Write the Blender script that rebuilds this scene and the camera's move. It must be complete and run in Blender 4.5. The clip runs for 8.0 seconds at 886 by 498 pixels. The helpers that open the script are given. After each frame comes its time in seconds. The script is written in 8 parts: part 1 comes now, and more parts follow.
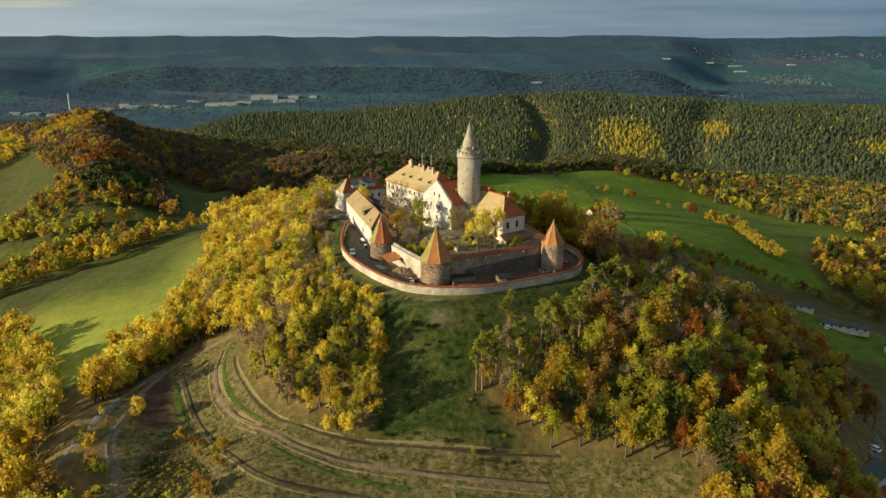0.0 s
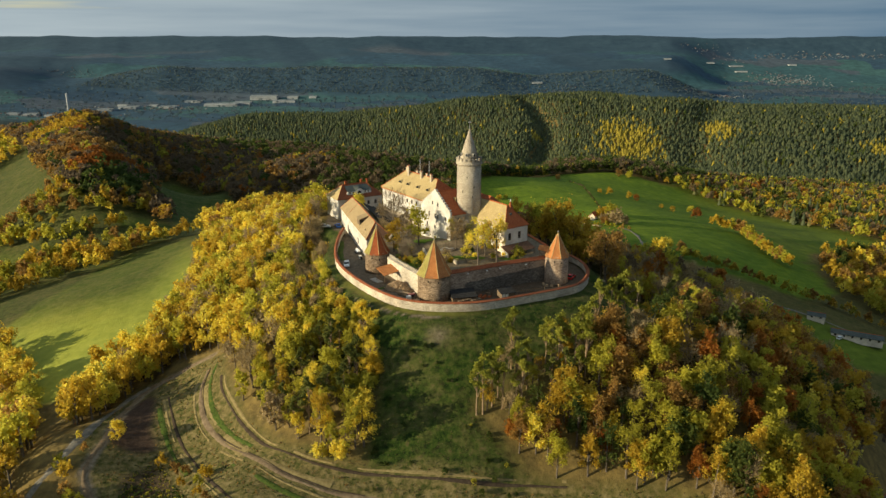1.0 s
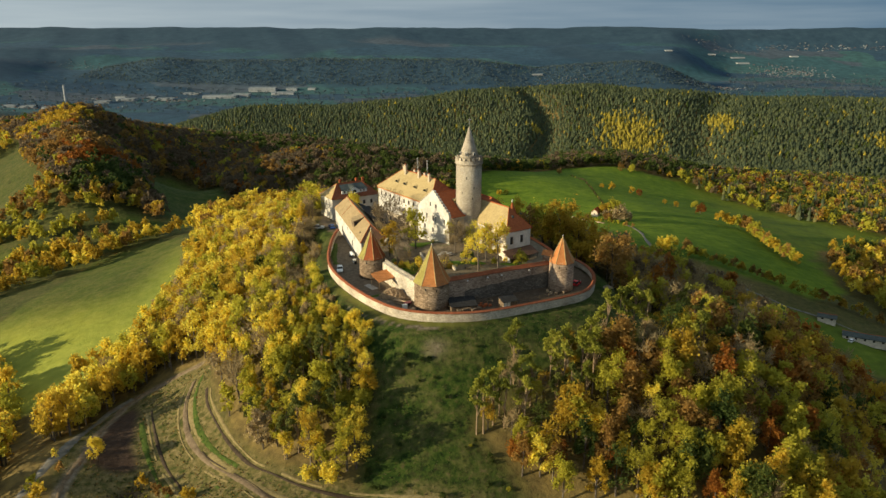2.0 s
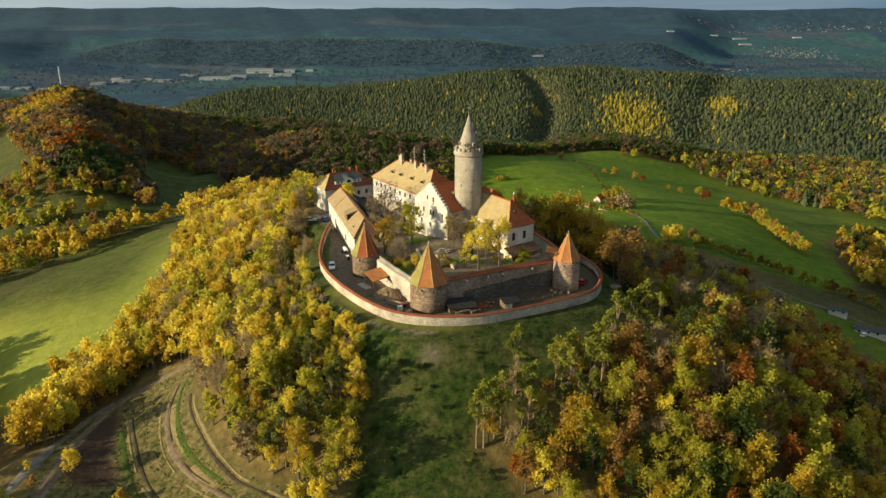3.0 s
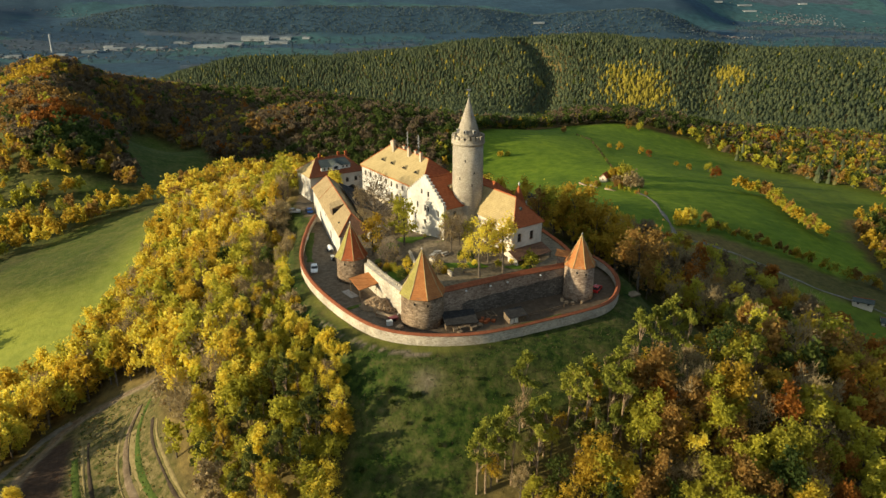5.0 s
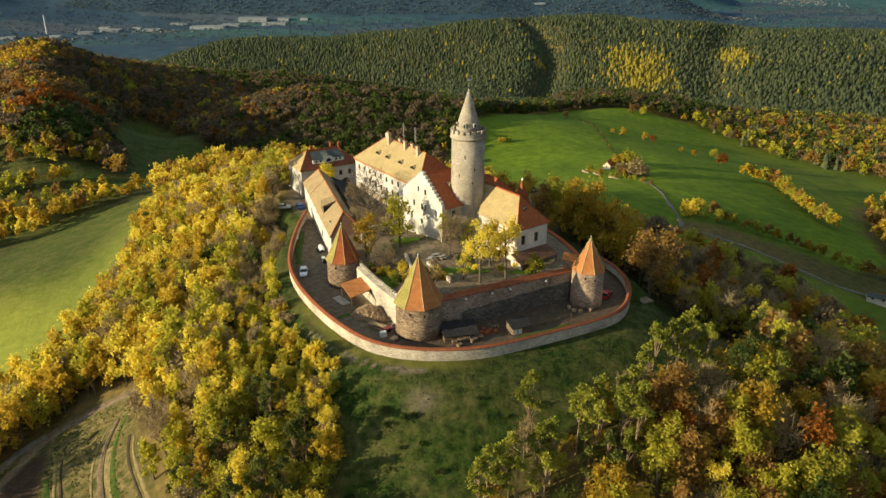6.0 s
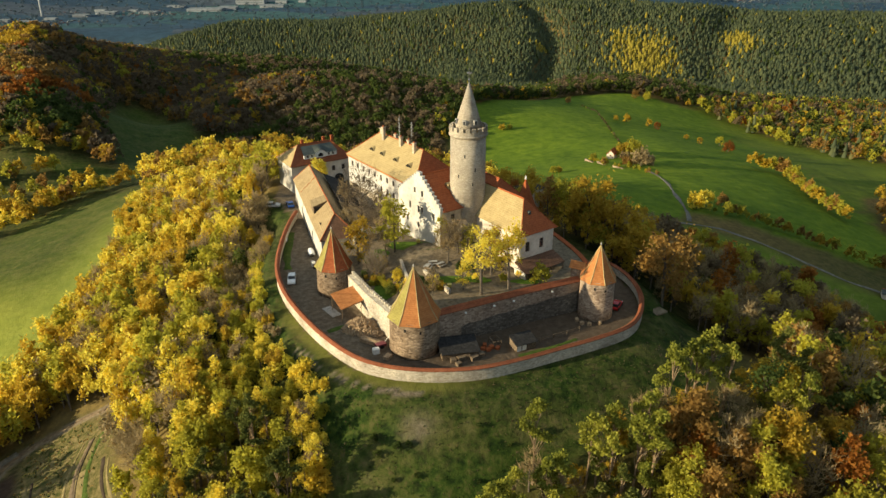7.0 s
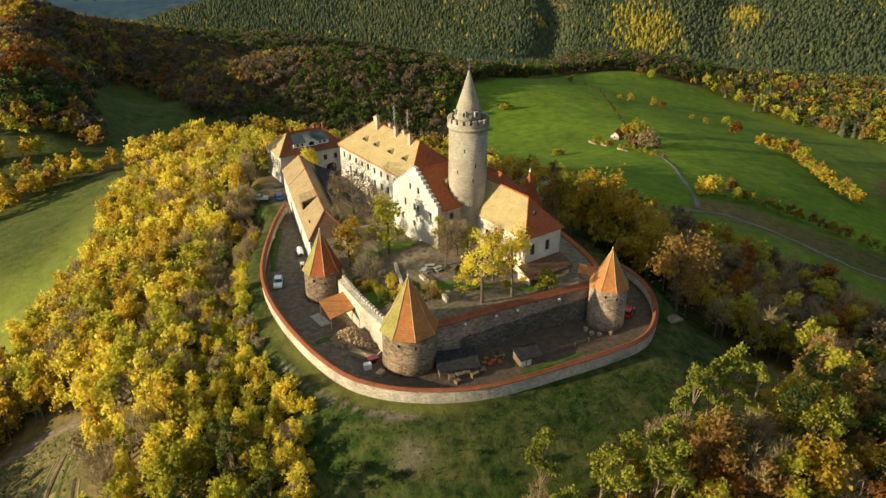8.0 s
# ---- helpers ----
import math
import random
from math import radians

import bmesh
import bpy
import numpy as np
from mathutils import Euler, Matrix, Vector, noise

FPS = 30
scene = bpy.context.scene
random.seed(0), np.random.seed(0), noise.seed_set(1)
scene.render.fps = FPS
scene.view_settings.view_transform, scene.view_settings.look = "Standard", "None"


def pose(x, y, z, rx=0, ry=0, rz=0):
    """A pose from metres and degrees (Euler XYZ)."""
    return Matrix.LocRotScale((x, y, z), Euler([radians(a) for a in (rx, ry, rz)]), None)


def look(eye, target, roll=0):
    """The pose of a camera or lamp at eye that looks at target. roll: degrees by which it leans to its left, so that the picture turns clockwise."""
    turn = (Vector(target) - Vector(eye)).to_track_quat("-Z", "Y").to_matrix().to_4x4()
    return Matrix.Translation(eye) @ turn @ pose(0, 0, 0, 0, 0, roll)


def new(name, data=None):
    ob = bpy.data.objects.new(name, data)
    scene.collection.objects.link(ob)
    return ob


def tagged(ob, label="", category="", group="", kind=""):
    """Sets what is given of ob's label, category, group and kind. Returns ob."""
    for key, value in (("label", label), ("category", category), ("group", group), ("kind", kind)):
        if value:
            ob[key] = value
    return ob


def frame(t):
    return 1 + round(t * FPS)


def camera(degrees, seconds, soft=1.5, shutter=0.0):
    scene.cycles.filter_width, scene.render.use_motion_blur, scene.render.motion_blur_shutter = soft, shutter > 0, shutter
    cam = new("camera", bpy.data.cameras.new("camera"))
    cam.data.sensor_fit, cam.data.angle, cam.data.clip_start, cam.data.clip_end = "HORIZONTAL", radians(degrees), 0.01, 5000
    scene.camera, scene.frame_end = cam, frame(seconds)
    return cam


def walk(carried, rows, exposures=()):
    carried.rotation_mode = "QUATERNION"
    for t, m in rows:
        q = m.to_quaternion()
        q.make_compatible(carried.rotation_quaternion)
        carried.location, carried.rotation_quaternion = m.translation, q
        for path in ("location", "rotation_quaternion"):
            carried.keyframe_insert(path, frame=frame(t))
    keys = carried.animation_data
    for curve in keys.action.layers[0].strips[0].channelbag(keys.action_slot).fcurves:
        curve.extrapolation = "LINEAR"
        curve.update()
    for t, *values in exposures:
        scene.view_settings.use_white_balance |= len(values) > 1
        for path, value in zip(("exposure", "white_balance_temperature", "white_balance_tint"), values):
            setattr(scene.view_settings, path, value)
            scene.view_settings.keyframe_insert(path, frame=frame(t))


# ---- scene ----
cam = camera(63.9, 8.0)
EXPOSURE, KELVIN = 0.83, 7150
METRES, EYE, TILT, LEAN, TURN = 100.0, 72.0, -17.2, 0.0, 0.0
ROWS = [
    (0.0, 0.0, 0.0, 0.0, 0.0, 0.0, -0.0),
    (0.5, 0.002, 0.0546, 0.0181, -0.0, -0.0, -0.0),
    (1.0, 0.0044, 0.1153, 0.0378, -0.0, 0.0, -0.0),
    (1.5, 0.0067, 0.1715, 0.0559, -0.0, -0.13, -0.0),
    (3.0, 0.014, 0.3504, 0.1133, -0.04, -2.08, 0.0),
    (3.5, 0.0162, 0.4073, 0.1308, -0.05, -2.61, -0.0),
    (4.0, 0.0182, 0.4693, 0.1498, -0.07, -3.26, 0.0),
    (4.5, 0.0199, 0.5266, 0.1675, -0.09, -3.88, -0.0),
    (6.0, 0.0259, 0.7112, 0.2226, -0.12, -5.97, 0.01),
    (6.5, 0.0279, 0.7694, 0.24, -0.12, -6.61, 0.01),
    (7.0, 0.0301, 0.8327, 0.259, -0.13, -7.28, 0.01),
    (7.5, 0.0322, 0.891, 0.2764, -0.13, -8.09, 0.02),
    (8.0, 0.0343, 0.9547, 0.2954, -0.15, -9.19, 0.03),
]
walk(cam, [(t, pose(0, 0, EYE, TILT, LEAN, TURN) @ pose(METRES * x, METRES * y, METRES * z, 90 + pitch, roll, yaw)) for t, x, y, z, yaw, pitch, roll in ROWS], exposures=[(0.0, EXPOSURE - 0.14, KELVIN, 4), (3.0, EXPOSURE - 0.07, KELVIN, 4), (6.0, EXPOSURE + 0.02, KELVIN, 4), (8.0, EXPOSURE + 0.05, KELVIN, 4)])

# ---- light: a low sun from the side, with a cloud-streaked evening sky ----
SUN_DIR = Vector((-0.93, -0.30, 0.245)).normalized()
sun_data = bpy.data.lights.new("sun", "SUN")
sun_data.energy, sun_data.angle, sun_data.color = 4.6, radians(0.6), (1.0, 0.86, 0.62)
sun = new("sun", sun_data)
sun.matrix_world = look(SUN_DIR * 300, (0, 0, 0))

world = bpy.data.worlds.new("sky")
scene.world = world
world.use_nodes = True
wn, wl = world.node_tree.nodes, world.node_tree.links
wn.clear()
w_out, w_bg = wn.new("ShaderNodeOutputWorld"), wn.new("ShaderNodeBackground")
w_sky = wn.new("ShaderNodeTexSky")
w_sky.sky_type, w_sky.sun_disc = "NISHITA", False
w_sky.sun_elevation, w_sky.sun_rotation = math.asin(SUN_DIR.z), math.atan2(SUN_DIR.x, SUN_DIR.y)
w_sky.altitude, w_sky.air_density, w_sky.dust_density = 400, 1.0, 1.5
w_geo, w_map = wn.new("ShaderNodeTexCoord"), wn.new("ShaderNodeMapping")
w_map.inputs["Scale"].default_value = (1.6, 1.6, 26.0)
w_noise, w_ramp, w_mix = wn.new("ShaderNodeTexNoise"), wn.new("ShaderNodeValToRGB"), wn.new("ShaderNodeMixRGB")
w_noise.inputs["Scale"].default_value, w_noise.inputs["Detail"].default_value = 2.2, 6
w_ramp.color_ramp.elements[0].position, w_ramp.color_ramp.elements[1].position = 0.14, 0.38
# cloud cover: slate blue away from the sun, pale towards it
w_dot, w_side, w_tone, w_add = wn.new("ShaderNodeVectorMath"), wn.new("ShaderNodeMapRange"), wn.new("ShaderNodeMixRGB"), wn.new("ShaderNodeMath")
w_dot.operation = "DOT_PRODUCT"
w_dot.inputs[1].default_value = SUN_DIR
w_side.inputs["From Min"].default_value, w_side.inputs["From Max"].default_value = -0.75, 0.35
w_add.operation, w_add.inputs[1].default_value = "MULTIPLY_ADD", 0.9
w_add.inputs[2].default_value = -0.42
w_sum = wn.new("ShaderNodeMath")
w_sum.operation, w_sum.use_clamp = "ADD", True
w_tone.inputs["Color1"].default_value, w_tone.inputs["Color2"].default_value = (0.52, 0.92, 1.46, 1), (1.95, 2.35, 2.8, 1)
wl.new(w_geo.outputs["Generated"], w_dot.inputs[0])
wl.new(w_dot.outputs["Value"], w_side.inputs["Value"])
wl.new(w_noise.outputs["Fac"], w_add.inputs[0])
wl.new(w_add.outputs[0], w_sum.inputs[0])
wl.new(w_side.outputs["Result"], w_sum.inputs[1])
wl.new(w_sum.outputs[0], w_tone.inputs["Fac"])
wl.new(w_tone.outputs["Color"], w_mix.inputs["Color2"])
w_bg.inputs["Strength"].default_value = 0.13
wl.new(w_geo.outputs["Generated"], w_map.inputs["Vector"])
wl.new(w_map.outputs["Vector"], w_noise.inputs["Vector"])
wl.new(w_noise.outputs["Fac"], w_ramp.inputs["Fac"])
wl.new(w_ramp.outputs["Color"], w_mix.inputs["Fac"])
wl.new(w_sky.outputs["Color"], w_mix.inputs["Color1"])
wl.new(w_mix.outputs["Color"], w_bg.inputs["Color"])
wl.new(w_bg.outputs["Background"], w_out.inputs["Surface"])


# ---- materials ----
def material(name, rough=0.85, metal=0.0):
    m = bpy.data.materials.new(name)
    m.use_nodes = True
    b = m.node_tree.nodes["Principled BSDF"]
    b.inputs["Roughness"].default_value, b.inputs["Metallic"].default_value = rough, metal
    if rough > 0.6:
        b.inputs["Specular IOR Level"].default_value = 0.12
    return m, m.node_tree.nodes, m.node_tree.links, b


def ramp_node(nodes, stops):
    r = nodes.new("ShaderNodeValToRGB")
    while len(r.color_ramp.elements) < len(stops):
        r.color_ramp.elements.new(0.5)
    for e, (p, c) in zip(r.color_ramp.elements, stops):
        e.position, e.color = p, (*c, 1)
    return r


def noise_node(nodes, links, scale, detail=5, rough=0.6, vec=None):
    n = nodes.new("ShaderNodeTexNoise")
    n.inputs["Scale"].default_value, n.inputs["Detail"].default_value, n.inputs["Roughness"].default_value = scale, detail, rough
    if vec is not None:
        links.new(vec, n.inputs["Vector"])
    return n


def place(nodes):
    return nodes.new("ShaderNodeNewGeometry").outputs["Position"]


def mixed(nodes, links, fac, a, b, blend="MIX"):
    m = nodes.new("ShaderNodeMixRGB")
    m.blend_type = blend
    for key, v in (("Fac", fac), ("Color1", a), ("Color2", b)):
        if isinstance(v, (int, float)):
            m.inputs[key].default_value = v
        elif isinstance(v, tuple):
            m.inputs[key].default_value = (*v, 1)
        else:
            links.new(v, m.inputs[key])
    return m.outputs["Color"]


def bumped(nodes, links, shader, height, dist=0.05, strength=0.6):
    b = nodes.new("ShaderNodeBump")
    b.inputs["Distance"].default_value, b.inputs["Strength"].default_value = dist, strength
    links.new(height, b.inputs["Height"])
    links.new(b.outputs["Normal"], shader.inputs["Normal"])


def stained(name, dark, mid, light, grain=1.5, coarse=0.12, rough=0.9, relief=0.03, metal=0.0):
    """A weathered surface: fine grain over broad stains."""
    m, n, l, b = material(name, rough, metal)
    p = place(n)
    fine, broad = noise_node(n, l, grain, 8, 0.65, p), noise_node(n, l, coarse, 4, 0.6, p)
    r = ramp_node(n, [(0.28, dark), (0.5, mid), (0.75, light)])
    l.new(fine.outputs["Fac"], r.inputs["Fac"])
    s = ramp_node(n, [(0.3, (0.72, 0.70, 0.68)), (0.7, (1.1, 1.08, 1.05))])
    l.new(broad.outputs["Fac"], s.inputs["Fac"])
    l.new(mixed(n, l, 1.0, r.outputs["Color"], s.outputs["Color"], "MULTIPLY"), b.inputs["Base Color"])
    bumped(n, l, b, fine.outputs["Fac"], relief)
    return m


def masonry(name, dark, mid, light, mortar, size=0.55):
    """Rubble stone in rough courses, with recessed joints."""
    m, n, l, b = material(name, 0.92)
    p = place(n)
    mp = n.new("ShaderNodeMapping")
    mp.inputs["Scale"].default_value = (1, 1, 1.9)
    l.new(p, mp.inputs["Vector"])
    v, v2 = n.new("ShaderNodeTexVoronoi"), n.new("ShaderNodeTexVoronoi")
    for q in (v, v2):
        q.inputs["Scale"].default_value = 1 / size
        l.new(mp.outputs["Vector"], q.inputs["Vector"])
    v2.feature = "DISTANCE_TO_EDGE"
    tone = n.new("ShaderNodeSeparateColor")
    l.new(v.outputs["Color"], tone.inputs["Color"])
    r = ramp_node(n, [(0.05, dark), (0.5, mid), (0.95, light)])
    l.new(tone.outputs[0], r.inputs["Fac"])
    j = ramp_node(n, [(0.03, (0, 0, 0)), (0.10, (1, 1, 1))])
    l.new(v2.outputs["Distance"], j.inputs["Fac"])
    col = mixed(n, l, j.outputs["Color"], mortar, r.outputs["Color"])
    broad = noise_node(n, l, 0.16, 6, 0.65, p)
    s = ramp_node(n, [(0.32, (0.55, 0.52, 0.50)), (0.68, (1.12, 1.08, 1.02))])
    l.new(broad.outputs["Fac"], s.inputs["Fac"])
    l.new(mixed(n, l, 1.0, col, s.outputs["Color"], "MULTIPLY"), b.inputs["Base Color"])
    bumped(n, l, b, j.outputs["Color"], 0.06, 0.8)
    return m


def tiled(name, dark, mid, light, course=0.34):
    """Clay roof tiles: courses across the fall of the roof, mottled tile by tile, with moss and weathering."""
    m, n, l, b = material(name, 0.75)
    p = place(n)
    w = n.new("ShaderNodeTexWave")
    w.bands_direction, w.wave_profile = "Z", "SAW"
    w.inputs["Scale"].default_value = 0.314 / course
    w.inputs["Distortion"].default_value = 0.6
    l.new(p, w.inputs["Vector"])
    v = n.new("ShaderNodeTexVoronoi")
    v.inputs["Scale"].default_value = 3.2
    l.new(p, v.inputs["Vector"])
    tone = n.new("ShaderNodeSeparateColor")
    l.new(v.outputs["Color"], tone.inputs["Color"])
    part_way = lambda a, b: tuple(0.45 * u + 0.55 * w for u, w in zip(a, b))
    r = ramp_node(n, [(0.0, part_way(dark, mid)), (0.5, mid), (1.0, part_way(light, mid))])
    l.new(tone.outputs[0], r.inputs["Fac"])
    broad = noise_node(n, l, 0.35, 7, 0.7, p)
    s = ramp_node(n, [(0.30, (0.76, 0.74, 0.73)), (0.55, (1, 1, 1)), (0.8, (1.10, 1.06, 1.0))])
    l.new(broad.outputs["Fac"], s.inputs["Fac"])
    c = mixed(n, l, 1.0, r.outputs["Color"], s.outputs["Color"], "MULTIPLY")
    c2 = ramp_node(n, [(0.0, (0.70, 0.68, 0.66)), (0.25, (1, 1, 1))])
    l.new(w.outputs["Fac"], c2.inputs["Fac"])
    l.new(mixed(n, l, 1.0, c, c2.outputs["Color"], "MULTIPLY"), b.inputs["Base Color"])
    bumped(n, l, b, w.outputs["Fac"], 0.04, 0.7)
    return m


def plain(name, colour, rough=0.6, metal=0.0, grain=2.0):
    m, n, l, b = material(name, rough, metal)
    f = noise_node(n, l, grain, 5, 0.6, place(n))
    lo, hi = tuple(c * 0.82 for c in colour), tuple(min(1, c * 1.12) for c in colour)
    r = ramp_node(n, [(0.3, lo), (0.7, hi)])
    l.new(f.outputs["Fac"], r.inputs["Fac"])
    l.new(r.outputs["Color"], b.inputs["Base Color"])
    return m


def foliage(name, stops, through_light=0.58):
    """Leaves: each clump takes its own tone, and each tree leans to one end of the range; light shines through."""
    m, n, l, b = material(name, 0.7)
    g, o = n.new("ShaderNodeNewGeometry"), n.new("ShaderNodeObjectInfo")
    add = n.new("ShaderNodeMath")
    add.operation = "MULTIPLY_ADD"
    add.inputs[1].default_value, add.inputs[2].default_value = 0.5, 0.0
    l.new(g.outputs["Random Per Island"], add.inputs[0])
    add2 = n.new("ShaderNodeMath")
    add2.operation = "MULTIPLY_ADD"
    add2.inputs[1].default_value = 0.5
    l.new(o.outputs["Random"], add2.inputs[0])
    l.new(add.outputs[0], add2.inputs[2])
    r = ramp_node(n, stops)
    l.new(add2.outputs[0], r.inputs["Fac"])
    broad = noise_node(n, l, 0.16, 3, 0.5, g.outputs["Position"])
    s = ramp_node(n, [(0.3, (0.90, 0.90, 0.86)), (0.7, (1.2, 1.17, 1.12))])
    l.new(broad.outputs["Fac"], s.inputs["Fac"])
    col = mixed(n, l, 1.0, r.outputs["Color"], s.outputs["Color"], "MULTIPLY")
    l.new(col, b.inputs["Base Color"])
    t, mx = n.new("ShaderNodeBsdfTranslucent"), n.new("ShaderNodeMixShader")
    l.new(col, t.inputs["Color"])
    mx.inputs["Fac"].default_value = through_light
    l.new(b.outputs["BSDF"], mx.inputs[1])
    l.new(t.outputs["BSDF"], mx.inputs[2])
    l.new(mx.outputs["Shader"], n["Material Output"].inputs["Surface"])
    return m


LEAF = {
    "yellow": foliage("yellow leaves", [(0.0, (0.55, 0.41, 0.055)), (0.45, (0.69, 0.555, 0.085)), (0.8, (0.76, 0.65, 0.12)), (1.0, (0.64, 0.60, 0.11))]),
    "olive": foliage("olive leaves", [(0.0, (0.23, 0.22, 0.035)), (0.5, (0.37, 0.345, 0.05)), (1.0, (0.52, 0.48, 0.07))]),
    "gold": foliage("golden brown leaves", [(0.0, (0.29, 0.185, 0.03)), (0.5, (0.47, 0.325, 0.045)), (1.0, (0.58, 0.43, 0.06))]),
    "rust": foliage("rust brown leaves", [(0.0, (0.17, 0.065, 0.02)), (0.5, (0.30, 0.115, 0.025)), (1.0, (0.40, 0.18, 0.035))]),
    "brown": foliage("dull brown leaves", [(0.0, (0.17, 0.10, 0.035)), (0.5, (0.30, 0.18, 0.055)), (1.0, (0.42, 0.26, 0.08))]),
    "straw": foliage("faded thin leaves and twigs", [(0.0, (0.17, 0.125, 0.07)), (0.5, (0.28, 0.21, 0.115)), (1.0, (0.38, 0.30, 0.17))], 0.3),
    "umber": foliage("grey brown beech leaves", [(0.0, (0.10, 0.078, 0.054)), (0.5, (0.165, 0.125, 0.082)), (1.0, (0.24, 0.18, 0.105))]),
    "fir": foliage("dark pine needles", [(0.0, (0.055, 0.07, 0.018)), (0.5, (0.11, 0.125, 0.03)), (1.0, (0.19, 0.19, 0.045))], 0.35),
    "green": foliage("dark green leaves", [(0.0, (0.035, 0.058, 0.018)), (0.5, (0.068, 0.10, 0.026)), (1.0, (0.13, 0.15, 0.035))]),
    "pine": foliage("pine needles", [(0.0, (0.12, 0.14, 0.025)), (0.5, (0.23, 0.24, 0.04)), (1.0, (0.36, 0.34, 0.06))], 0.4),
    "spruce": foliage("far conifer needles", [(0.0, (0.036, 0.056, 0.036)), (0.5, (0.068, 0.090, 0.052)), (0.9, (0.115, 0.132, 0.062)), (1.0, (0.16, 0.155, 0.06))], 0.35),
    # haze is mixed into these leaves as a slate blue tone
    "haze": foliage("far woods toned with haze", [(0.0, (0.07, 0.105, 0.14)), (0.5, (0.09, 0.13, 0.16)), (1.0, (0.11, 0.15, 0.165))], 0.5),
    "larch": foliage("yellow larch needles", [(0.0, (0.15, 0.135, 0.025)), (0.5, (0.25, 0.205, 0.035)), (1.0, (0.36, 0.29, 0.045))], 0.25),
}
TWIG = stained("pale brown twigs", (0.11, 0.085, 0.06), (0.20, 0.16, 0.115), (0.30, 0.25, 0.19), 3.0, 0.8)
BARK = stained("grey brown bark", (0.05, 0.04, 0.03), (0.12, 0.10, 0.08), (0.22, 0.19, 0.16), 3.0, 0.8)
PINE_BARK = stained("pale pine bark", (0.12, 0.08, 0.05), (0.28, 0.20, 0.13), (0.42, 0.33, 0.24), 3.0, 0.8)
PLASTER = stained("white lime plaster", (0.42, 0.405, 0.385), (0.53, 0.515, 0.49), (0.60, 0.585, 0.56), 1.2, 0.22, relief=0.015)
CREAM = stained("cream plaster", (0.52, 0.46, 0.39), (0.66, 0.59, 0.51), (0.74, 0.67, 0.60), 1.2, 0.2, relief=0.015)
BEIGE = stained("old beige plaster with bare stone", (0.26, 0.22, 0.17), (0.42, 0.36, 0.28), (0.58, 0.51, 0.41), 1.4, 0.3, relief=0.04)
STONE = masonry("brown sandstone rubble", (0.13, 0.09, 0.06), (0.25, 0.18, 0.12), (0.38, 0.29, 0.21), (0.22, 0.17, 0.13))
WALL_STONE = masonry("reddish grey wall rubble", (0.22, 0.155, 0.12), (0.37, 0.28, 0.215), (0.50, 0.40, 0.32), (0.34, 0.265, 0.21))
KEEP_STONE = masonry("pale limestone of the keep", (0.36, 0.325, 0.27), (0.45, 0.41, 0.345), (0.54, 0.495, 0.42), (0.42, 0.38, 0.32), 0.34)
PALE_STONE = masonry("pale wall stone", (0.42, 0.375, 0.31), (0.59, 0.54, 0.46), (0.72, 0.67, 0.59), (0.58, 0.53, 0.45), 0.45)
DARK_STONE = masonry("grey footing stone", (0.085, 0.075, 0.065), (0.145, 0.13, 0.115), (0.23, 0.205, 0.18), (0.12, 0.105, 0.09), 0.5)
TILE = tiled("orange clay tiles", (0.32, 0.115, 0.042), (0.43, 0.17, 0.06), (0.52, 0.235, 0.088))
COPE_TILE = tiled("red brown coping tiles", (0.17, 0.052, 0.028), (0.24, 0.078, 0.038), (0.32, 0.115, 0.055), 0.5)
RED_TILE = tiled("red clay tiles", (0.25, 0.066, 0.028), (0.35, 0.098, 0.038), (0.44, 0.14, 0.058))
# paler tile for slopes turned to the sun, sunlight put into the colour
PALE_TILE = tiled("pale orange tiles, sunlit tone", (0.31, 0.235, 0.115), (0.39, 0.30, 0.15), (0.46, 0.365, 0.19))
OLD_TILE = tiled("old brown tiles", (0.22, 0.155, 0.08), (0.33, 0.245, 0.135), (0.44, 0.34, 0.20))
YELLOW_TILE = tiled("yellow green tiles", (0.19, 0.165, 0.05), (0.27, 0.235, 0.07), (0.34, 0.30, 0.10))
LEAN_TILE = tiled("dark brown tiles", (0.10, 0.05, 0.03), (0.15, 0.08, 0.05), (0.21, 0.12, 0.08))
SLATE = stained("green grey slate", (0.04, 0.05, 0.05), (0.075, 0.09, 0.088), (0.12, 0.14, 0.135), 4.0, 0.4, 0.8)
DARK_ROOF = stained("dark felt roofing", (0.015, 0.015, 0.016), (0.03, 0.03, 0.032), (0.06, 0.06, 0.06), 2.0, 0.4)
GLASS = plain("dark window glass", (0.02, 0.022, 0.025), 0.12)
FRAME = plain("brown window frames", (0.12, 0.07, 0.04), 0.6)
WHITE_FRAME = plain("white painted wood", (0.75, 0.74, 0.70), 0.5)
TIMBER = stained("grey weathered timber", (0.07, 0.05, 0.035), (0.16, 0.12, 0.085), (0.28, 0.22, 0.16), 3.0, 0.6)
LOG = stained("cut firewood", (0.17, 0.11, 0.07), (0.38, 0.27, 0.17), (0.60, 0.48, 0.34), 4.0, 0.8)
METAL = plain("grey metal", (0.35, 0.35, 0.36), 0.4, 0.8)
LEAD = stained("dull lead sheet", (0.25, 0.25, 0.24), (0.38, 0.37, 0.35), (0.5, 0.49, 0.46), 2.0, 0.5, 0.6)
WHITE_PAINT = plain("white car paint", (0.80, 0.80, 0.80), 0.25)
BLUE_PAINT = plain("blue car paint", (0.03, 0.10, 0.35), 0.25)
RED_PAINT = plain("red car paint", (0.45, 0.03, 0.03), 0.25)
RUBBER = plain("black rubber", (0.02, 0.02, 0.02), 0.8)
GRAVEL = stained("brown gravel and earth", (0.095, 0.076, 0.05), (0.175, 0.14, 0.097), (0.27, 0.222, 0.16), 1.2, 0.15)
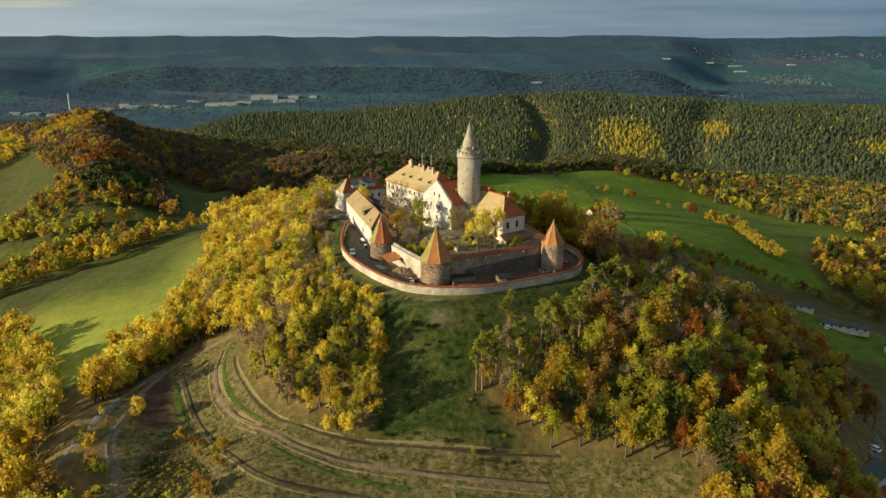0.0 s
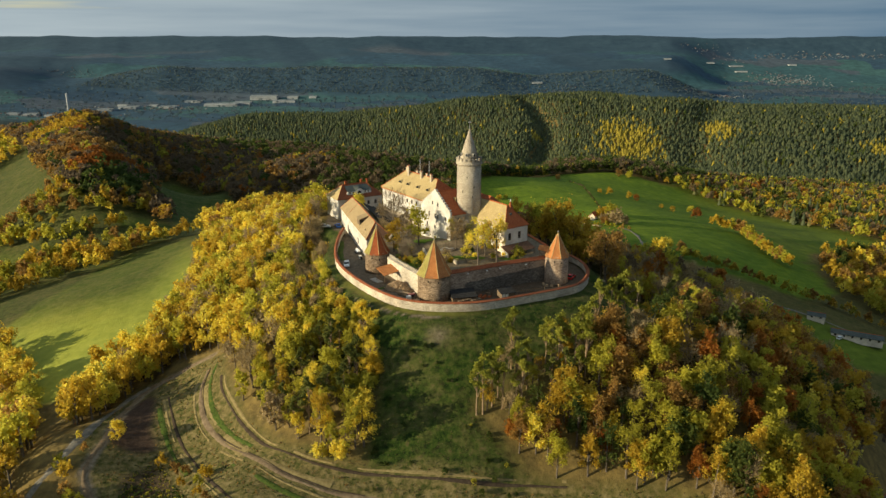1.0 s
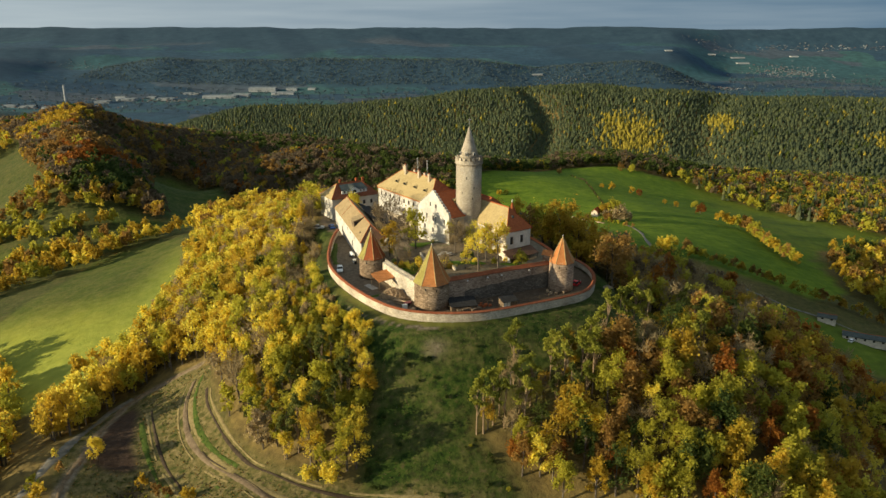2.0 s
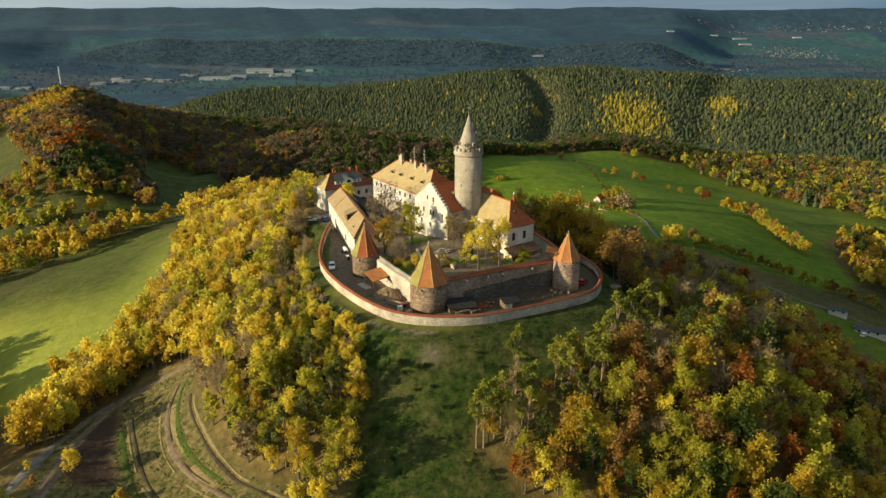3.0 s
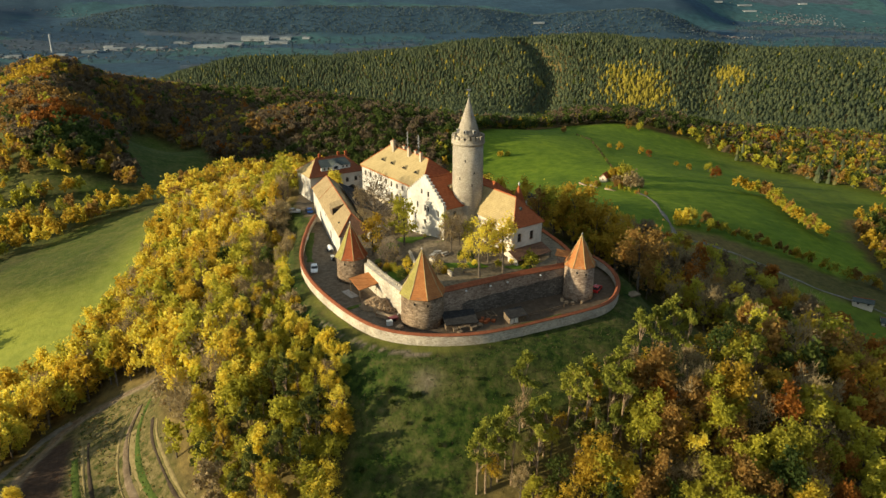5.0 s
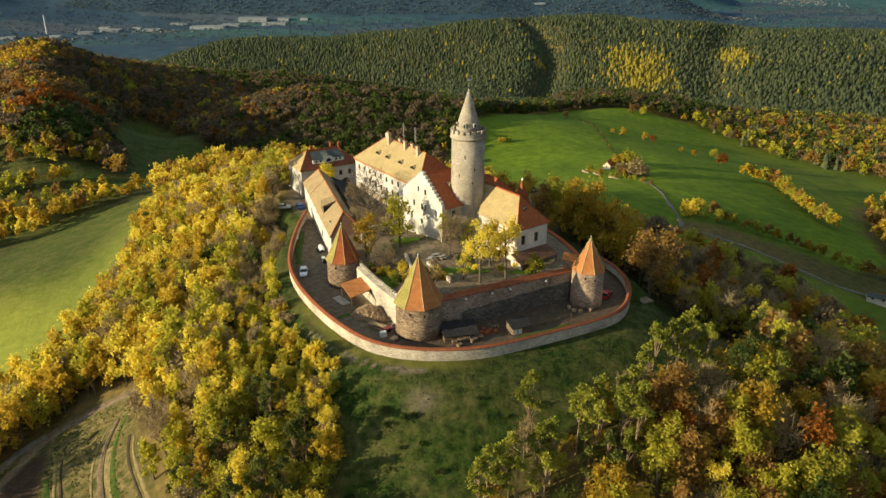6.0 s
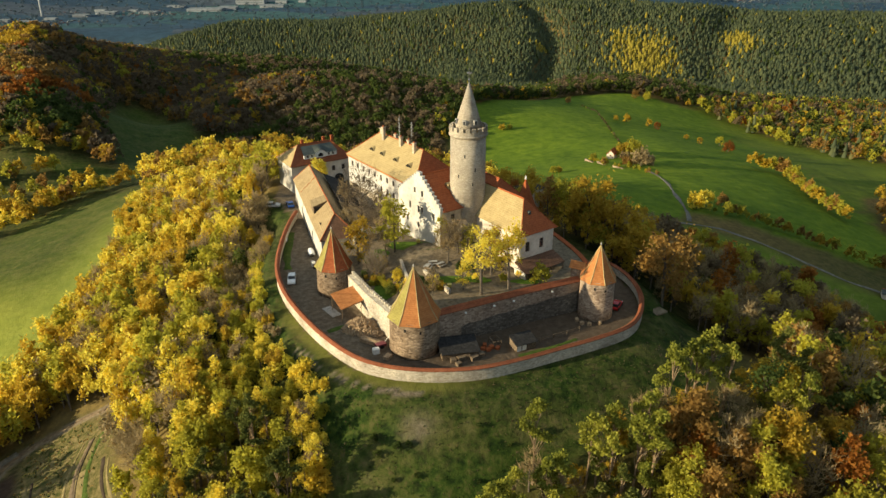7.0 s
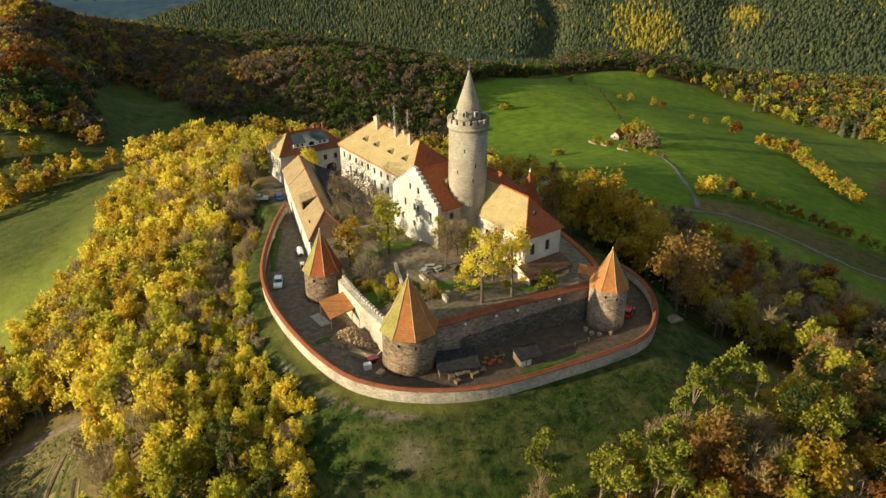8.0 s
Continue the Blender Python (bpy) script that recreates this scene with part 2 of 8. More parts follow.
ASPHALT = stained("grey asphalt", (0.05, 0.05, 0.048), (0.09, 0.088, 0.085), (0.14, 0.135, 0.13), 1.5, 0.2)


def ground_material():
    m, n, l, b = material("grass, tracks and woodland floor", 0.95)
    p = place(n)

    def weight(name):
        a = n.new("ShaderNodeAttribute")
        a.attribute_name = name
        return a.outputs["Fac"]

    def tones(scale, stops, detail=8):
        f, r = noise_node(n, l, scale, detail, 0.68, p), ramp_node(n, stops)
        l.new(f.outputs["Fac"], r.inputs["Fac"])
        return r.outputs["Color"], f.outputs["Fac"]

    wood, hw = tones(0.35, [(0.3, (0.065, 0.048, 0.020)), (0.5, (0.135, 0.098, 0.036)), (0.7, (0.21, 0.15, 0.052))])
    lawn, hl = tones(0.22, [(0.3, (0.185, 0.205, 0.032)), (0.5, (0.235, 0.255, 0.042)), (0.72, (0.28, 0.295, 0.055))])
    pasture, hq = tones(0.16, [(0.3, (0.060, 0.105, 0.008)), (0.5, (0.098, 0.155, 0.012)), (0.72, (0.155, 0.205, 0.020))])
    sweep, hw2 = tones(0.018, [(0.32, (0.70, 0.76, 0.80)), (0.5, (1, 1, 1)), (0.68, (1.25, 1.16, 1.05))], 5)
    pasture, lawn = mixed(n, l, 1.0, pasture, sweep, "MULTIPLY"), mixed(n, l, 1.0, lawn, sweep, "MULTIPLY")
    # faint wavy bands along the slope
    turn = n.new("ShaderNodeMapping")
    turn.inputs["Rotation"].default_value = (0, 0, radians(68))
    l.new(p, turn.inputs["Vector"])
    band_wave, tone = n.new("ShaderNodeTexWave"), ramp_node(n, [(0.15, (0.955, 0.96, 0.955)), (0.75, (1.04, 1.035, 1.02))])
    band_wave.inputs["Scale"].default_value, band_wave.inputs["Distortion"].default_value, band_wave.inputs["Detail"].default_value, band_wave.inputs["Detail Scale"].default_value = 0.05, 9.0, 4.0, 0.6
    l.new(turn.outputs["Vector"], band_wave.inputs["Vector"])
    l.new(band_wave.outputs["Fac"], tone.inputs["Fac"])
    pasture, lawn = mixed(n, l, 1.0, pasture, tone.outputs["Color"], "MULTIPLY"), mixed(n, l, 0.5, lawn, tone.outputs["Color"], "MULTIPLY")
    rough_grass, hg = tones(0.5, [(0.36, (0.007, 0.016, 0.003)), (0.45, (0.016, 0.034, 0.005)), (0.54, (0.034, 0.056, 0.009)), (0.61, (0.054, 0.062, 0.016)), (0.68, (0.078, 0.066, 0.028))])
    dry, hd = tones(0.6, [(0.33, (0.035, 0.048, 0.010)), (0.44, (0.085, 0.078, 0.025)), (0.54, (0.15, 0.118, 0.048)), (0.66, (0.21, 0.165, 0.08))])
    soil, hs = tones(0.9, [(0.3, (0.032, 0.020, 0.014)), (0.5, (0.052, 0.033, 0.023)), (0.7, (0.078, 0.050, 0.035))])
    track, ht = tones(0.8, [(0.3, (0.10, 0.075, 0.05)), (0.5, (0.17, 0.135, 0.095)), (0.7, (0.27, 0.22, 0.165))])
    plots, sep = n.new("ShaderNodeTexVoronoi"), n.new("ShaderNodeSeparateColor")
    bend = noise_node(n, l, 0.003, 4, 0.6, p)
    shift = n.new("ShaderNodeMixRGB")
    shift.blend_type, shift.inputs["Fac"].default_value = "LINEAR_LIGHT", 1.0
    scaled = n.new("ShaderNodeMapping")
    scaled.inputs["Scale"].default_value = (0.0022, 0.0050, 0.0022)
    l.new(p, scaled.inputs["Vector"])
    l.new(scaled.outputs["Vector"], shift.inputs["Color1"])
    l.new(bend.outputs["Color"], shift.inputs["Color2"])
    plots.inputs["Scale"].default_value = 1.0
    l.new(shift.outputs["Color"], plots.inputs["Vector"])
    l.new(plots.outputs["Color"], sep.inputs["Color"])
    # aerial haze and cloud shadow are put into the far plots' slate colours
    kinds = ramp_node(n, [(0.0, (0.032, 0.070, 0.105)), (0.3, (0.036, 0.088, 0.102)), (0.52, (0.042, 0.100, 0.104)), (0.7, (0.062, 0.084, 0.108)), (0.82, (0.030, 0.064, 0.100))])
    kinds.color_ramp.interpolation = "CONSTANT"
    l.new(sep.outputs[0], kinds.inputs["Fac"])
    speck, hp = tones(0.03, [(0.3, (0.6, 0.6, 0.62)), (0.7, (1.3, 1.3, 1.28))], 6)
    hazed_plots = mixed(n, l, 1.0, kinds.outputs["Color"], speck, "MULTIPLY")
    # far woods likewise: the slate blue carries the haze
    hazed_wood, hf = tones(0.02, [(0.3, (0.020, 0.044, 0.070)), (0.55, (0.030, 0.060, 0.088)), (0.75, (0.042, 0.078, 0.104))], 7)
    col = wood
    patch = ramp_node(n, [(0.42, (0, 0, 0)), (0.58, (1, 1, 1))])
    pf = noise_node(n, l, 0.11, 5, 0.65, p)
    l.new(pf.outputs["Fac"], patch.inputs["Fac"])
    rough_grass = mixed(n, l, patch.outputs["Color"], rough_grass, mixed(n, l, 0.3, rough_grass, dry))
    for name, c in (("distance", hazed_plots), ("farwood", hazed_wood), ("lawn", lawn), ("pasture", pasture), ("rough", rough_grass), ("dry", dry), ("soil", soil), ("track", track)):
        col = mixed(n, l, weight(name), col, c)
    l.new(col, b.inputs["Base Color"])
    bumped(n, l, b, hg, 0.5, 0.7)
    return m


GROUND = ground_material()

# ---- the lie of the land ----
BASE = -110.0
SUMMIT = [
    -8.7, -8.4, 7.4, 10.8, 7.9,
    1.5, 25.9, -5.6, 19.6, 10.6,
    21.8, -9.4, 11.3, 22.4, 9.9,
    -7.4, 9.8, 19.1, 7, 22.3,
    -1, 27.4, -4.9, 23.6, -10.7,
]
SPURS = [19.4, 3.3, 15.3, 0.7, 1]
SLOPES = [
    -13.9, 6.2, -69.8, 11.6, 19.5, -26.7, -7,
    0.7, -19.6, 78.9, 6.4, -38.6, 38.9, -8.8,
    -0.4, 32.6, -80.7, 72.1, -27.7, 26.9, 4.6,
    9.3, -25.3, 92.7, -14, 47.3, -18.1, -8.6,
    12.3, -6, -14.8, -57.3, 30.8, 6.5, 9.2,
    -10.8, -38.7, 20.9, 39.5, -9.9, -16.7, -1.7,
    34.6, -63, 15.3, -120.6, 52, 0.2, 13.8,
]
FLANKS = [
    0.5, -2.2, 14.5, -0.3, 3.4, -2.9, -4.8, 5, 6.4, -1.3, -0.9,
    13, -6.6, -7.7, -0.1, -5.9, -2.6, 3.8, 0.3, 0.7, -4.5, -0.5,
    -0.2, 0.6, 4.4, 1.4, 7.2, -0.8, 0.6, 3.3, 8.5, 6.6, 2.1,
    -1.9, -4.1, -0.3, -8.1, 0.1, -0.8, -2, -4.3, 1, 4.2, -0.4,
    7.3, 6.7, -2.1, -3, -0.4, -0.2, -2, -7.5, -1.2, 2, -1.6,
    -3.9, 1, -1.5, -1.6, -0, -0, -0.7, 2.4, 6.9, 2.2, -3.3,
]
LEFT_HILL = [
    1.3, -4.1, -8.4, 23.9, 1.5,
    -0.8, 0.6, 11.1, 2.3, -0.2,
    -1.5, -5.7, -0.9, -14.7, 12.6,
    -0.8, 6.7, 5.1, 1.5, -1.8,
    -2.6, 0.6, -8.8, -4.5, -0.1,
    5.8, 4.5, 3.8, 0.9, -0.9,
    6.9, -15.1, 0.1, 2, -0.9,
    -1.2, -11.4, 1, 3.5, 0.3,
    2.8, 11.9, -0.4, -0.2, 1.1,
]
RIDGE = [
    45.7, 14.3, 179.9, -45.3, 56.6, -123.2, -73.3,
    -25.8, -107.3, -108, -98.5, -33.1, 99.1, 8,
    -53, 74.9, -35.3, 155.2, 18.3, 4.2, 2.3,
    -97.6, 56.6, 19.4, 5.4, -42.8, -33.5, -41.3,
    -46.1, -64.6, -83.3, -95.2, -30.3, 9.3, -31.1,
]
CREST = [27.1, 27.3, 29.1, 36, 33.6, 30.3]



def _grid(xs, ys, radius, heights):
    return [(x, y, radius, heights[j * len(xs) + i]) for j, y in enumerate(ys) for i, x in enumerate(xs)]


HUMPS = np.array(
    _grid((-100, -50, 0, 50, 100), (100, 150, 200, 250, 300), 42, SUMMIT)
    + [(x, y, 25, h) for (x, y), h in zip(((-40, 215), (40, 215), (0, 180), (-20, 270), (30, 250)), SPURS)]
    + _grid((-420, -260, -120, 0, 120, 260, 420), (-60, 80, 240, 400, 560, 720, 880), 120, SLOPES)
    + _grid((-100, -75, -50, -25, 0, 25, 50, 75, 100, 125, 150), (145, 170, 195, 220, 245, 270), 19, FLANKS)
    + _grid((-340, -280, -220, -160, -100), (260, 330, 400, 470, 540, 610, 680, 750, 820), 50, LEFT_HILL)
    + _grid((-900, -500, -150, 200, 550, 900, 1300), (1000, 1300, 1600, 1900, 2200), 300, RIDGE)
    + [(x, y, 42, h) for (x, y), h in zip(((-245, 510), (-275, 560), (-302, 615), (-330, 675), (-360, 740), (-395, 810)), CREST)]
)

# the ring wall, anticlockwise from its open end behind the barn
RING = [(-36.6, 268), (-36.9, 259.5), (-36.4, 248), (-35.2, 237), (-33.1, 228), (-29.3, 218.9), (-24.0, 209.8), (-18.0, 201.6), (-12.5, 196.0),
        (-7.6, 193.3), (-2.1, 192.0), (4.2, 191.8), (10.8, 192.8), (17.3, 195.2), (24.2, 198.4), (32.7, 202.5), (39.2, 206.5), (42.8, 211.6),
        (44.9, 218.5), (45.1, 225.4), (43.5, 232), (40, 238)]
WALLED = RING + [(36, 246), (26, 262), (14, 280), (-4, 294), (-20, 312), (-48, 306), (-46, 284)]


def inside(x, y, poly):
    """Which of the points lie in a polygon."""
    res = np.zeros(np.shape(x), bool)
    for (x0, y0), (x1, y1) in zip(poly, poly[1:] + poly[:1]):
        cross = (np.asarray(y0 > y) != np.asarray(y1 > y))
        if y1 != y0:
            res ^= cross & (x < (x1 - x0) * (y - y0) / (y1 - y0) + x0)
    return res


def off_line(x, y, line, closed=False):
    """Distance from points to a broken line."""
    best = np.full(np.shape(x), 1e9)
    pts = line + line[:1] if closed else line
    for (x0, y0), (x1, y1) in zip(pts, pts[1:]):
        dx, dy = x1 - x0, y1 - y0
        k = np.clip(((x - x0) * dx + (y - y0) * dy) / (dx * dx + dy * dy), 0, 1)
        best = np.minimum(best, np.hypot(x - x0 - k * dx, y - y0 - k * dy))
    return best


def smooth(v, lo, hi):
    k = np.clip((v - lo) / (hi - lo), 0, 1)
    return k * k * (3 - 2 * k)


def wobble(x, y, scale, seed=0.0):
    """Cheap rolling noise from a few crossed waves."""
    r = 0
    for k, (a, b, c) in enumerate(((1.0, 0.37, 0.3), (-0.61, 1.13, 2.1), (1.7, -1.3, 4.2), (0.4, 2.3, 1.7), (2.9, 1.1, 0.6))):
        r = r + np.sin((a * x + b * y) / scale + c + seed * (k + 1)) / (1 + 0.6 * k)
    return r / 2.6


# ravines in the forest ridge
GULLY = [(185, 1700), (212, 1480), (196, 1380), (150, 1200)]
GULLY_2 = [(560, 1500), (470, 1330), (430, 1180)]


def far_country(x, y):
    """The wide valley, a wooded spur across it, fields behind, and the long plateau that closes the view."""
    gap = smooth(x / np.maximum(y, 1000.0), 0.30, 0.40)
    z = -217 + 6 * wobble(x, y, 300, 4.0)
    z = z + 100 * (1 - gap) * smooth(y + 60 * wobble(x, y, 250, 1.0), 3500, 3850) + 50 * (1 - gap) * smooth(y, 3800, 4300)
    z = z + (92 + 9 * wobble(x, y, 210, 6.0)) * (1 - gap) * smooth(y + 120 * wobble(x, y, 450, 6.0), 4250, 4830)
    z = z + gap * (112 * smooth(y, 3900, 4600) + (126 + 8 * wobble(x, y, 260, 2.0)) * smooth(y + 50 * wobble(x, y, 500, 2.0), 4580, 4850))
    ends = smooth(x, -1850, -1250) * (1 - smooth(x, 900, 1250)) * (1 - 0.2 * np.exp(-((x - 430) / 120) ** 2))
    z = z + (112 + 13 * wobble(x, y, 230, 3.0)) * ends * np.exp(-(((y - 3400 + 0.07 * x) / 190) ** 2))
    z = z + 5 * wobble(x, y, 55, 8.0) * smooth(y, 3000, 3200)
    z = z + 130 * np.exp(-(((x + 2250) / 560) ** 2 + ((y - 3350) / 520) ** 2))
    return z


def ground_z(x, y):
    x, y = np.atleast_1d(np.asarray(x, float)), np.atleast_1d(np.asarray(y, float))
    z = np.full(x.shape, BASE)
    for cx, cy, r, h in HUMPS:
        z += h * np.exp(-((x - cx) ** 2 + (y - cy) ** 2) / (2 * r * r))
    far = smooth(np.hypot(x, y), 380, 1500)
    z += far * 9 * wobble(x, y, 75)
    w = smooth(y, 1950, 2400)
    z = z * (1 - w) + far_country(x, y) * w
    z += 0.35 * wobble(x, y, 5.0, 1.0) * smooth(np.abs(np.hypot(x - 4, y - 240)), 40, 70)
    z -= 24 * np.exp(-((off_line(x, y, GULLY) / 26) ** 2)) + 14 * np.exp(-((off_line(x, y, GULLY_2) / 34) ** 2))
    d = off_line(x, y, WALLED, True)
    within = inside(x, y, WALLED)
    # level yard behind the ring wall, and a levelled walk along its foot outside
    z = np.where(within, -1.2, z)
    foot = (1 - smooth(d, 2.5, 11)) * ~within
    z = z * (1 - foot) + (-1.15 - 0.12 * d) * foot
    return np.clip(z, -262, 70)


def gz(x, y):
    return float(ground_z(x, y)[0])


# land cover, in plan
MEADOW_L = [(-153.1, 421.5), (-178.6, 422.6), (-198.6, 407.1), (-193.2, 349.6), (-196.6, 317.8), (-201.9, 297.9), (-180.3, 266.0), (-136.8, 225.4), (-116.2, 226.7), (-108.3, 238.6), (-116.1, 280.6), (-110.7, 298.3), (-118.9, 337.5)]
MEADOW_LL = [(-295.3, 452.4), (-257.4, 436.1), (-236.7, 420.3), (-233.1, 399.5), (-250.3, 392.8), (-262.8, 396.1)]
MEADOW_UP = [(-460.8, 733.9), (-416.7, 726.2), (-349.8, 614.6), (-281.1, 523.5), (-248.0, 488.5), (-228.3, 469.1), (-249.3, 464.0), (-295.1, 498.0), (-347.1, 540.2)]
POCKET = [(-231, 571), (-264, 655), (-295, 732), (-288, 756), (-257, 747), (-176, 604), (-178, 554), (-168, 500), (-162, 456), (-172, 448), (-208, 462), (-230, 472), (-200, 478), (-178, 470), (-204, 519)]
MEADOW_R = [(20, 520), (5, 640), (55, 735), (120, 815), (200, 835), (268, 795), (262, 600), (250, 480), (238, 412), (200, 374), (168, 386), (140, 398), (118, 398), (100, 370), (84, 375), (60, 420), (40, 470)]
EAST_FIELD = [(131, 735), (141, 711), (135, 631), (126, 545), (124, 480), (126, 440), (124, 405), (165, 396), (225, 440), (225, 490), (212, 540), (235, 640), (210, 760)]
FOOT_FIELD = [(92, 360), (114, 382), (143.4, 373), (174, 353), (202.6, 341.8), (279.5, 310.1), (249.6, 280.3), (187.5, 295.6), (150, 300), (118, 318)]
CLEARING = [(-14, 192), (-17, 173), (-19, 155), (-24, 150), (36, 148), (24, 152), (13, 162), (9, 168), (14, 178), (30, 184), (46, 194), (62, 204), (52, 214), (30, 200), (4, 188)]
TERRACES = [(-19, 156.5), (-26.5, 158.5), (-38, 165.5), (-48, 175.5), (-55, 184.5), (-62.5, 197), (-68, 212), (-80, 218), (-94, 215), (-98, 205), (-95, 185), (-93, 172), (-84, 150), (-60, 134), (60, 134), (60, 150), (30, 153.5)]
PLOUGHED = [(-90.1, 211.7), (-83.7, 198.5), (-76.0, 176.7), (-78.3, 175.6), (-86.9, 176.5), (-89.1, 180.1), (-92.2, 199.0)]
GARDEN = [(-80.8, 165.9), (-76.3, 172.0), (-75.1, 174.8), (-65.9, 163.0), (-51.4, 139.9), (-79.3, 152.3), (-78.8, 158.9)]
RUTS = [
    [(-64.0, 198.4), (-61.8, 191.9), (-55.8, 182.7), (-49.3, 174.5), (-41.3, 165.7), (-32.0, 158.6), (-22.7, 155.2), (-11.6, 153.7), (-3.4, 153.2), (9.2, 152.5), (20.5, 153.1), (30.3, 153.1)],
    [(-70.6, 206.7), (-69.3, 195.5), (-65.5, 185.4), (-59.4, 177.5), (-49.2, 167.7), (-37.7, 155.3), (-27.4, 150.3), (-17.4, 148.5), (-11.3, 148.0), (2.2, 146.6), (15.8, 146.5), (26.7, 146.6)],
    [(-80.7, 199.6), (-74.6, 186.9), (-68.9, 177.4), (-61.5, 168.3), (-49.4, 149.9), (-40.6, 143.6), (-31.4, 142.1), (-23.2, 141.9), (-11.1, 140.9), (15.3, 140.4)],
]
LANES = [
    [(-72.1, 217.1), (-79.8, 217.7), (-87.7, 215.2), (-93.4, 209.2), (-90.9, 190.3), (-89.6, 179.4), (-89.9, 166.2), (-84.8, 158.6), (-81.1, 152.7)],
    [(-103.0, 156.0), (-100.6, 163.0), (-97.4, 169.6), (-95.5, 182.3), (-96.5, 196.0), (-97.0, 207.5), (-91.5, 214.5)],
]
FIELD_LANE = [(102.2, 541.0), (111.2, 516.2), (120.3, 497.2), (125.3, 486.5), (126.5, 460.1), (122.0, 427.6), (119.0, 399.8), (115.0, 383.7)]
MEADOW_R2 = [(262, 820), (282, 815), (308, 745), (328, 715), (348, 680), (372, 640), (380, 600), (316, 545), (272, 512), (248, 455), (236, 408), (250, 480), (262, 600)]
LOWER_LANE = [(106.2, 378.3), (113.0, 381.1), (129.3, 383.1), (143.4, 375.6), (160.3, 365.7), (173.8, 355.1), (187.5, 350.4), (202.6, 341.8), (246.9, 315.6)]
FOOTPATH = [(-25.5, 204.5), (-20.6, 198.2), (-14.5, 192.8), (-7.5, 189.6), (-1, 188.4)]


def cover_weights(x, y):
    jit = 1.6 * wobble(x, y, 4.0)

    def blend(poly, soft=2.5, jitter=1.0):
        d = off_line(x, y, poly, True) * np.where(inside(x, y, poly), 1, -1)
        return smooth(d + jit * jitter, -soft, soft)

    pasture = np.max([blend(MEADOW_R), 0.8 * blend(MEADOW_R2), blend(POCKET), 0.85 * blend(FOOT_FIELD, 6, 2)], 0)
    dry_field = 0.45 * blend(EAST_FIELD, 3, 1)
    lawn = np.max([dry_field, blend(MEADOW_L), blend(MEADOW_LL), 0.25 * blend(MEADOW_UP, 6, 3)], 0)
    near = 1 - smooth(off_line(x, y, RING), 14, 30)
    rough = np.maximum(np.maximum(blend(CLEARING, 3), blend(TERRACES, 3)), near * ~inside(x, y, WALLED))
    rough = np.maximum(rough, smooth(400 - np.hypot(x - 260, y - 330), 240, 330) * 0.6 * (1 - np.maximum(lawn, pasture)))
    rough = np.maximum(rough, 0.85 * smooth(-x, 105, 150) * smooth(y, 270, 330) * (1 - smooth(y, 740, 820)))
    # a ribbon of the lighter lawn colour along the foot of the outer wall
    ribbon = (1 - smooth(off_line(x, y, RING) + jit * 0.5, 1.8, 4.2)) * (1 - smooth(x, 0, 18)) * (1 - smooth(y, 212, 224)) * ~inside(x, y, WALLED)
    lawn, rough = np.maximum(lawn, 0.5 * ribbon), rough * (1 - 0.5 * ribbon)
    dry = 0.92 * blend(TERRACES, 3)
    soil = np.maximum(blend(PLOUGHED, 1.5), 0.8 * blend(GARDEN, 1.5))
    track = np.zeros_like(x)
    for line, wd in ((LANES[0], 1.3), (LANES[1], 0.7), (FOOTPATH, 0.4)):
        track = np.maximum(track, 1 - smooth(off_line(x, y, line) + jit * 0.25, wd * 0.7, wd * 1.3))
    bare = np.exp(-(((x + 1) / 2.6) ** 2 + ((y - 183) / 1.6) ** 2))
    track = np.maximum(track, 0.7 * bare)
    yard = inside(x, y, WALLED)
    # pale drive earth to the left; darker mix carries the right side's shade
    soil, track = np.maximum(soil, 1.0 * yard), np.maximum(track, (0.32 + 0.42 * smooth(-x, 4, 14)) * yard)
    # where the haze-toned ground colours take over
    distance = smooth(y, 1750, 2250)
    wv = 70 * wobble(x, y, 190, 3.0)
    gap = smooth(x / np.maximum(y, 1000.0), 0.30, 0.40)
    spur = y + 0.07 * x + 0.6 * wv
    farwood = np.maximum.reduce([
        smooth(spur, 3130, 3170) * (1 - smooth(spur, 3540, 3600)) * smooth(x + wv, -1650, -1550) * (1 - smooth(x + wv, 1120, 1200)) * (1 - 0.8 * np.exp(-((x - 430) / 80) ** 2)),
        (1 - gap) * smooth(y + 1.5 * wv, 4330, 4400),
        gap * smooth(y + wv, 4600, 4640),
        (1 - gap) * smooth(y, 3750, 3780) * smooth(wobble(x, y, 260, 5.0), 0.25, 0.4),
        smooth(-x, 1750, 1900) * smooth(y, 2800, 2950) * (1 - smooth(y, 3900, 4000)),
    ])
    return {"farwood": farwood, "lawn": lawn, "pasture": pasture, "rough": np.clip(rough, 0, 1), "dry": dry, "soil": np.clip(soil, 0, 1), "track": track, "distance": distance}


def steps(*spans):
    v = []
    for lo, hi, d in spans:
        v += list(np.arange(lo, hi, d))
    return np.array(v)


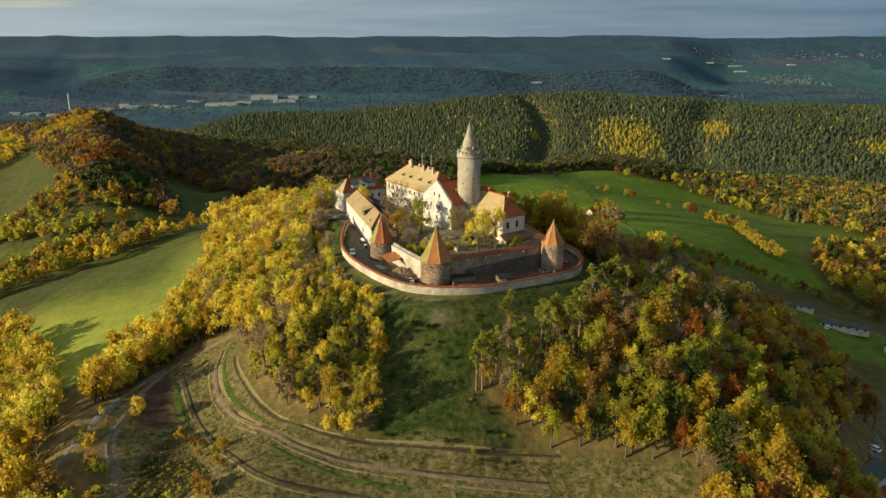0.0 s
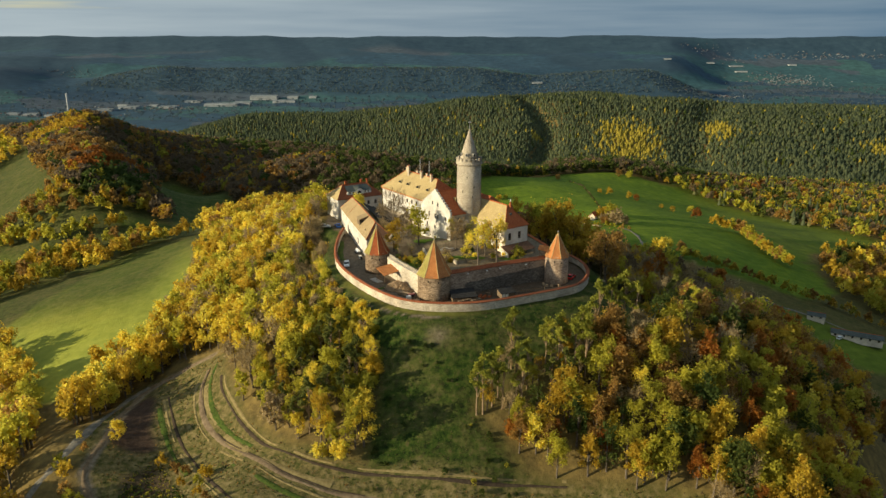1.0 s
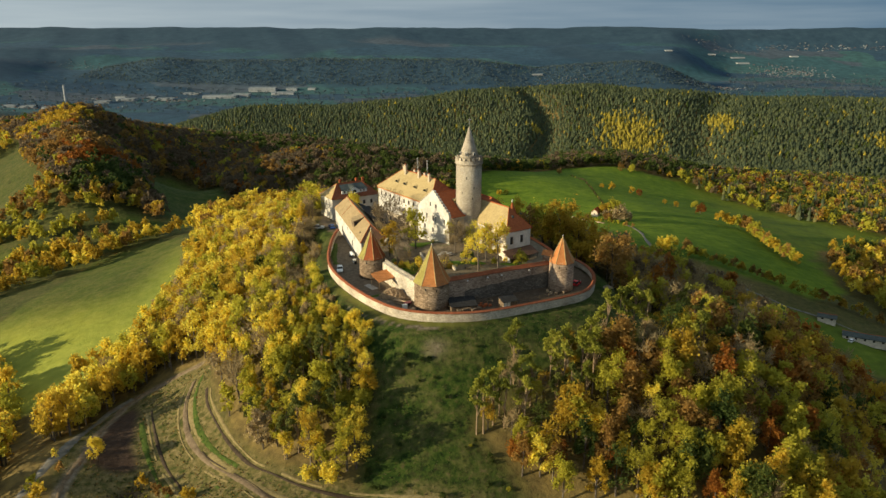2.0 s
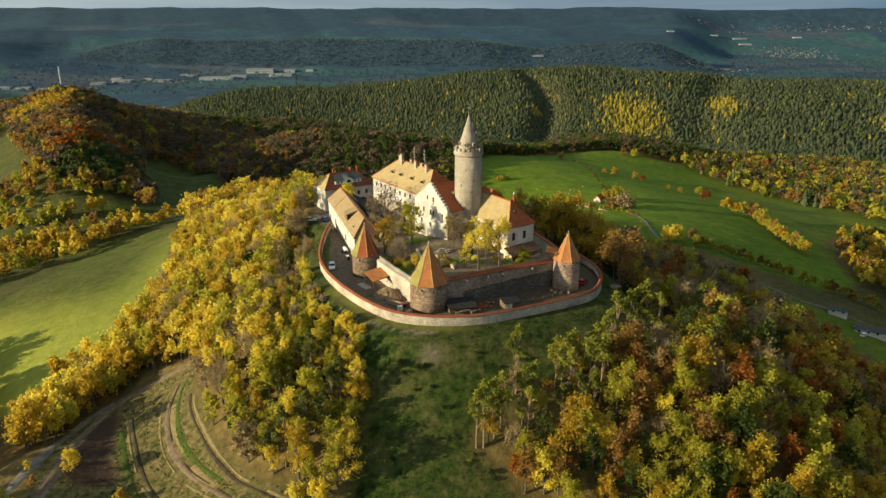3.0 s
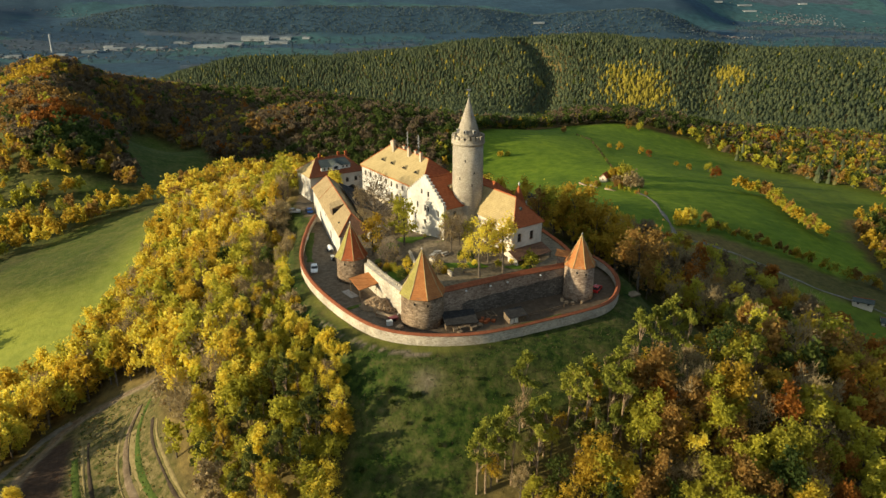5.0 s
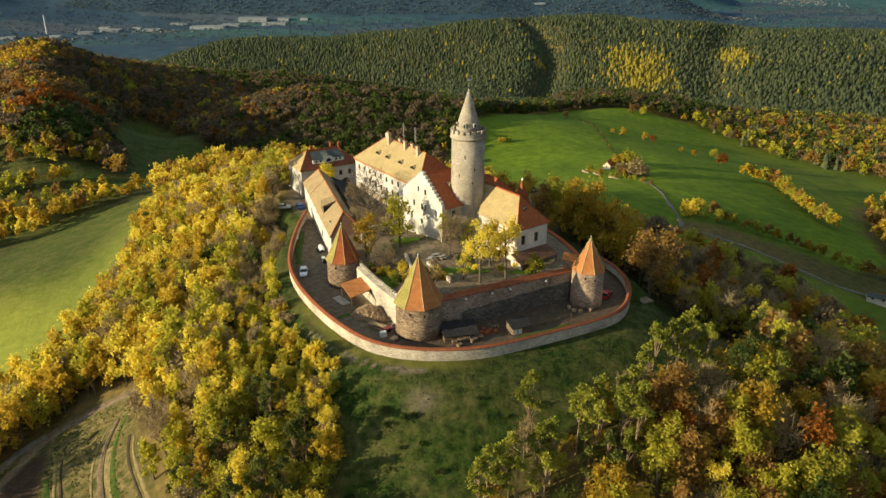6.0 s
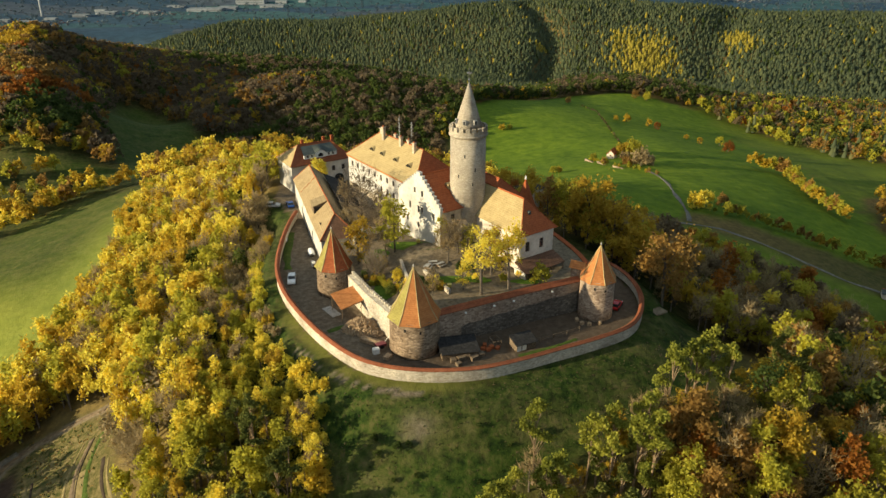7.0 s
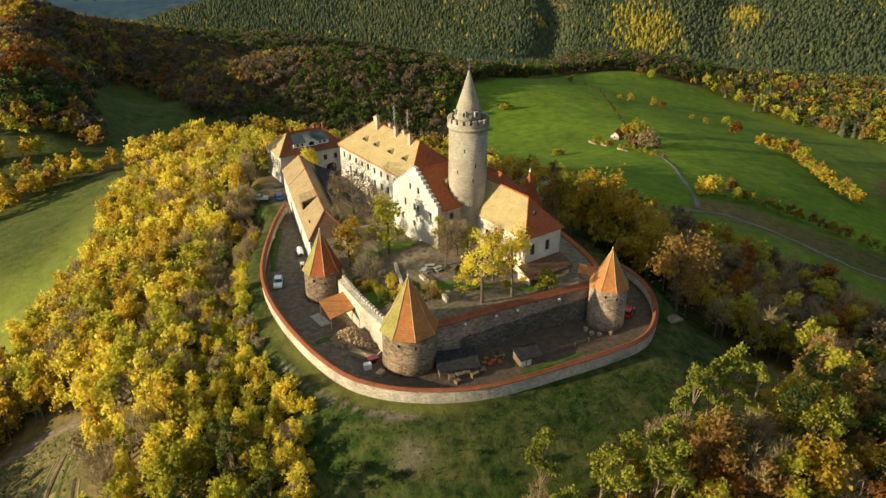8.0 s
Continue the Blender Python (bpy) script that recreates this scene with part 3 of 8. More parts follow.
def build_ground():
    us = np.concatenate([-np.geomspace(1.0, 20, 14)[::-1] * 60 - 380, steps((-430, -230, 6), (-230, -112, 2.6), (-112, 62, 1.05), (62, 130, 2.4), (130, 430, 6)), np.geomspace(1.0, 20, 14) * 60 + 380])
    ys = np.concatenate([steps((-1800, -200, 100), (-200, 60, 20), (60, 134, 3), (134, 252, 1.05), (252, 340, 2.6)), 340 * np.geomspace(1, 4930 / 340, 190)])
    sc = np.maximum(1.0, ys / 420)
    x, y = us[None, :] * np.where(np.abs(us[None, :]) > 0, 1, 1) * sc[:, None], np.repeat(ys[:, None], len(us), 1)
    x = np.clip(x, -5200, 5200)
    xf, yf = x.ravel(), y.ravel()
    z = ground_z(xf, yf)
    # terrace banks under the tracks
    nx, ny = len(us), len(ys)
    i = np.arange(nx * ny).reshape(ny, nx)
    quads = np.stack([i[:-1, :-1], i[:-1, 1:], i[1:, 1:], i[1:, :-1]], -1).reshape(-1, 4)
    me = bpy.data.meshes.new("ground")
    me.from_pydata(np.stack([xf, yf, z], 1), [], quads.tolist())
    for name, w in cover_weights(xf, yf).items():
        me.attributes.new(name, "FLOAT", "POINT").data.foreach_set("value", w.astype(np.float32))
    me.polygons.foreach_set("use_smooth", np.ones(len(me.polygons), bool))
    me.materials.append(GROUND)
    return tagged(new("ground", me), "autumn hill country of meadows, woods and dirt tracks", "ground", kind="structure")


build_ground()
RUT = stained("bare earth of the tracks", (0.10, 0.07, 0.045), (0.175, 0.13, 0.085), (0.26, 0.20, 0.135), 1.2, 0.2)
STRAW = stained("bleached dry grass", (0.12, 0.095, 0.04), (0.22, 0.175, 0.08), (0.32, 0.26, 0.13), 1.5, 0.2)


def laid_strip(name, label, line, offset, width, mat, lift, seed, whole=False):
    """A strip of ground cover laid along a line, with a ragged edge."""
    r = random.Random(seed)
    pts = [Vector(q) for q in smooth_path(line)]
    v, f = [], []
    across = 5
    for i, q in enumerate(pts):
        d = (pts[min(i + 1, len(pts) - 1)] - pts[max(i - 1, 0)]).normalized()
        nrm = Vector((d.y, -d.x))
        w = width * (0.75 + 0.3 * math.sin(0.21 * i + seed) + 0.35 * r.random())
        for k in range(across):
            s = q + nrm * (offset + w * (k / (across - 1) - 0.5))
            edge = 0.0 if 0 < k < across - 1 else -0.22
            v.append((s.x, s.y, lift + edge))
    for i in range(len(pts) - 1):
        # the strip breaks off where the grass has grown over it
        if not whole and math.sin(0.13 * i + seed) + 0.7 * math.sin(0.29 * i + 2.3 * seed) < -0.75:
            continue
        for k in range(across - 1):
            a = i * across + k
            f.append((a, a + 1, a + across + 1, a + across))
    v = np.array(v)
    v[:, 2] += ground_z(v[:, 0], v[:, 1])
    me = bpy.data.meshes.new(name)
    me.from_pydata(v.tolist(), [], f)
    me.materials.append(mat)
    me.polygons.foreach_set("use_smooth", np.ones(len(me.polygons), bool))
    return tagged(new(name, me), label, "track", kind="structure")


def smooth_path(line, step=1.0):
    out = []
    p = [Vector(q) for q in line]
    p = [p[0] * 2 - p[1]] + p + [p[-1] * 2 - p[-2]]
    for a, b, c, d in zip(p, p[1:], p[2:], p[3:]):
        n = max(2, int((c - b).length / step))
        for k in range(n):
            t = k / n
            out.append(0.5 * ((2 * b) + (c - a) * t + (2 * a - 5 * b + 4 * c - d) * t * t + (3 * b - a - 3 * c + d) * t ** 3))
    return [tuple(q) for q in out]


DARK_RUT = stained("damp dark earth of the ruts", (0.03, 0.021, 0.015), (0.055, 0.04, 0.028), (0.09, 0.068, 0.048), 1.4, 0.3)
GREEN_VERGE = stained("fresh green verge grass", (0.03, 0.055, 0.01), (0.06, 0.095, 0.018), (0.11, 0.14, 0.03), 1.4, 0.25)
UPPER, MIDDLE, LOWER = RUTS
laid_strip("dirt_track", "narrow dark rutted track along the wood's edge", UPPER, 0.0, 1.0, DARK_RUT, 0.12, 21, True)
laid_strip("straw_verge", "bleached grass verge above the terrace track", UPPER, -1.1, 0.9, STRAW, 0.10, 11)
laid_strip("straw_verge", "pale dry grass across the upper terrace", UPPER[:7], 4.3, 3.0, STRAW, 0.09, 14)
laid_strip("dirt_track", "pale earth track along the middle terrace", MIDDLE, 0.0, 1.5, RUT, 0.12, 22, True)
laid_strip("dirt_track", "dark wheel rut in the middle track", MIDDLE, -0.7, 0.4, DARK_RUT, 0.15, 32)
laid_strip("straw_verge", "bleached grass bank below the terrace track", MIDDLE, 1.75, 0.8, STRAW, 0.11, 12)
laid_strip("green_verge", "fresh green grass above the terrace track", MIDDLE[:5], -2.6, 1.8, GREEN_VERGE, 0.11, 41, True)
laid_strip("green_verge", "fresh green grass along the terrace", MIDDLE[4:], 3.9, 1.6, GREEN_VERGE, 0.11, 42)
laid_strip("dirt_track", "dark rutted track along the lower terrace", LOWER, 0.0, 1.0, DARK_RUT, 0.12, 23, True)
laid_strip("straw_verge", "bleached grass bank below the lower track", LOWER, 1.25, 0.9, STRAW, 0.11, 13)
laid_strip("green_verge", "green weeds above the lower track", LOWER[:4], 2.9, 1.8, GREEN_VERGE, 0.11, 43)
LANE_GREY = stained("grey worn lane", (0.10, 0.095, 0.08), (0.17, 0.16, 0.14), (0.25, 0.235, 0.205), 0.8, 0.1)
laid_strip("lane", "grey lane past the ploughed plot", LANES[1], 0.0, 2.8, LANE_GREY, 0.18, 53, True)
laid_strip("dirt_track", "brown farm track between wood and ploughed plot", LANES[0], 0.0, 2.0, RUT, 0.14, 54, True)
laid_strip("lane", "grey farm lane across the meadow", FIELD_LANE[3:], 0.0, 1.9, LANE_GREY, 0.35, 51, True)
laid_strip("lane", "grey farm lane below the meadow", LOWER_LANE, 0.0, 1.7, LANE_GREY, 0.35, 52, True)


# ---- mesh helpers ----
def mesh_of(name, verts, faces, mats, smooth_faces=False, index=None):
    me = bpy.data.meshes.new(name)
    me.from_pydata([tuple(v) for v in verts], [], faces)
    for m in mats if isinstance(mats, (list, tuple)) else [mats]:
        me.materials.append(m)
    if index is not None:
        me.polygons.foreach_set("material_index", index)
    if smooth_faces:
        me.polygons.foreach_set("use_smooth", np.ones(len(me.polygons), bool))
    me.update()
    return me


def part(name, me, parent, label="", at=None):
    ob = new(name, me)
    ob.parent = parent
    if at is not None:
        ob.matrix_local = at
    if label:
        tagged(ob, label)
    return ob


def thing(name, label, category, at=None, group="", kind=""):
    ob = new(name)
    ob.empty_display_size = 0.3
    if at is not None:
        ob.matrix_world = at
    return tagged(ob, label, category, group, kind)


class Shape:
    """Collects faces for one mesh."""

    def __init__(self):
        self.v, self.f, self.m = [], [], []

    def face(self, *pts, mat=0):
        k = len(self.v)
        self.v += [tuple(p) for p in pts]
        self.f.append(tuple(range(k, k + len(pts))))
        self.m.append(mat)
        return self

    def box(self, lo, hi, mat=0, m=None):
        (x0, y0, z0), (x1, y1, z1) = lo, hi
        c = [Vector(p) for p in ((x0, y0, z0), (x1, y0, z0), (x1, y1, z0), (x0, y1, z0), (x0, y0, z1), (x1, y0, z1), (x1, y1, z1), (x0, y1, z1))]
        if m is not None:
            c = [m @ p for p in c]
        k = len(self.v)
        self.v += [tuple(p) for p in c]
        for f in ((3, 2, 1, 0), (4, 5, 6, 7), (0, 1, 5, 4), (1, 2, 6, 5), (2, 3, 7, 6), (3, 0, 4, 7)):
            self.f.append(tuple(k + i for i in f))
            self.m.append(mat)
        return self

    def lathe(self, rings, sides, mat=0, centre=(0, 0), turn=0.0, cap=True, wob=0.0):
        """Rings of (radius, z), joined into a turned body."""
        k, cx, cy = len(self.v), *centre
        for r, z in rings:
            for i in range(sides):
                a = turn + 2 * math.pi * i / sides
                rr = r * (1 + wob * math.sin(3.1 * i + z))
                self.v.append((cx + rr * math.cos(a), cy + rr * math.sin(a), z))
        for j in range(len(rings) - 1):
            for i in range(sides):
                a, b = k + j * sides + i, k + j * sides + (i + 1) % sides
                self.f.append((a, b, b + sides, a + sides))
                self.m.append(mat)
        if cap:
            self.f.append(tuple(k + (len(rings) - 1) * sides + i for i in range(sides)))
            self.f.append(tuple(k + sides - 1 - i for i in range(sides)))
            self.m += [mat, mat]
        return self

    def tube(self, a, b, ra, rb, sides=5, mat=0):
        a, b = Vector(a), Vector(b)
        d = (b - a)
        if d.length < 1e-6:
            return self
        u = d.orthogonal().normalized()
        w = d.normalized().cross(u)
        k = len(self.v)
        for p, r in ((a, ra), (b, rb)):
            for i in range(sides):
                t = 2 * math.pi * i / sides
                self.v.append(tuple(p + u * (r * math.cos(t)) + w * (r * math.sin(t))))
        for i in range(sides):
            j = (i + 1) % sides
            self.f.append((k + i, k + j, k + sides + j, k + sides + i))
            self.m.append(mat)
        self.f.append(tuple(k + sides + i for i in range(sides)))
        self.m.append(mat)
        return self

    def mesh(self, name, mats, smooth_faces=False):
        return mesh_of(name, self.v, self.f, mats, smooth_faces, self.m)


# ---- trees ----
def leaf_faces(rng, centres, normals, size):
    """One small pointed leaf clump for each centre."""
    n = len(centres)
    nrm = 0.45 * normals + rng.normal(0, 0.8, (n, 3))
    nrm /= np.linalg.norm(nrm, axis=1)[:, None] + 1e-9
    u = np.cross(nrm, rng.normal(0, 1, (n, 3)))
    u /= np.linalg.norm(u, axis=1)[:, None] + 1e-9
    w = np.cross(nrm, u)
    s = (size * rng.uniform(0.6, 1.4, n))[:, None]
    v = np.stack([centres + u * s * rng.uniform(0.6, 1.0, n)[:, None], centres - u * s * 0.45 + w * s * 0.6, centres - u * s * 0.45 - w * s * 0.6], 1).reshape(-1, 3)
    f = np.arange(n * 3).reshape(-1, 3)
    return v, f


def crown_points(rng, count, lobes):
    """Points and outward normals spread over a cluster of lobes (x, y, z, rx, rz)."""
    lobes = np.array(lobes)
    area = lobes[:, 3] * lobes[:, 4]
    pick = rng.choice(len(lobes), count, p=area / area.sum())
    d = rng.normal(0, 1, (count, 3))
    d /= np.linalg.norm(d, axis=1)[:, None]
    d[:, 2] = np.where(d[:, 2] < -0.6, -d[:, 2], d[:, 2])
    rad = np.clip(np.abs(rng.normal(0.62, 0.36, count)), 0.05, 1.45)
    l = lobes[pick]
    p = l[:, :3] + d * np.stack([l[:, 3], l[:, 3], l[:, 4]], 1) * rad[:, None]
    return p, d


def broad_lobes(rng, h, r, low=0.3, count=17):
    lobes = [(0, 0, h * 0.72, r * 0.55, h * 0.24)]
    for i in range(count):
        a, q = i * 2.4 + rng.uniform(-0.4, 0.4), rng.uniform(0, 1)
        zz = h * (low + (0.95 - low) * q)
        rr = r * (0.72 * math.sqrt(max(0.05, 1 - ((q - 0.35) / 0.75) ** 2)))
        s = r * rng.uniform(0.22, 0.46)
        lobes.append((rr * math.cos(a), rr * math.sin(a), zz, s, s * rng.uniform(0.8, 1.7)))
    return lobes


def trunk_shape(rng, h, r, lobes, lean=0.04, sides=6, branches=6):
    s = Shape()
    top = Vector((rng.uniform(-lean, lean) * h, rng.uniform(-lean, lean) * h, h * 0.8))
    s.tube((0, 0, -1.2), top * 0.5, r, r * 0.72, sides)
    s.tube(top * 0.5, top, r * 0.72, r * 0.25, sides)
    for q in list(lobes)[1:branches + 1]:
        z0 = min(max(0.25, q[2] / h - 0.22), 0.75)
        s.tube(top * z0 * 1.1, (q[0] * 0.9, q[1] * 0.9, q[2]), r * 0.35, r * 0.1, 4)
    return s


def bare_branches(rng, h, spread, start=0.25, count=34, twigs=14):
    """A leafless crown: limbs that fork into fine twigs."""
    s = Shape()
    for _ in range(1000):
        a, q = rng.uniform(0, 6.28), math.sqrt(rng.uniform(0.02, 1))
        zz = h * (0.32 + 0.72 * rng.uniform(0, 1) ** 0.8)
        rr = spread * 1.15 * q * (1.15 - 0.55 * abs(zz / h - 0.55) * 2)
        p = Vector((rr * math.cos(a), rr * math.sin(a), zz))
        d = (Vector((math.cos(a), math.sin(a), 1.0)) + Vector(rng.normal(0, 0.5, 3))).normalized()
        w = d.orthogonal().normalized() * 0.04
        e = p + d * rng.uniform(0.5, 1.2)
        s.face(p - w, p + w, e)
    s.tube((0, 0, -1), (0, 0, h * 0.55), 0.035 * h * 0.55, 0.02 * h * 0.5, 6)
    s.tube((0, 0, h * 0.55), (0.02 * h, 0, h), 0.012 * h * 0.6, 0.03, 5)
    for i in range(count):
        a, q = i * 2.4 + rng.uniform(-0.3, 0.3), start + (1 - start) * (i / count) ** 0.9
        z0 = h * q * 0.75
        ln = spread * (1.05 - 0.6 * q) * rng.uniform(0.8, 1.2)
        tip = Vector((ln * math.cos(a), ln * math.sin(a), z0 + ln * rng.uniform(0.45, 0.9)))
        base = Vector((0, 0, z0))
        s.tube(base, tip, 0.09, 0.035, 4)
        for j in range(twigs):
            k = rng.uniform(0.3, 1.0)
            p = base.lerp(tip, k)
            d = Vector(rng.normal(0, 1, 3)) + Vector((math.cos(a), math.sin(a), 0.9))
            s.tube(p, p + d.normalized() * ln * rng.uniform(0.25, 0.5), 0.05, 0.025, 3)
    return s


def make_broad(seed, h, r, leaves, size, low=0.28, bark=BARK):
    rng = np.random.default_rng(seed)
    lobes = broad_lobes(rng, h, r, low)
    p, d = crown_points(rng, leaves, lobes)
    lv, lf = leaf_faces(rng, p, d, size)
    t = trunk_shape(rng, h, 0.018 * h + 0.06, lobes)
    return {"crown": (lv, lf), "trunk": t, "bark": bark, "h": h}


def make_pine(seed, h, leaves, size):
    """A tall bare stem with clumps of needles in its upper part."""
    rng = np.random.default_rng(seed)
    lobes = [(0, 0, h * 0.96, h * 0.055, h * 0.05)]
    for i in range(15):
        a, q = i * 2.4, 0.58 + 0.37 * ((i * 0.618) % 1)
        rr = h * 0.30 * (1.12 - q) * rng.uniform(0.5, 1.15)
        s = h * rng.uniform(0.038, 0.066)
        lobes.append((rr * math.cos(a), rr * math.sin(a), h * q, s, s * 0.6))
    p, d = crown_points(rng, leaves, lobes)
    lv, lf = leaf_faces(rng, p, d, size)
    return {"crown": (lv, lf), "trunk": trunk_shape(rng, h, 0.010 * h + 0.06, lobes, 0.03, 6, 15), "bark": PINE_BARK, "h": h}


def make_twiggy(seed, h, r, twigs, low=0.3):
    """A tree that has lost its leaves: fine upward twigs round the limbs."""
    rng = np.random.default_rng(seed)
    lobes = broad_lobes(rng, h, r, low, 13)
    p, d = crown_points(rng, twigs, lobes)
    way = d + rng.normal(0, 0.5, (twigs, 3)) + np.array([0, 0, 0.7])
    way /= np.linalg.norm(way, axis=1)[:, None]
    side = np.cross(way, rng.normal(0, 1, (twigs, 3)))
    side /= np.linalg.norm(side, axis=1)[:, None] + 1e-9
    ln = rng.uniform(0.5, 1.3, twigs)[:, None]
    v = np.stack([p + way * ln, p - way * ln * 0.4 + side * 0.06, p - way * ln * 0.4 - side * 0.06], 1).reshape(-1, 3)
    return {"crown": (v, np.arange(twigs * 3).reshape(-1, 3)), "trunk": trunk_shape(rng, h, 0.016 * h + 0.06, lobes, 0.04, 6, 13), "bark": BARK, "h": h}


SHAPES = {
    "twig": [make_twiggy(55, 11.0, 3.4, 1000), make_twiggy(56, 12.5, 3.8, 1150, 0.34), make_twiggy(57, 9.5, 3.2, 900)],
    "maple": [make_broad(17, 12.5, 3.3, 1900, 0.26, 0.38), make_broad(18, 12.0, 2.9, 1650, 0.26, 0.36)],
    "tall": [make_broad(58, 18.0, 6.2, 2600, 0.50, 0.46), make_broad(59, 16.5, 5.4, 2200, 0.50, 0.44)],
    "round": [make_broad(11, 11.0, 3.7, 2500, 0.38), make_broad(12, 12.5, 3.4, 2500, 0.38, 0.34), make_broad(13, 9.5, 3.4, 2200, 0.37), make_broad(14, 13.0, 3.9, 2800, 0.40, 0.36)],
    "open": [make_broad(15, 11.0, 4.2, 1150, 0.44, 0.24), make_broad(16, 12.0, 3.8, 1150, 0.44, 0.26)],
    "slim": [make_broad(21, 12.5, 2.4, 1600, 0.36, 0.30), make_broad(22, 14.0, 2.7, 1800, 0.36, 0.36), make_broad(23, 10.5, 2.3, 1400, 0.35, 0.24)],
    "thin": [make_broad(31, 11.5, 2.9, 1050, 0.33, 0.30), make_broad(32, 13.0, 3.1, 1150, 0.33, 0.36)],
    "bush": [make_broad(41, 3.2, 1.9, 620, 0.36, 0.12), make_broad(42, 4.6, 2.4, 800, 0.38, 0.12)],
    "pine": [make_pine(51, 15.5, 1700, 0.30), make_pine(52, 14.0, 1600, 0.29), make_pine(53, 17.0, 1900, 0.31)],
}
_bare = [bare_branches(np.random.default_rng(61 + i), hh, sp) for i, (hh, sp) in enumerate(((9.5, 3.6), (11.5, 4.0), (7.5, 3.0)))]
_proto = {}
TREE_WORDS = {
    "yellow": "bright yellow autumn", "olive": "olive green and yellow", "gold": "golden brown autumn", "rust": "rust red autumn",
    "brown": "dull brown autumn", "fir": "dark green pine", "straw": "nearly leafless pale brown", "green": "dark green", "pine": "tall green pine", "bare": "leafless grey",
}


def tree_things(kind, colour, variant, x, y, scale, turn, group, z=None, label=""):
    """One tree as a thing of its own, with trunk and crown."""
    key = (kind, colour, variant)
    if key not in _proto:
        if kind == "bare":
            s = _bare[variant % 3]
            tr = Shape()
            tr.tube((0, 0, -1), (0, 0, 5), 0.24, 0.15, 6)
            _proto[key] = (tr.mesh("trunk", BARK), s.mesh("crown", TWIG))
        else:
            sh = SHAPES[kind][variant % len(SHAPES[kind])]
            _proto[key] = (sh["trunk"].mesh("trunk", sh["bark"]), mesh_of("crown", sh["crown"][0], sh["crown"][1].tolist(), LEAF[colour]))
    tr, cr = _proto[key]
    z = gz(x, y) if z is None else z
    words = label or ("%s %s on the hillside" % (TREE_WORDS.get(colour if kind != "bare" else "bare"), "bush" if kind == "bush" else "tree with thin trunk"))
    t = thing("bush" if kind == "bush" else "pine_tree" if kind == "pine" else "tree", words, "bush" if kind == "bush" else "tree", pose(x, y, z, 0, 0, turn) @ Matrix.Scale(scale, 4), group)
    part("trunk", tr, t)
    part("crown", cr, t)
    return t


def joined(name, label, category, items, coarse=None):
    """Many trees as one piece of uncounted stuff. items: kind, colour, variant, x, y, z, scale, turn."""
    vs, fs, ms, mats, base = [], [], [], [], 0
    for kind, colour, variant, x, y, z, sc, turn in items:
        sh = (coarse or SHAPES)[kind][variant % len((coarse or SHAPES)[kind])]
        c, s = math.cos(turn), math.sin(turn)
        rot = np.array([[c, s, 0], [-s, c, 0], [0, 0, 1]]) * sc
        blocks = [(sh["crown"][0], sh["crown"][1], LEAF[colour])]
        if "trunk_np" in sh:
            blocks.append((*sh["trunk_np"], sh["bark"]))
        for v, f, mat in blocks:
            if mat not in mats:
                mats.append(mat)
            vs.append(v @ rot + (x, y, z))
            fs.append(f + base)
            ms.append(np.full(len(f), mats.index(mat), np.int32))
            base += len(v)
    if not vs:
        return None
    v, f, mi = np.concatenate(vs), np.concatenate(fs), np.concatenate(ms)
    me = bpy.data.meshes.new(name)
    me.vertices.add(len(v))
    me.vertices.foreach_set("co", v.astype(np.float32).ravel())
    me.loops.add(f.size)
    me.loops.foreach_set("vertex_index", f.astype(np.int32).ravel())
    me.polygons.add(len(f))
    me.polygons.foreach_set("loop_start", np.arange(0, f.size, 3, dtype=np.int32))
    me.polygons.foreach_set("material_index", mi)
    for m in mats:
        me.materials.append(m)
    me.update(calc_edges=True)
    return tagged(new(name, me), label, category, kind="stuff")


def _triangles(shape):
    f = []
    for q in shape.f:
        f += [(q[0], q[i], q[i + 1]) for i in range(1, len(q) - 1)]
    return np.array(shape.v), np.array(f)


for _group in SHAPES.values():
    for _s in _group:
        _s["trunk_np"] = _triangles(_s["trunk"])


def coarse_broad(seed, h, r, leaves, size):
    rng = np.random.default_rng(seed)
    p, d = crown_points(rng, leaves, broad_lobes(rng, h, r, 0.3, 12))
    return {"crown": leaf_faces(rng, p, d, size), "bark": BARK}


def cone_tree(seed, h, r, sides=6):
    """A far conifer: three ragged whorls of boughs on one stem."""
    rng = np.random.default_rng(seed)
    v, f = [], []
    for z0, z1, rr in ((0.05, 0.72, 1.0), (0.42, 1.0, 0.78)):
        k = len(v)
        v.append((0, 0, h * z1))
        for i in range(sides):
            a = 2 * math.pi * (i + rng.uniform(-0.2, 0.2)) / sides
            q = r * rr * rng.uniform(0.75, 1.15)
            v.append((q * math.cos(a), q * math.sin(a), h * (z0 + rng.uniform(-0.04, 0.04))))
        f += [(k, k + 1 + i, k + 1 + (i + 1) % sides) for i in range(sides)]
    return {"crown": (np.array(v), np.array(f)), "bark": BARK}


MID = {"round": [coarse_broad(71 + i, 12.0 + i, 4.6 + 0.3 * i, 130, 1.75) for i in range(4)], "cone": [cone_tree(81 + i, 15 + 1.5 * i, 2.7 + 0.15 * i, 6) for i in range(4)]}
MASS = {k: [coarse_broad(100 + 10 * j + i, s["h"], r, 740, 0.54) for i, s in enumerate(SHAPES[k])] for j, (k, r) in enumerate((("round", 3.9), ("slim", 2.6), ("thin", 3.0)))}
for _k, _g in MASS.items():
    for _s, _t in zip(_g, SHAPES[_k]):
        _s["trunk_np"], _s["bark"] = _t["trunk_np"], _t["bark"]
for _k in ("bush", "pine", "open", "twig", "tall", "maple"):
    MASS[_k] = SHAPES[_k]
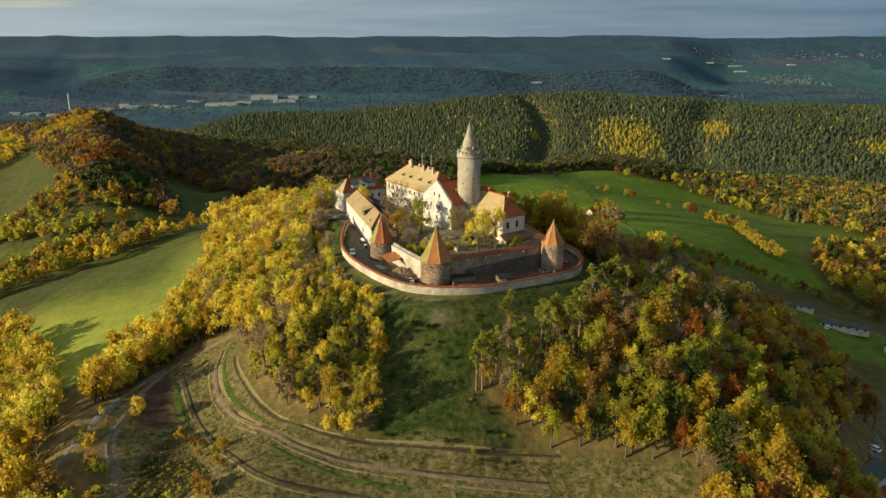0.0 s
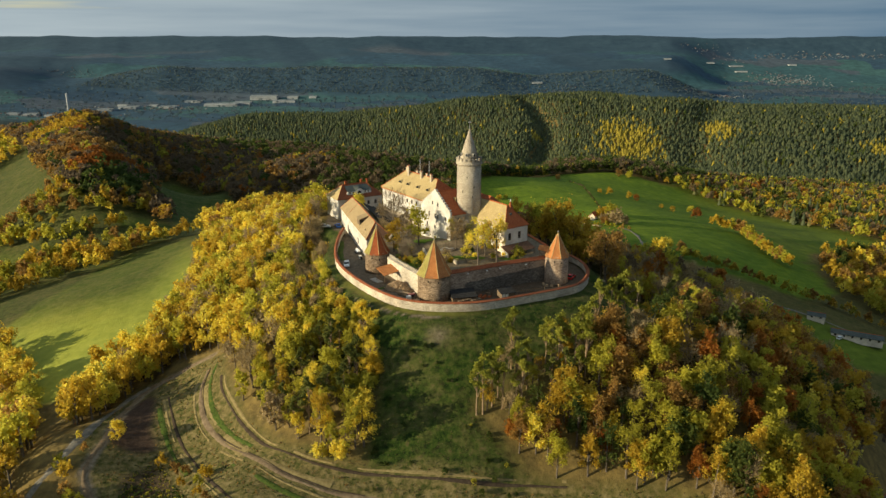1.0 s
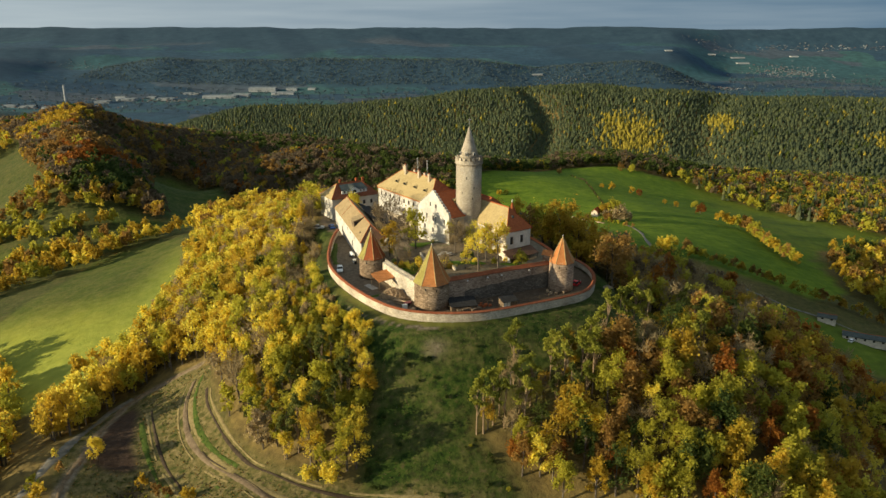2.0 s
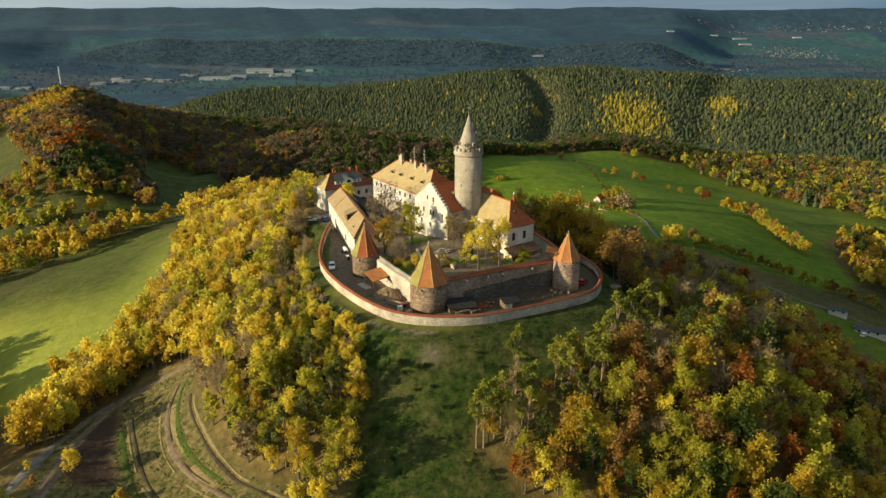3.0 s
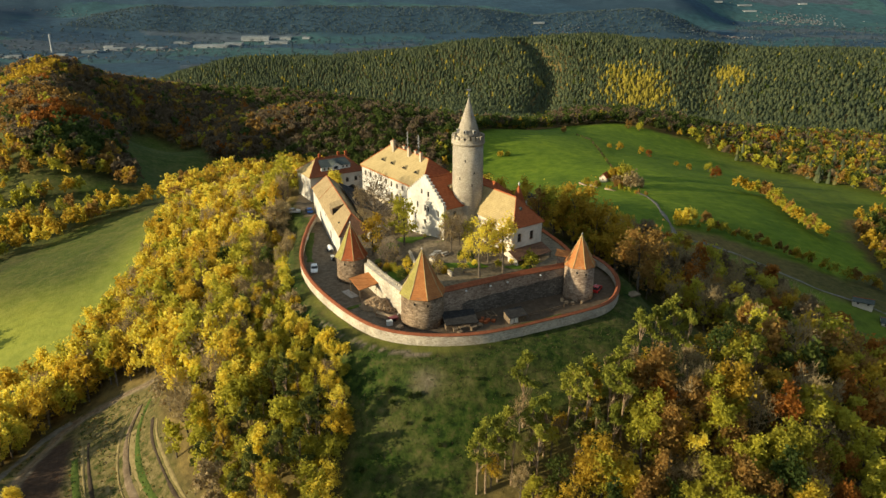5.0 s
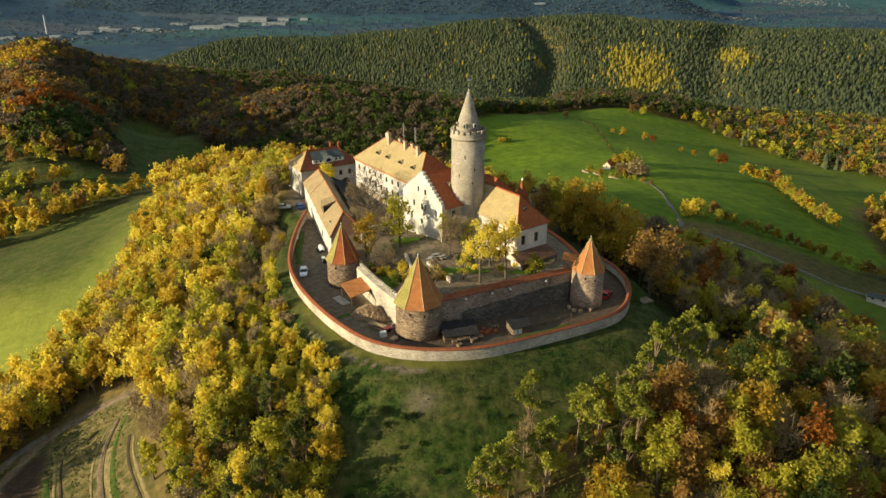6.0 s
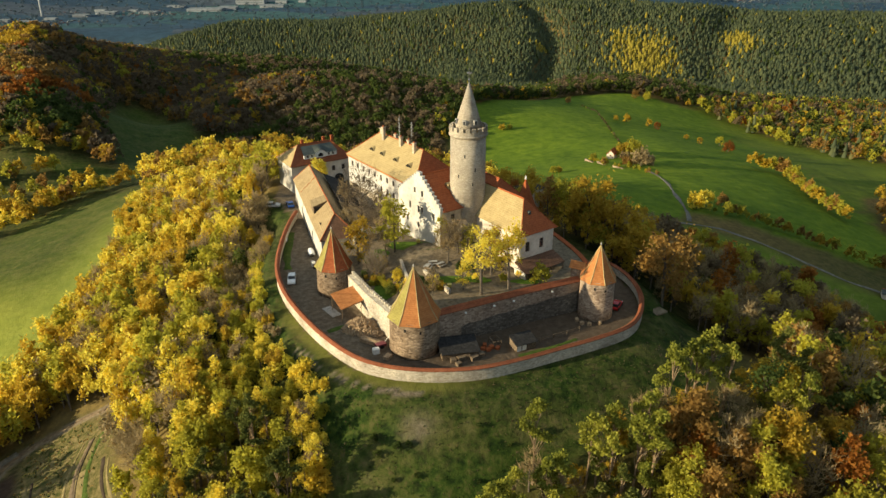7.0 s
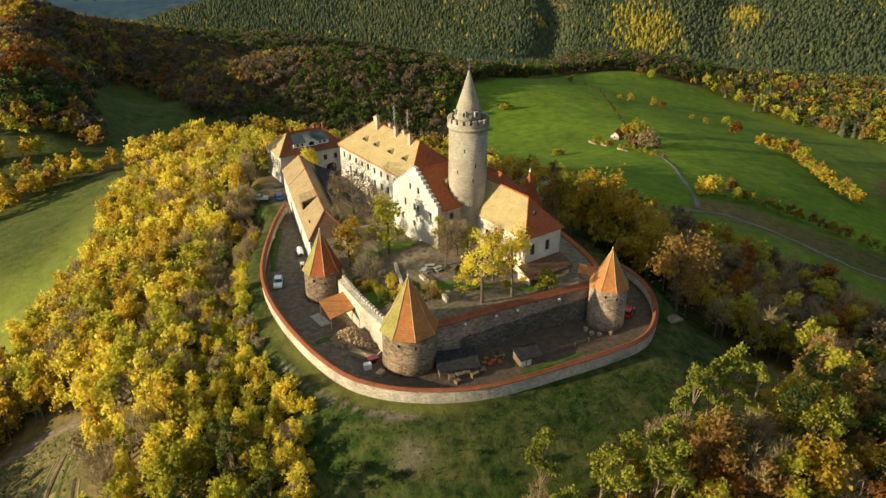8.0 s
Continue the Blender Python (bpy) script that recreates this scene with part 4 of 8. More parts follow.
MID["fine"] = [coarse_broad(150 + i, 11.5 + i, 4.2 + 0.3 * i, 92, 1.55) for i in range(4)]
MID["near"] = [coarse_broad(76 + i, 11.0 + i, 4.2 + 0.2 * i, 230, 1.2) for i in range(3)]
MID["half"] = [coarse_broad(140 + i, 11.5 + i, 3.7 + 0.3 * i, 260, 0.95) for i in range(4)]
FAR_CONE = {"cone": [cone_tree(91 + i, 10.5 + 1.0 * i, 4.2 + 0.2 * i, 5) for i in range(4)], "round": [coarse_broad(95 + i, 13, 4.8, 80, 2.0) for i in range(3)]}


def scatter(rng, poly, spacing, jitter=0.45):
    """Jittered places on a staggered lattice inside a polygon."""
    p = np.array(poly)
    x0, y0 = p.min(0)
    x1, y1 = p.max(0)
    gx, gy = np.meshgrid(np.arange(x0, x1, spacing), np.arange(y0, y1, spacing * 0.87))
    gx = gx + (np.arange(gx.shape[0]) % 2)[:, None] * spacing / 2
    gx, gy = gx.ravel(), gy.ravel()
    gx = gx + rng.uniform(-jitter, jitter, gx.size) * spacing
    gy = gy + rng.uniform(-jitter, jitter, gy.size) * spacing
    ok = inside(gx, gy, poly)
    return gx[ok], gy[ok]


def choose(rng, mix):
    names, w = zip(*mix.items())
    return names[rng.choice(len(names), p=np.array(w) / sum(w))]


def clear_of(x, y, pad=2.2):
    """Places that are not on a track, the walls or a clearing."""
    ok = off_line(x, y, WALLED, True) > np.where(y > 224, 3.2, 5.0)
    ok &= ~inside(x, y, WALLED) & ~inside(x, y, CLEARING) & ~inside(x, y, TERRACES) & ~inside(x, y, PLOUGHED) & ~inside(x, y, GARDEN)
    for line in RUTS + LANES + [FIELD_LANE, LOWER_LANE, FOOTPATH]:
        ok &= off_line(x, y, line) > pad
    # open ground round the houses at the foot of the hill
    return ok & (off_line(x, y, [(117, 168), (132, 186), (146, 210)]) > 10) & (off_line(x, y, [(186, 343), (192, 328), (212, 318)]) > 9)


WOOD_LEFT = [(-17, 158), (-26.5, 160), (-37, 166.5), (-47, 176), (-54, 185), (-60, 198), (-66, 213), (-80, 221), (-95, 222), (-103, 216), (-108, 226), (-97, 240), (-106, 268), (-106, 300), (-116, 335), (-122, 378), (-140, 414), (-110, 410), (-90, 400), (-70, 360), (-52, 330), (-50, 300), (-49, 280), (-42, 262), (-40, 240), (-37, 226), (-31, 212), (-20, 196), (-15, 186), (-18, 172)]
WOOD_RIGHT = [(9, 166), (14, 160), (24, 152), (33, 149), (60, 150), (60, 138), (34, 138), (40, 118), (90, 118), (152, 176), (160, 215), (150, 240), (128, 256), (112, 268), (95, 272), (84, 284), (76, 310), (72, 350), (66, 390), (52, 400), (46, 340), (34, 290), (40, 262), (50, 240), (60, 230), (78, 214), (60, 196), (46, 190), (30, 182), (16, 176)]
WOOD_CORNER = [(-198, 288), (-170, 268), (-143, 234), (-122, 200), (-109, 177), (-106, 162), (-95, 147), (-84, 136), (-80, 124), (-150, 124), (-260, 200), (-300, 290)]
WOOD_LOW = [(-80, 150), (-60, 144), (-50, 132), (60, 132), (40, 116), (-90, 100), (-130, 130), (-100, 150)]
FLANK = [(46, 240), (37, 250), (28, 265), (16, 283), (-2, 298), (4, 312), (30, 294), (44, 268), (54, 246)]
BEHIND = [(-60, 318), (-50, 310), (-20, 316), (4, 300), (30, 290), (44, 320), (50, 380), (46, 420), (10, 420), (-40, 380), (-80, 400), (-70, 350)]

BELT = [(-84, 222), (-95, 214.5), (-100, 206), (-99, 190), (-105, 184), (-113, 200), (-118, 214), (-112, 228), (-98, 233)]
OUT_EDGE = [(-17, 157), (-17, 172), (-14, 186)]
PINE_EDGE = [(9, 166), (18, 172), (28, 177.5), (36, 181), (42, 186), (48, 190.5), (54, 192)]


def off_1(x, y, line):
    return float(off_line(np.array([x]), np.array([y]), line)[0])


rng = np.random.default_rng(5)
near_trees = []
for poly, gap, mix, kinds in (
    (WOOD_LEFT, 3.9, {"yellow": 5.4, "olive": 3.0, "gold": 1.8, "straw": 0.9, "green": 0.2}, {"round": 2.6, "slim": 4.0, "thin": 3.2, "twig": 0.9}),
    (BELT, 4.2, {"yellow": 4.5, "gold": 4, "olive": 1.5}, {"round": 4, "slim": 1}),
    (WOOD_RIGHT, 4.3, {"olive": 4.2, "gold": 2.6, "yellow": 0.5, "rust": 2.2, "brown": 3.6, "green": 1.4}, {"round": 3.0, "slim": 3, "thin": 3, "twig": 1.2}),
    (WOOD_CORNER, 5.6, {"gold": 4, "yellow": 2.5, "olive": 2.5, "brown": 1}, {"round": 5, "slim": 1}),
    (WOOD_LOW, 7.5, {"gold": 3, "yellow": 2, "olive": 3, "brown": 2}, {"round": 2, "bush": 4}),
    (FLANK, 5.6, {"gold": 5, "brown": 3, "rust": 2, "olive": 1}, {"round": 4, "thin": 2}),
    (BEHIND, 6.0, {"gold": 4, "yellow": 3, "olive": 3, "brown": 2}, {"round": 5, "slim": 1}),
):
    xs, ys = scatter(rng, poly, gap)
    ok = clear_of(xs, ys) & (ys > 126)
    xs, ys = xs[ok], ys[ok]
    zs = ground_z(xs, ys)
    for x, y, z in zip(xs, ys, zs):
        colour, kind = choose(rng, mix), choose(rng, kinds)
        size = 1.0
        if poly is WOOD_CORNER:
            size = 1.2
        if poly is WOOD_RIGHT:
            # the steep flank behind the castle is brown and bare; thin pines stand along the clearing
            if y > 215 and rng.uniform() < 0.75:
                colour = ("brown", "umber", "rust", "gold", "olive", "umber")[int(rng.integers(0, 6))]
                kind = "twig" if rng.uniform() < 0.25 else kind
            if y > 196 and y < 222 and x < 70:
                size = 0.55
            edge = off_1(x, y, PINE_EDGE)
            if edge < 5.5:
                if rng.uniform() < 0.2:
                    continue
                kind, colour = (("pine", "pine"), ("twig", "straw"), ("thin", "olive"), ("bush", "gold"), ("thin", "gold"))[int(rng.integers(0, 5))]
                size = 0.72 if kind in ("thin", "twig") else 0.9
            elif edge < 15 and rng.uniform() < 0.28:
                kind, colour = "pine", "pine" if rng.uniform() < 0.6 else "fir"
        if poly is WOOD_LEFT:
            if y > 222 and x > -52 and rng.uniform() < 0.6:
                kind, colour = "twig", "straw"
            core = ((x + 31) / 15) ** 2 + ((y - 174) / 15) ** 2
            if core < 1 and rng.uniform() < 0.6:
                kind, colour = ("pine", "fir") if rng.uniform() < 0.75 else ("slim", "olive")
                size = 0.82
            elif core < 2.2 and rng.uniform() < 0.5:
                colour = "olive"
            if x < -62 and colour != "straw" and rng.uniform() < 0.4:
                colour = "gold"
            if off_1(x, y, OUT_EDGE) < 6 and core > 0.6:
                kind, colour = "thin", "yellow" if rng.uniform() < 0.6 else "olive"
        if kind == "twig":
            colour = "straw"
        if y > 262 and x > 20:
            size = 0.62
        height = size * (0.5 + 0.5 * float(smooth(off_1(x, y, RING), 4, 18)))
        if poly is WOOD_LEFT and y < 246 and x > -75:
            # kept low along the wall, so that the evening sun reaches it
            height = min(height, max(0.18, (0.12 * off_1(x, y, RING) - 1.6 - z) / 16.0))
        near_trees.append((kind, colour, int(rng.integers(0, 4)), float(x), float(y), float(z), float(rng.uniform(0.75, 1.12)) * height, float(rng.uniform(0, 6.28))))

# low growth under the left-hand wood, close to the outer wall
xs, ys = scatter(rng, WOOD_LEFT, 2.7)
low = clear_of(xs, ys, 1.2) & (off_line(xs, ys, RING) < 24) & (ys > 170) & (ys < 262)
xs, ys = xs[low], ys[low]
for x, y, z in zip(xs, ys, ground_z(xs, ys)):
    colour = choose(rng, {"yellow": 5, "olive": 3.5, "gold": 1.5, "straw": 1.2})
    near_trees.append(("bush", colour, int(rng.integers(0, 4)), float(x), float(y), float(z), float(rng.uniform(0.5, 0.95)), float(rng.uniform(0, 6.28))))

# the trees of the two front slopes stand singly; the rest of the wood goes on as one mass
front = [t for t in near_trees if 140 < t[4] < 226 and -66 < t[3] < 84]
front = sorted(front, key=lambda t: math.hypot(t[3] - 5, t[4] - 130))[:300]
names = set(id(t) for t in front)
for k, c, v, x, y, z, sc, tu in front:
    tree_things(k, c, v, x, y, sc, math.degrees(tu), "trees of the castle slope", z)
rest = [t for t in near_trees if id(t) not in names]
far_out = lambda t: math.hypot(t[3], t[4] - 100) > 285
joined("woodland", "mixed yellow, olive and brown autumn woodland", "woodland", [t for t in rest if not far_out(t)], MASS)
joined("woodland", "far side of the mixed autumn woodland", "woodland", [("half", "brown" if c == "straw" else c, v, x, y, z, s, tu) for k, c, v, x, y, z, s, tu in rest if far_out((k, c, v, x, y))], MID)


def mass(name, label, poly, gap, mix, kind="round", book=MID, seed=7, size=(0.75, 1.1), yellow=()):
    r = np.random.default_rng(seed)
    xs, ys = scatter(r, poly, gap)
    ok = clear_of(xs, ys)
    xs, ys = xs[ok], ys[ok]
    zs = ground_z(xs, ys)
    out = []
    for x, y, z in zip(xs, ys, zs):
        c = choose(r, mix)
        kk = kind if isinstance(kind, str) else choose(r, kind)
        if kk == "cone" and c not in ("spruce", "larch", "green"):
            c = "spruce"
        for ex, ey, rx, ry, *tint in yellow:
            if ((x - ex) / rx) ** 2 + ((y - ey) / ry) ** 2 < r.uniform(0.1, 1.25):
                c = tint[0] if tint else "larch"
        out.append((kk, c, int(r.integers(0, 4)), float(x), float(y), float(z), float(r.uniform(*size)), float(r.uniform(0, 6.28))))
    return joined(name, label, "woodland", out, book)


mass("woodland", "brown and rust beech wood on the neighbouring hill", [(-500, 830), (-417, 726), (-350, 615), (-281, 523), (-263, 492), (-226, 482), (-200, 482), (-180, 472), (-204, 520), (-232, 572), (-266, 655), (-296, 735), (-288, 758), (-256, 750), (-174, 606), (-148, 602), (-100, 700), (-150, 860), (-260, 960), (-420, 1000), (-600, 920)], 6.8, {"umber": 9, "brown": 3.5, "rust": 0.4, "gold": 0.2, "olive": 0.8, "green": 1.6}, "fine", seed=8, size=(0.7, 1.1), yellow=((-262, 560, 26, 40, "rust"), (-300, 615, 34, 60, "brown"), (-240, 520, 26, 40, "green"), (-395, 745, 40, 50, "gold")))
mass("woodland", "yellow and russet trees along the crest of the pasture", [(-620, 900), (-500, 832), (-430, 735), (-440, 690), (-520, 690), (-600, 740)], 9.0, {"gold": 5, "olive": 4, "yellow": 2, "rust": 1}, "fine", seed=18, size=(0.6, 1.0))
# only dark leaf tones here: they carry the neighbouring hill's long shadow
mass("woodland", "mixed wood along the lower ridge, its shade in the leaf colour", [(-150, 575), (-120, 470), (-60, 450), (0, 560), (10, 640), (50, 720), (120, 810), (200, 830), (290, 800), (330, 860), (250, 940), (60, 960), (40, 1060), (-60, 1180), (-330, 1250), (-420, 1060), (-260, 960), (-140, 860), (-100, 700)], 8.4, {"green": 8, "umber": 5}, "fine", seed=9)
mass("woodland", "golden hedgerow woods below the far meadow", [(264, 800), (290, 735), (310, 708), (328, 672), (350, 636), (362, 600), (400, 560), (480, 540), (620, 620), (700, 860), (560, 960), (400, 930), (300, 850)], 8.2, {"gold": 1.2, "rust": 0.6, "olive": 3.5, "green": 5, "brown": 2, "umber": 3}, {"fine": 5, "cone": 1}, seed=10)
mass("woodland", "autumn trees on the lower right-hand slope", [(242, 388), (238, 415), (250, 452), (276, 508), (320, 540), (420, 500), (460, 400), (380, 300), (300, 290), (262, 335)], 9.0, {"gold": 3, "olive": 3, "brown": 3, "yellow": 1.5, "green": 1}, "near", seed=11)
mass("woodland", "bushes and hedges on the rough left-hand pasture", [(-225, 396), (-200, 404), (-165, 440), (-190, 452), (-215, 440), (-250, 420), (-300, 400), (-340, 430), (-330, 470), (-260, 455), (-236, 470), (-200, 480), (-205, 500), (-240, 520), (-300, 500), (-380, 480), (-400, 380), (-300, 350), (-245, 350)], 8.6, {"gold": 4, "olive": 4, "yellow": 0.6, "brown": 3}, "near", seed=12, size=(0.45, 1.0))
mass("woodland", "dense conifer forest on the long ridge", [(-640, 1460), (-420, 1120), (-330, 1260), (-60, 1190), (60, 1070), (260, 950), (420, 940), (600, 960), (760, 900), (1150, 1100), (1500, 1500), (1500, 1790), (-700, 1790)], 6.8, {"spruce": 20, "larch": 0.35, "green": 1, "olive": 0.15}, "cone", FAR_CONE, seed=13, size=(0.5, 0.95), yellow=((345, 1330, 60, 125), (515, 1350, 30, 70), (180, 1430, 18, 20), (760, 1180, 60, 60), (250, 1200, 25, 30)))
FAR_CLUMP = {"cone": FAR_CONE["cone"], "round": [coarse_broad(190 + i, 13, 8.5, 18, 5.0) for i in range(3)]}
# haze leaves: distance is painted into the clumps' colour
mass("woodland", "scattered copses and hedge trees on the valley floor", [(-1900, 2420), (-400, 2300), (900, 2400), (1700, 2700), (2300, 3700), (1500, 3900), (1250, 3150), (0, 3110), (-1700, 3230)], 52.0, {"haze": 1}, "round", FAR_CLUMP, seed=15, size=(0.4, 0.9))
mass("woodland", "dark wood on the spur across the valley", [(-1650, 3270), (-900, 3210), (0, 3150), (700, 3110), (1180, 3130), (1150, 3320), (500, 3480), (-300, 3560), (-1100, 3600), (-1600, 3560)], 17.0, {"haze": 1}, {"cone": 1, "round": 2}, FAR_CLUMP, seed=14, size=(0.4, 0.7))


# ---- castle ----
FX = Vector((0.58, -0.815, 0)).normalized()      # along the lit fronts, from the back of the castle to its front
BX = Vector((-FX.y, FX.x, 0))                    # from the lit fronts into the houses
UP = Vector((0, 0, 1))


def frame_of(origin, u, v):
    """A local frame: x along u, y along v, z up."""
    m = Matrix((u, v, UP)).transposed().to_4x4()
    m.translation = origin
    return m


def wall_panel(length, z0, top, openings, depth=0.35, thick=0.5):
    """A wall from x=0 to length in the plane y=0 (outside towards -y), with real openings (x0, z0, x1, z1) cut through.
    top: a height, or a function of x that gives it in level steps (edges listed as top.cuts)."""
    s = Shape()
    step = callable(top)
    xs = {0.0, length}
    zs = {z0}
    if step:
        xs |= set(top.cuts)
        zs |= set(top.levels)
    else:
        zs.add(top)
    for a, b, c, d in openings:
        xs |= {a, c}
        zs |= {b, d}
    xs, zs = sorted(xs), sorted(zs)

    def solid(i, j):
        if i < 0 or j < 0 or i >= len(xs) - 1 or j >= len(zs) - 1:
            return False
        mx, mz = (xs[i] + xs[i + 1]) / 2, (zs[j] + zs[j + 1]) / 2
        if mz > (top(mx) if step else top):
            return False
        return not any(a < mx < c and b < mz < d for a, b, c, d in openings)

    for i in range(len(xs) - 1):
        for j in range(len(zs) - 1):
            if not solid(i, j):
                continue
            x0, x1, a, b = xs[i], xs[i + 1], zs[j], zs[j + 1]
            s.face((x0, 0, a), (x1, 0, a), (x1, 0, b), (x0, 0, b))
            s.face((x1, thick, a), (x0, thick, a), (x0, thick, b), (x1, thick, b))
            if not solid(i - 1, j):
                s.face((x0, thick, a), (x0, 0, a), (x0, 0, b), (x0, thick, b))
            if not solid(i + 1, j):
                s.face((x1, 0, a), (x1, thick, a), (x1, thick, b), (x1, 0, b))
            if not solid(i, j + 1):
                s.face((x0, 0, b), (x1, 0, b), (x1, thick, b), (x0, thick, b))
            if not solid(i, j - 1) and j > 0:
                s.face((x0, thick, a), (x1, thick, a), (x1, 0, a), (x0, 0, a))
    return s


def window_at(parent, m, x0, z0, x1, z1, frame_mat=FRAME, deep=0.22, surround=None):
    """A window set into an opening: frame, glazing bars and pane, with a sill."""
    w, h = x1 - x0, z1 - z0
    s = Shape()
    t = 0.09
    for lo, hi in (((0, 0, 0), (t, 0.08, h)), ((w - t, 0, 0), (w, 0.08, h)), ((t, 0, 0), (w - t, 0.08, t)), ((t, 0, h - t), (w - t, 0.08, h)), ((w / 2 - 0.035, 0.01, t), (w / 2 + 0.035, 0.07, h - t)), ((t, 0.012, h * 0.62), (w - t, 0.068, h * 0.62 + 0.06))):
        s.box(lo, hi)
    f = part("window", s.mesh("window", frame_mat), parent, at=m @ Matrix.Translation((x0, deep, z0)))
    part("pane", Shape().box((t, 0.05, t), (w - t, 0.075, h - t)).mesh("pane", GLASS), f)
    if surround is not None:
        q = Shape()
        q.box((-0.12, -deep - 0.04, -0.14), (w + 0.12, -deep + 0.1, -0.003))
        part("sill", q.mesh("sill", surround), f)
    return f


def roof_slab(parent, name, pts, mat, thick=0.22, label=""):
    """One roof plane as a slab: corner points listed anticlockwise from above."""
    p = [Vector(q) for q in pts]
    n = (p[1] - p[0]).cross(p[2] - p[0]).normalized() * thick
    s = Shape()
    s.face(*p)
    s.face(*[q - n for q in reversed(p)])
    for a, b in zip(p, p[1:] + p[:1]):
        s.face(a - n, b - n, b, a)
    return part(name, s.mesh(name, mat), parent, label)


def hip_roof(parent, L, W, eave, ridge, h0, h1, mats, over=0.4):
    """Roof planes over a plan of L by W in local x, y; h0, h1: how far the ridge stops short of each end (0: gable)."""
    a, b, c, d = (-over, -over, eave), (L + over, -over, eave), (L + over, W + over, eave), (-over, W + over, eave)
    r0, r1 = (h0 - (over if h0 == 0 else 0), W / 2, ridge), (L - h1 + (over if h1 == 0 else 0), W / 2, ridge)
    roof_slab(parent, "roof_slope", [a, b, r1, r0], mats[0])
    roof_slab(parent, "roof_slope", [c, d, r0, r1], mats[1])
    if h0:
        roof_slab(parent, "roof_slope", [d, a, r0], mats[2])
    if h1:
        roof_slab(parent, "roof_slope", [b, c, r1], mats[3])
    rt = Shape()
    rt.tube((r0[0], r0[1], ridge), (r1[0], r1[1], ridge), 0.16, 0.16, 6)
    for e, r in (((a, d), r0), ((b, c), r1)):
        if (h0 if r is r0 else h1):
            for q in e:
                rt.tube(q, r, 0.13, 0.13, 5)
    part("ridge_tiles", rt.mesh("ridge_tiles", RED_TILE), parent)


def chimney(parent, x, y, z0, z1, w=0.9, d=0.7, mat=BEIGE):
    s = Shape()
    s.box((x - w / 2, y - d / 2, z0), (x + w / 2, y + d / 2, z1 - 0.25))
    s.box((x - w / 2 - 0.1, y - d / 2 - 0.1, z1 - 0.25), (x + w / 2 + 0.1, y + d / 2 + 0.1, z1))
    c = part("chimney", s.mesh("chimney", mat), parent)
    part("flue", Shape().box((x - w / 4, y - d / 4, z1), (x + w / 4, y + d / 4, z1 + 0.3)).mesh("flue", RED_TILE), c)


def eyebrow_dormer(parent, x, y, z, slope, w=2.6, h=0.75, mat=PALE_TILE):
    """A low curved dormer that swells out of the roof, with a dark slit below."""
    n, s = 10, Shape()
    front = [(x - w / 2 + w * i / n, y, z + h * math.sin(math.pi * i / n) ** 1.5) for i in range(n + 1)]
    for i in range(n):
        p, q = front[i], front[i + 1]
        back = lambda v: (v[0], y + (v[2] - z) / slope + 0.9 * (v[2] - z) / h + 0.05, v[2] + 0.9 * slope * (v[2] - z) / h * 0.5)
        s.face(p, q, back(q), back(p))
    d = part("dormer", s.mesh("dormer", mat), parent)
    g = Shape()
    g.face(*[(v[0], y + 0.05, v[2] - 0.05) for v in front], )
    part("pane", g.mesh("pane", GLASS), d)


def box_walls(parent, L, W, z0, z1, mat, openings=None, skip=()):
    """Four walls of a house, each with its own openings; sides front, right, back, left."""
    openings = openings or {}
    sides = {
        "front": (Matrix.Identity(4), L),
        "right": (frame_of((L, 0, 0), Vector((0, 1, 0)), Vector((-1, 0, 0))), W),
        "back": (frame_of((L, W, 0), Vector((-1, 0, 0)), Vector((0, -1, 0))), L),
        "left": (frame_of((0, W, 0), Vector((0, -1, 0)), Vector((1, 0, 0))), W),
    }
    for k, (m, ln) in sides.items():
        if k in skip:
            continue
        cut = 0.5 if k in ("right", "left") else 0.0
        ops = openings.get(k, [])
        ob = part("wall", wall_panel(ln - 2 * cut, z0, z1, [(a - cut, b, c - cut, d) for a, b, c, d in ops]).mesh("wall", mat), parent, at=m @ Matrix.Translation((cut, 0, 0)))
        for o in ops:
            window_at(ob, Matrix.Identity(4), o[0] - cut, o[1], o[2] - cut, o[3])


def rows_of(xs, z, w, h):
    return [(x - w / 2, z, x + w / 2, z + h) for x in xs]



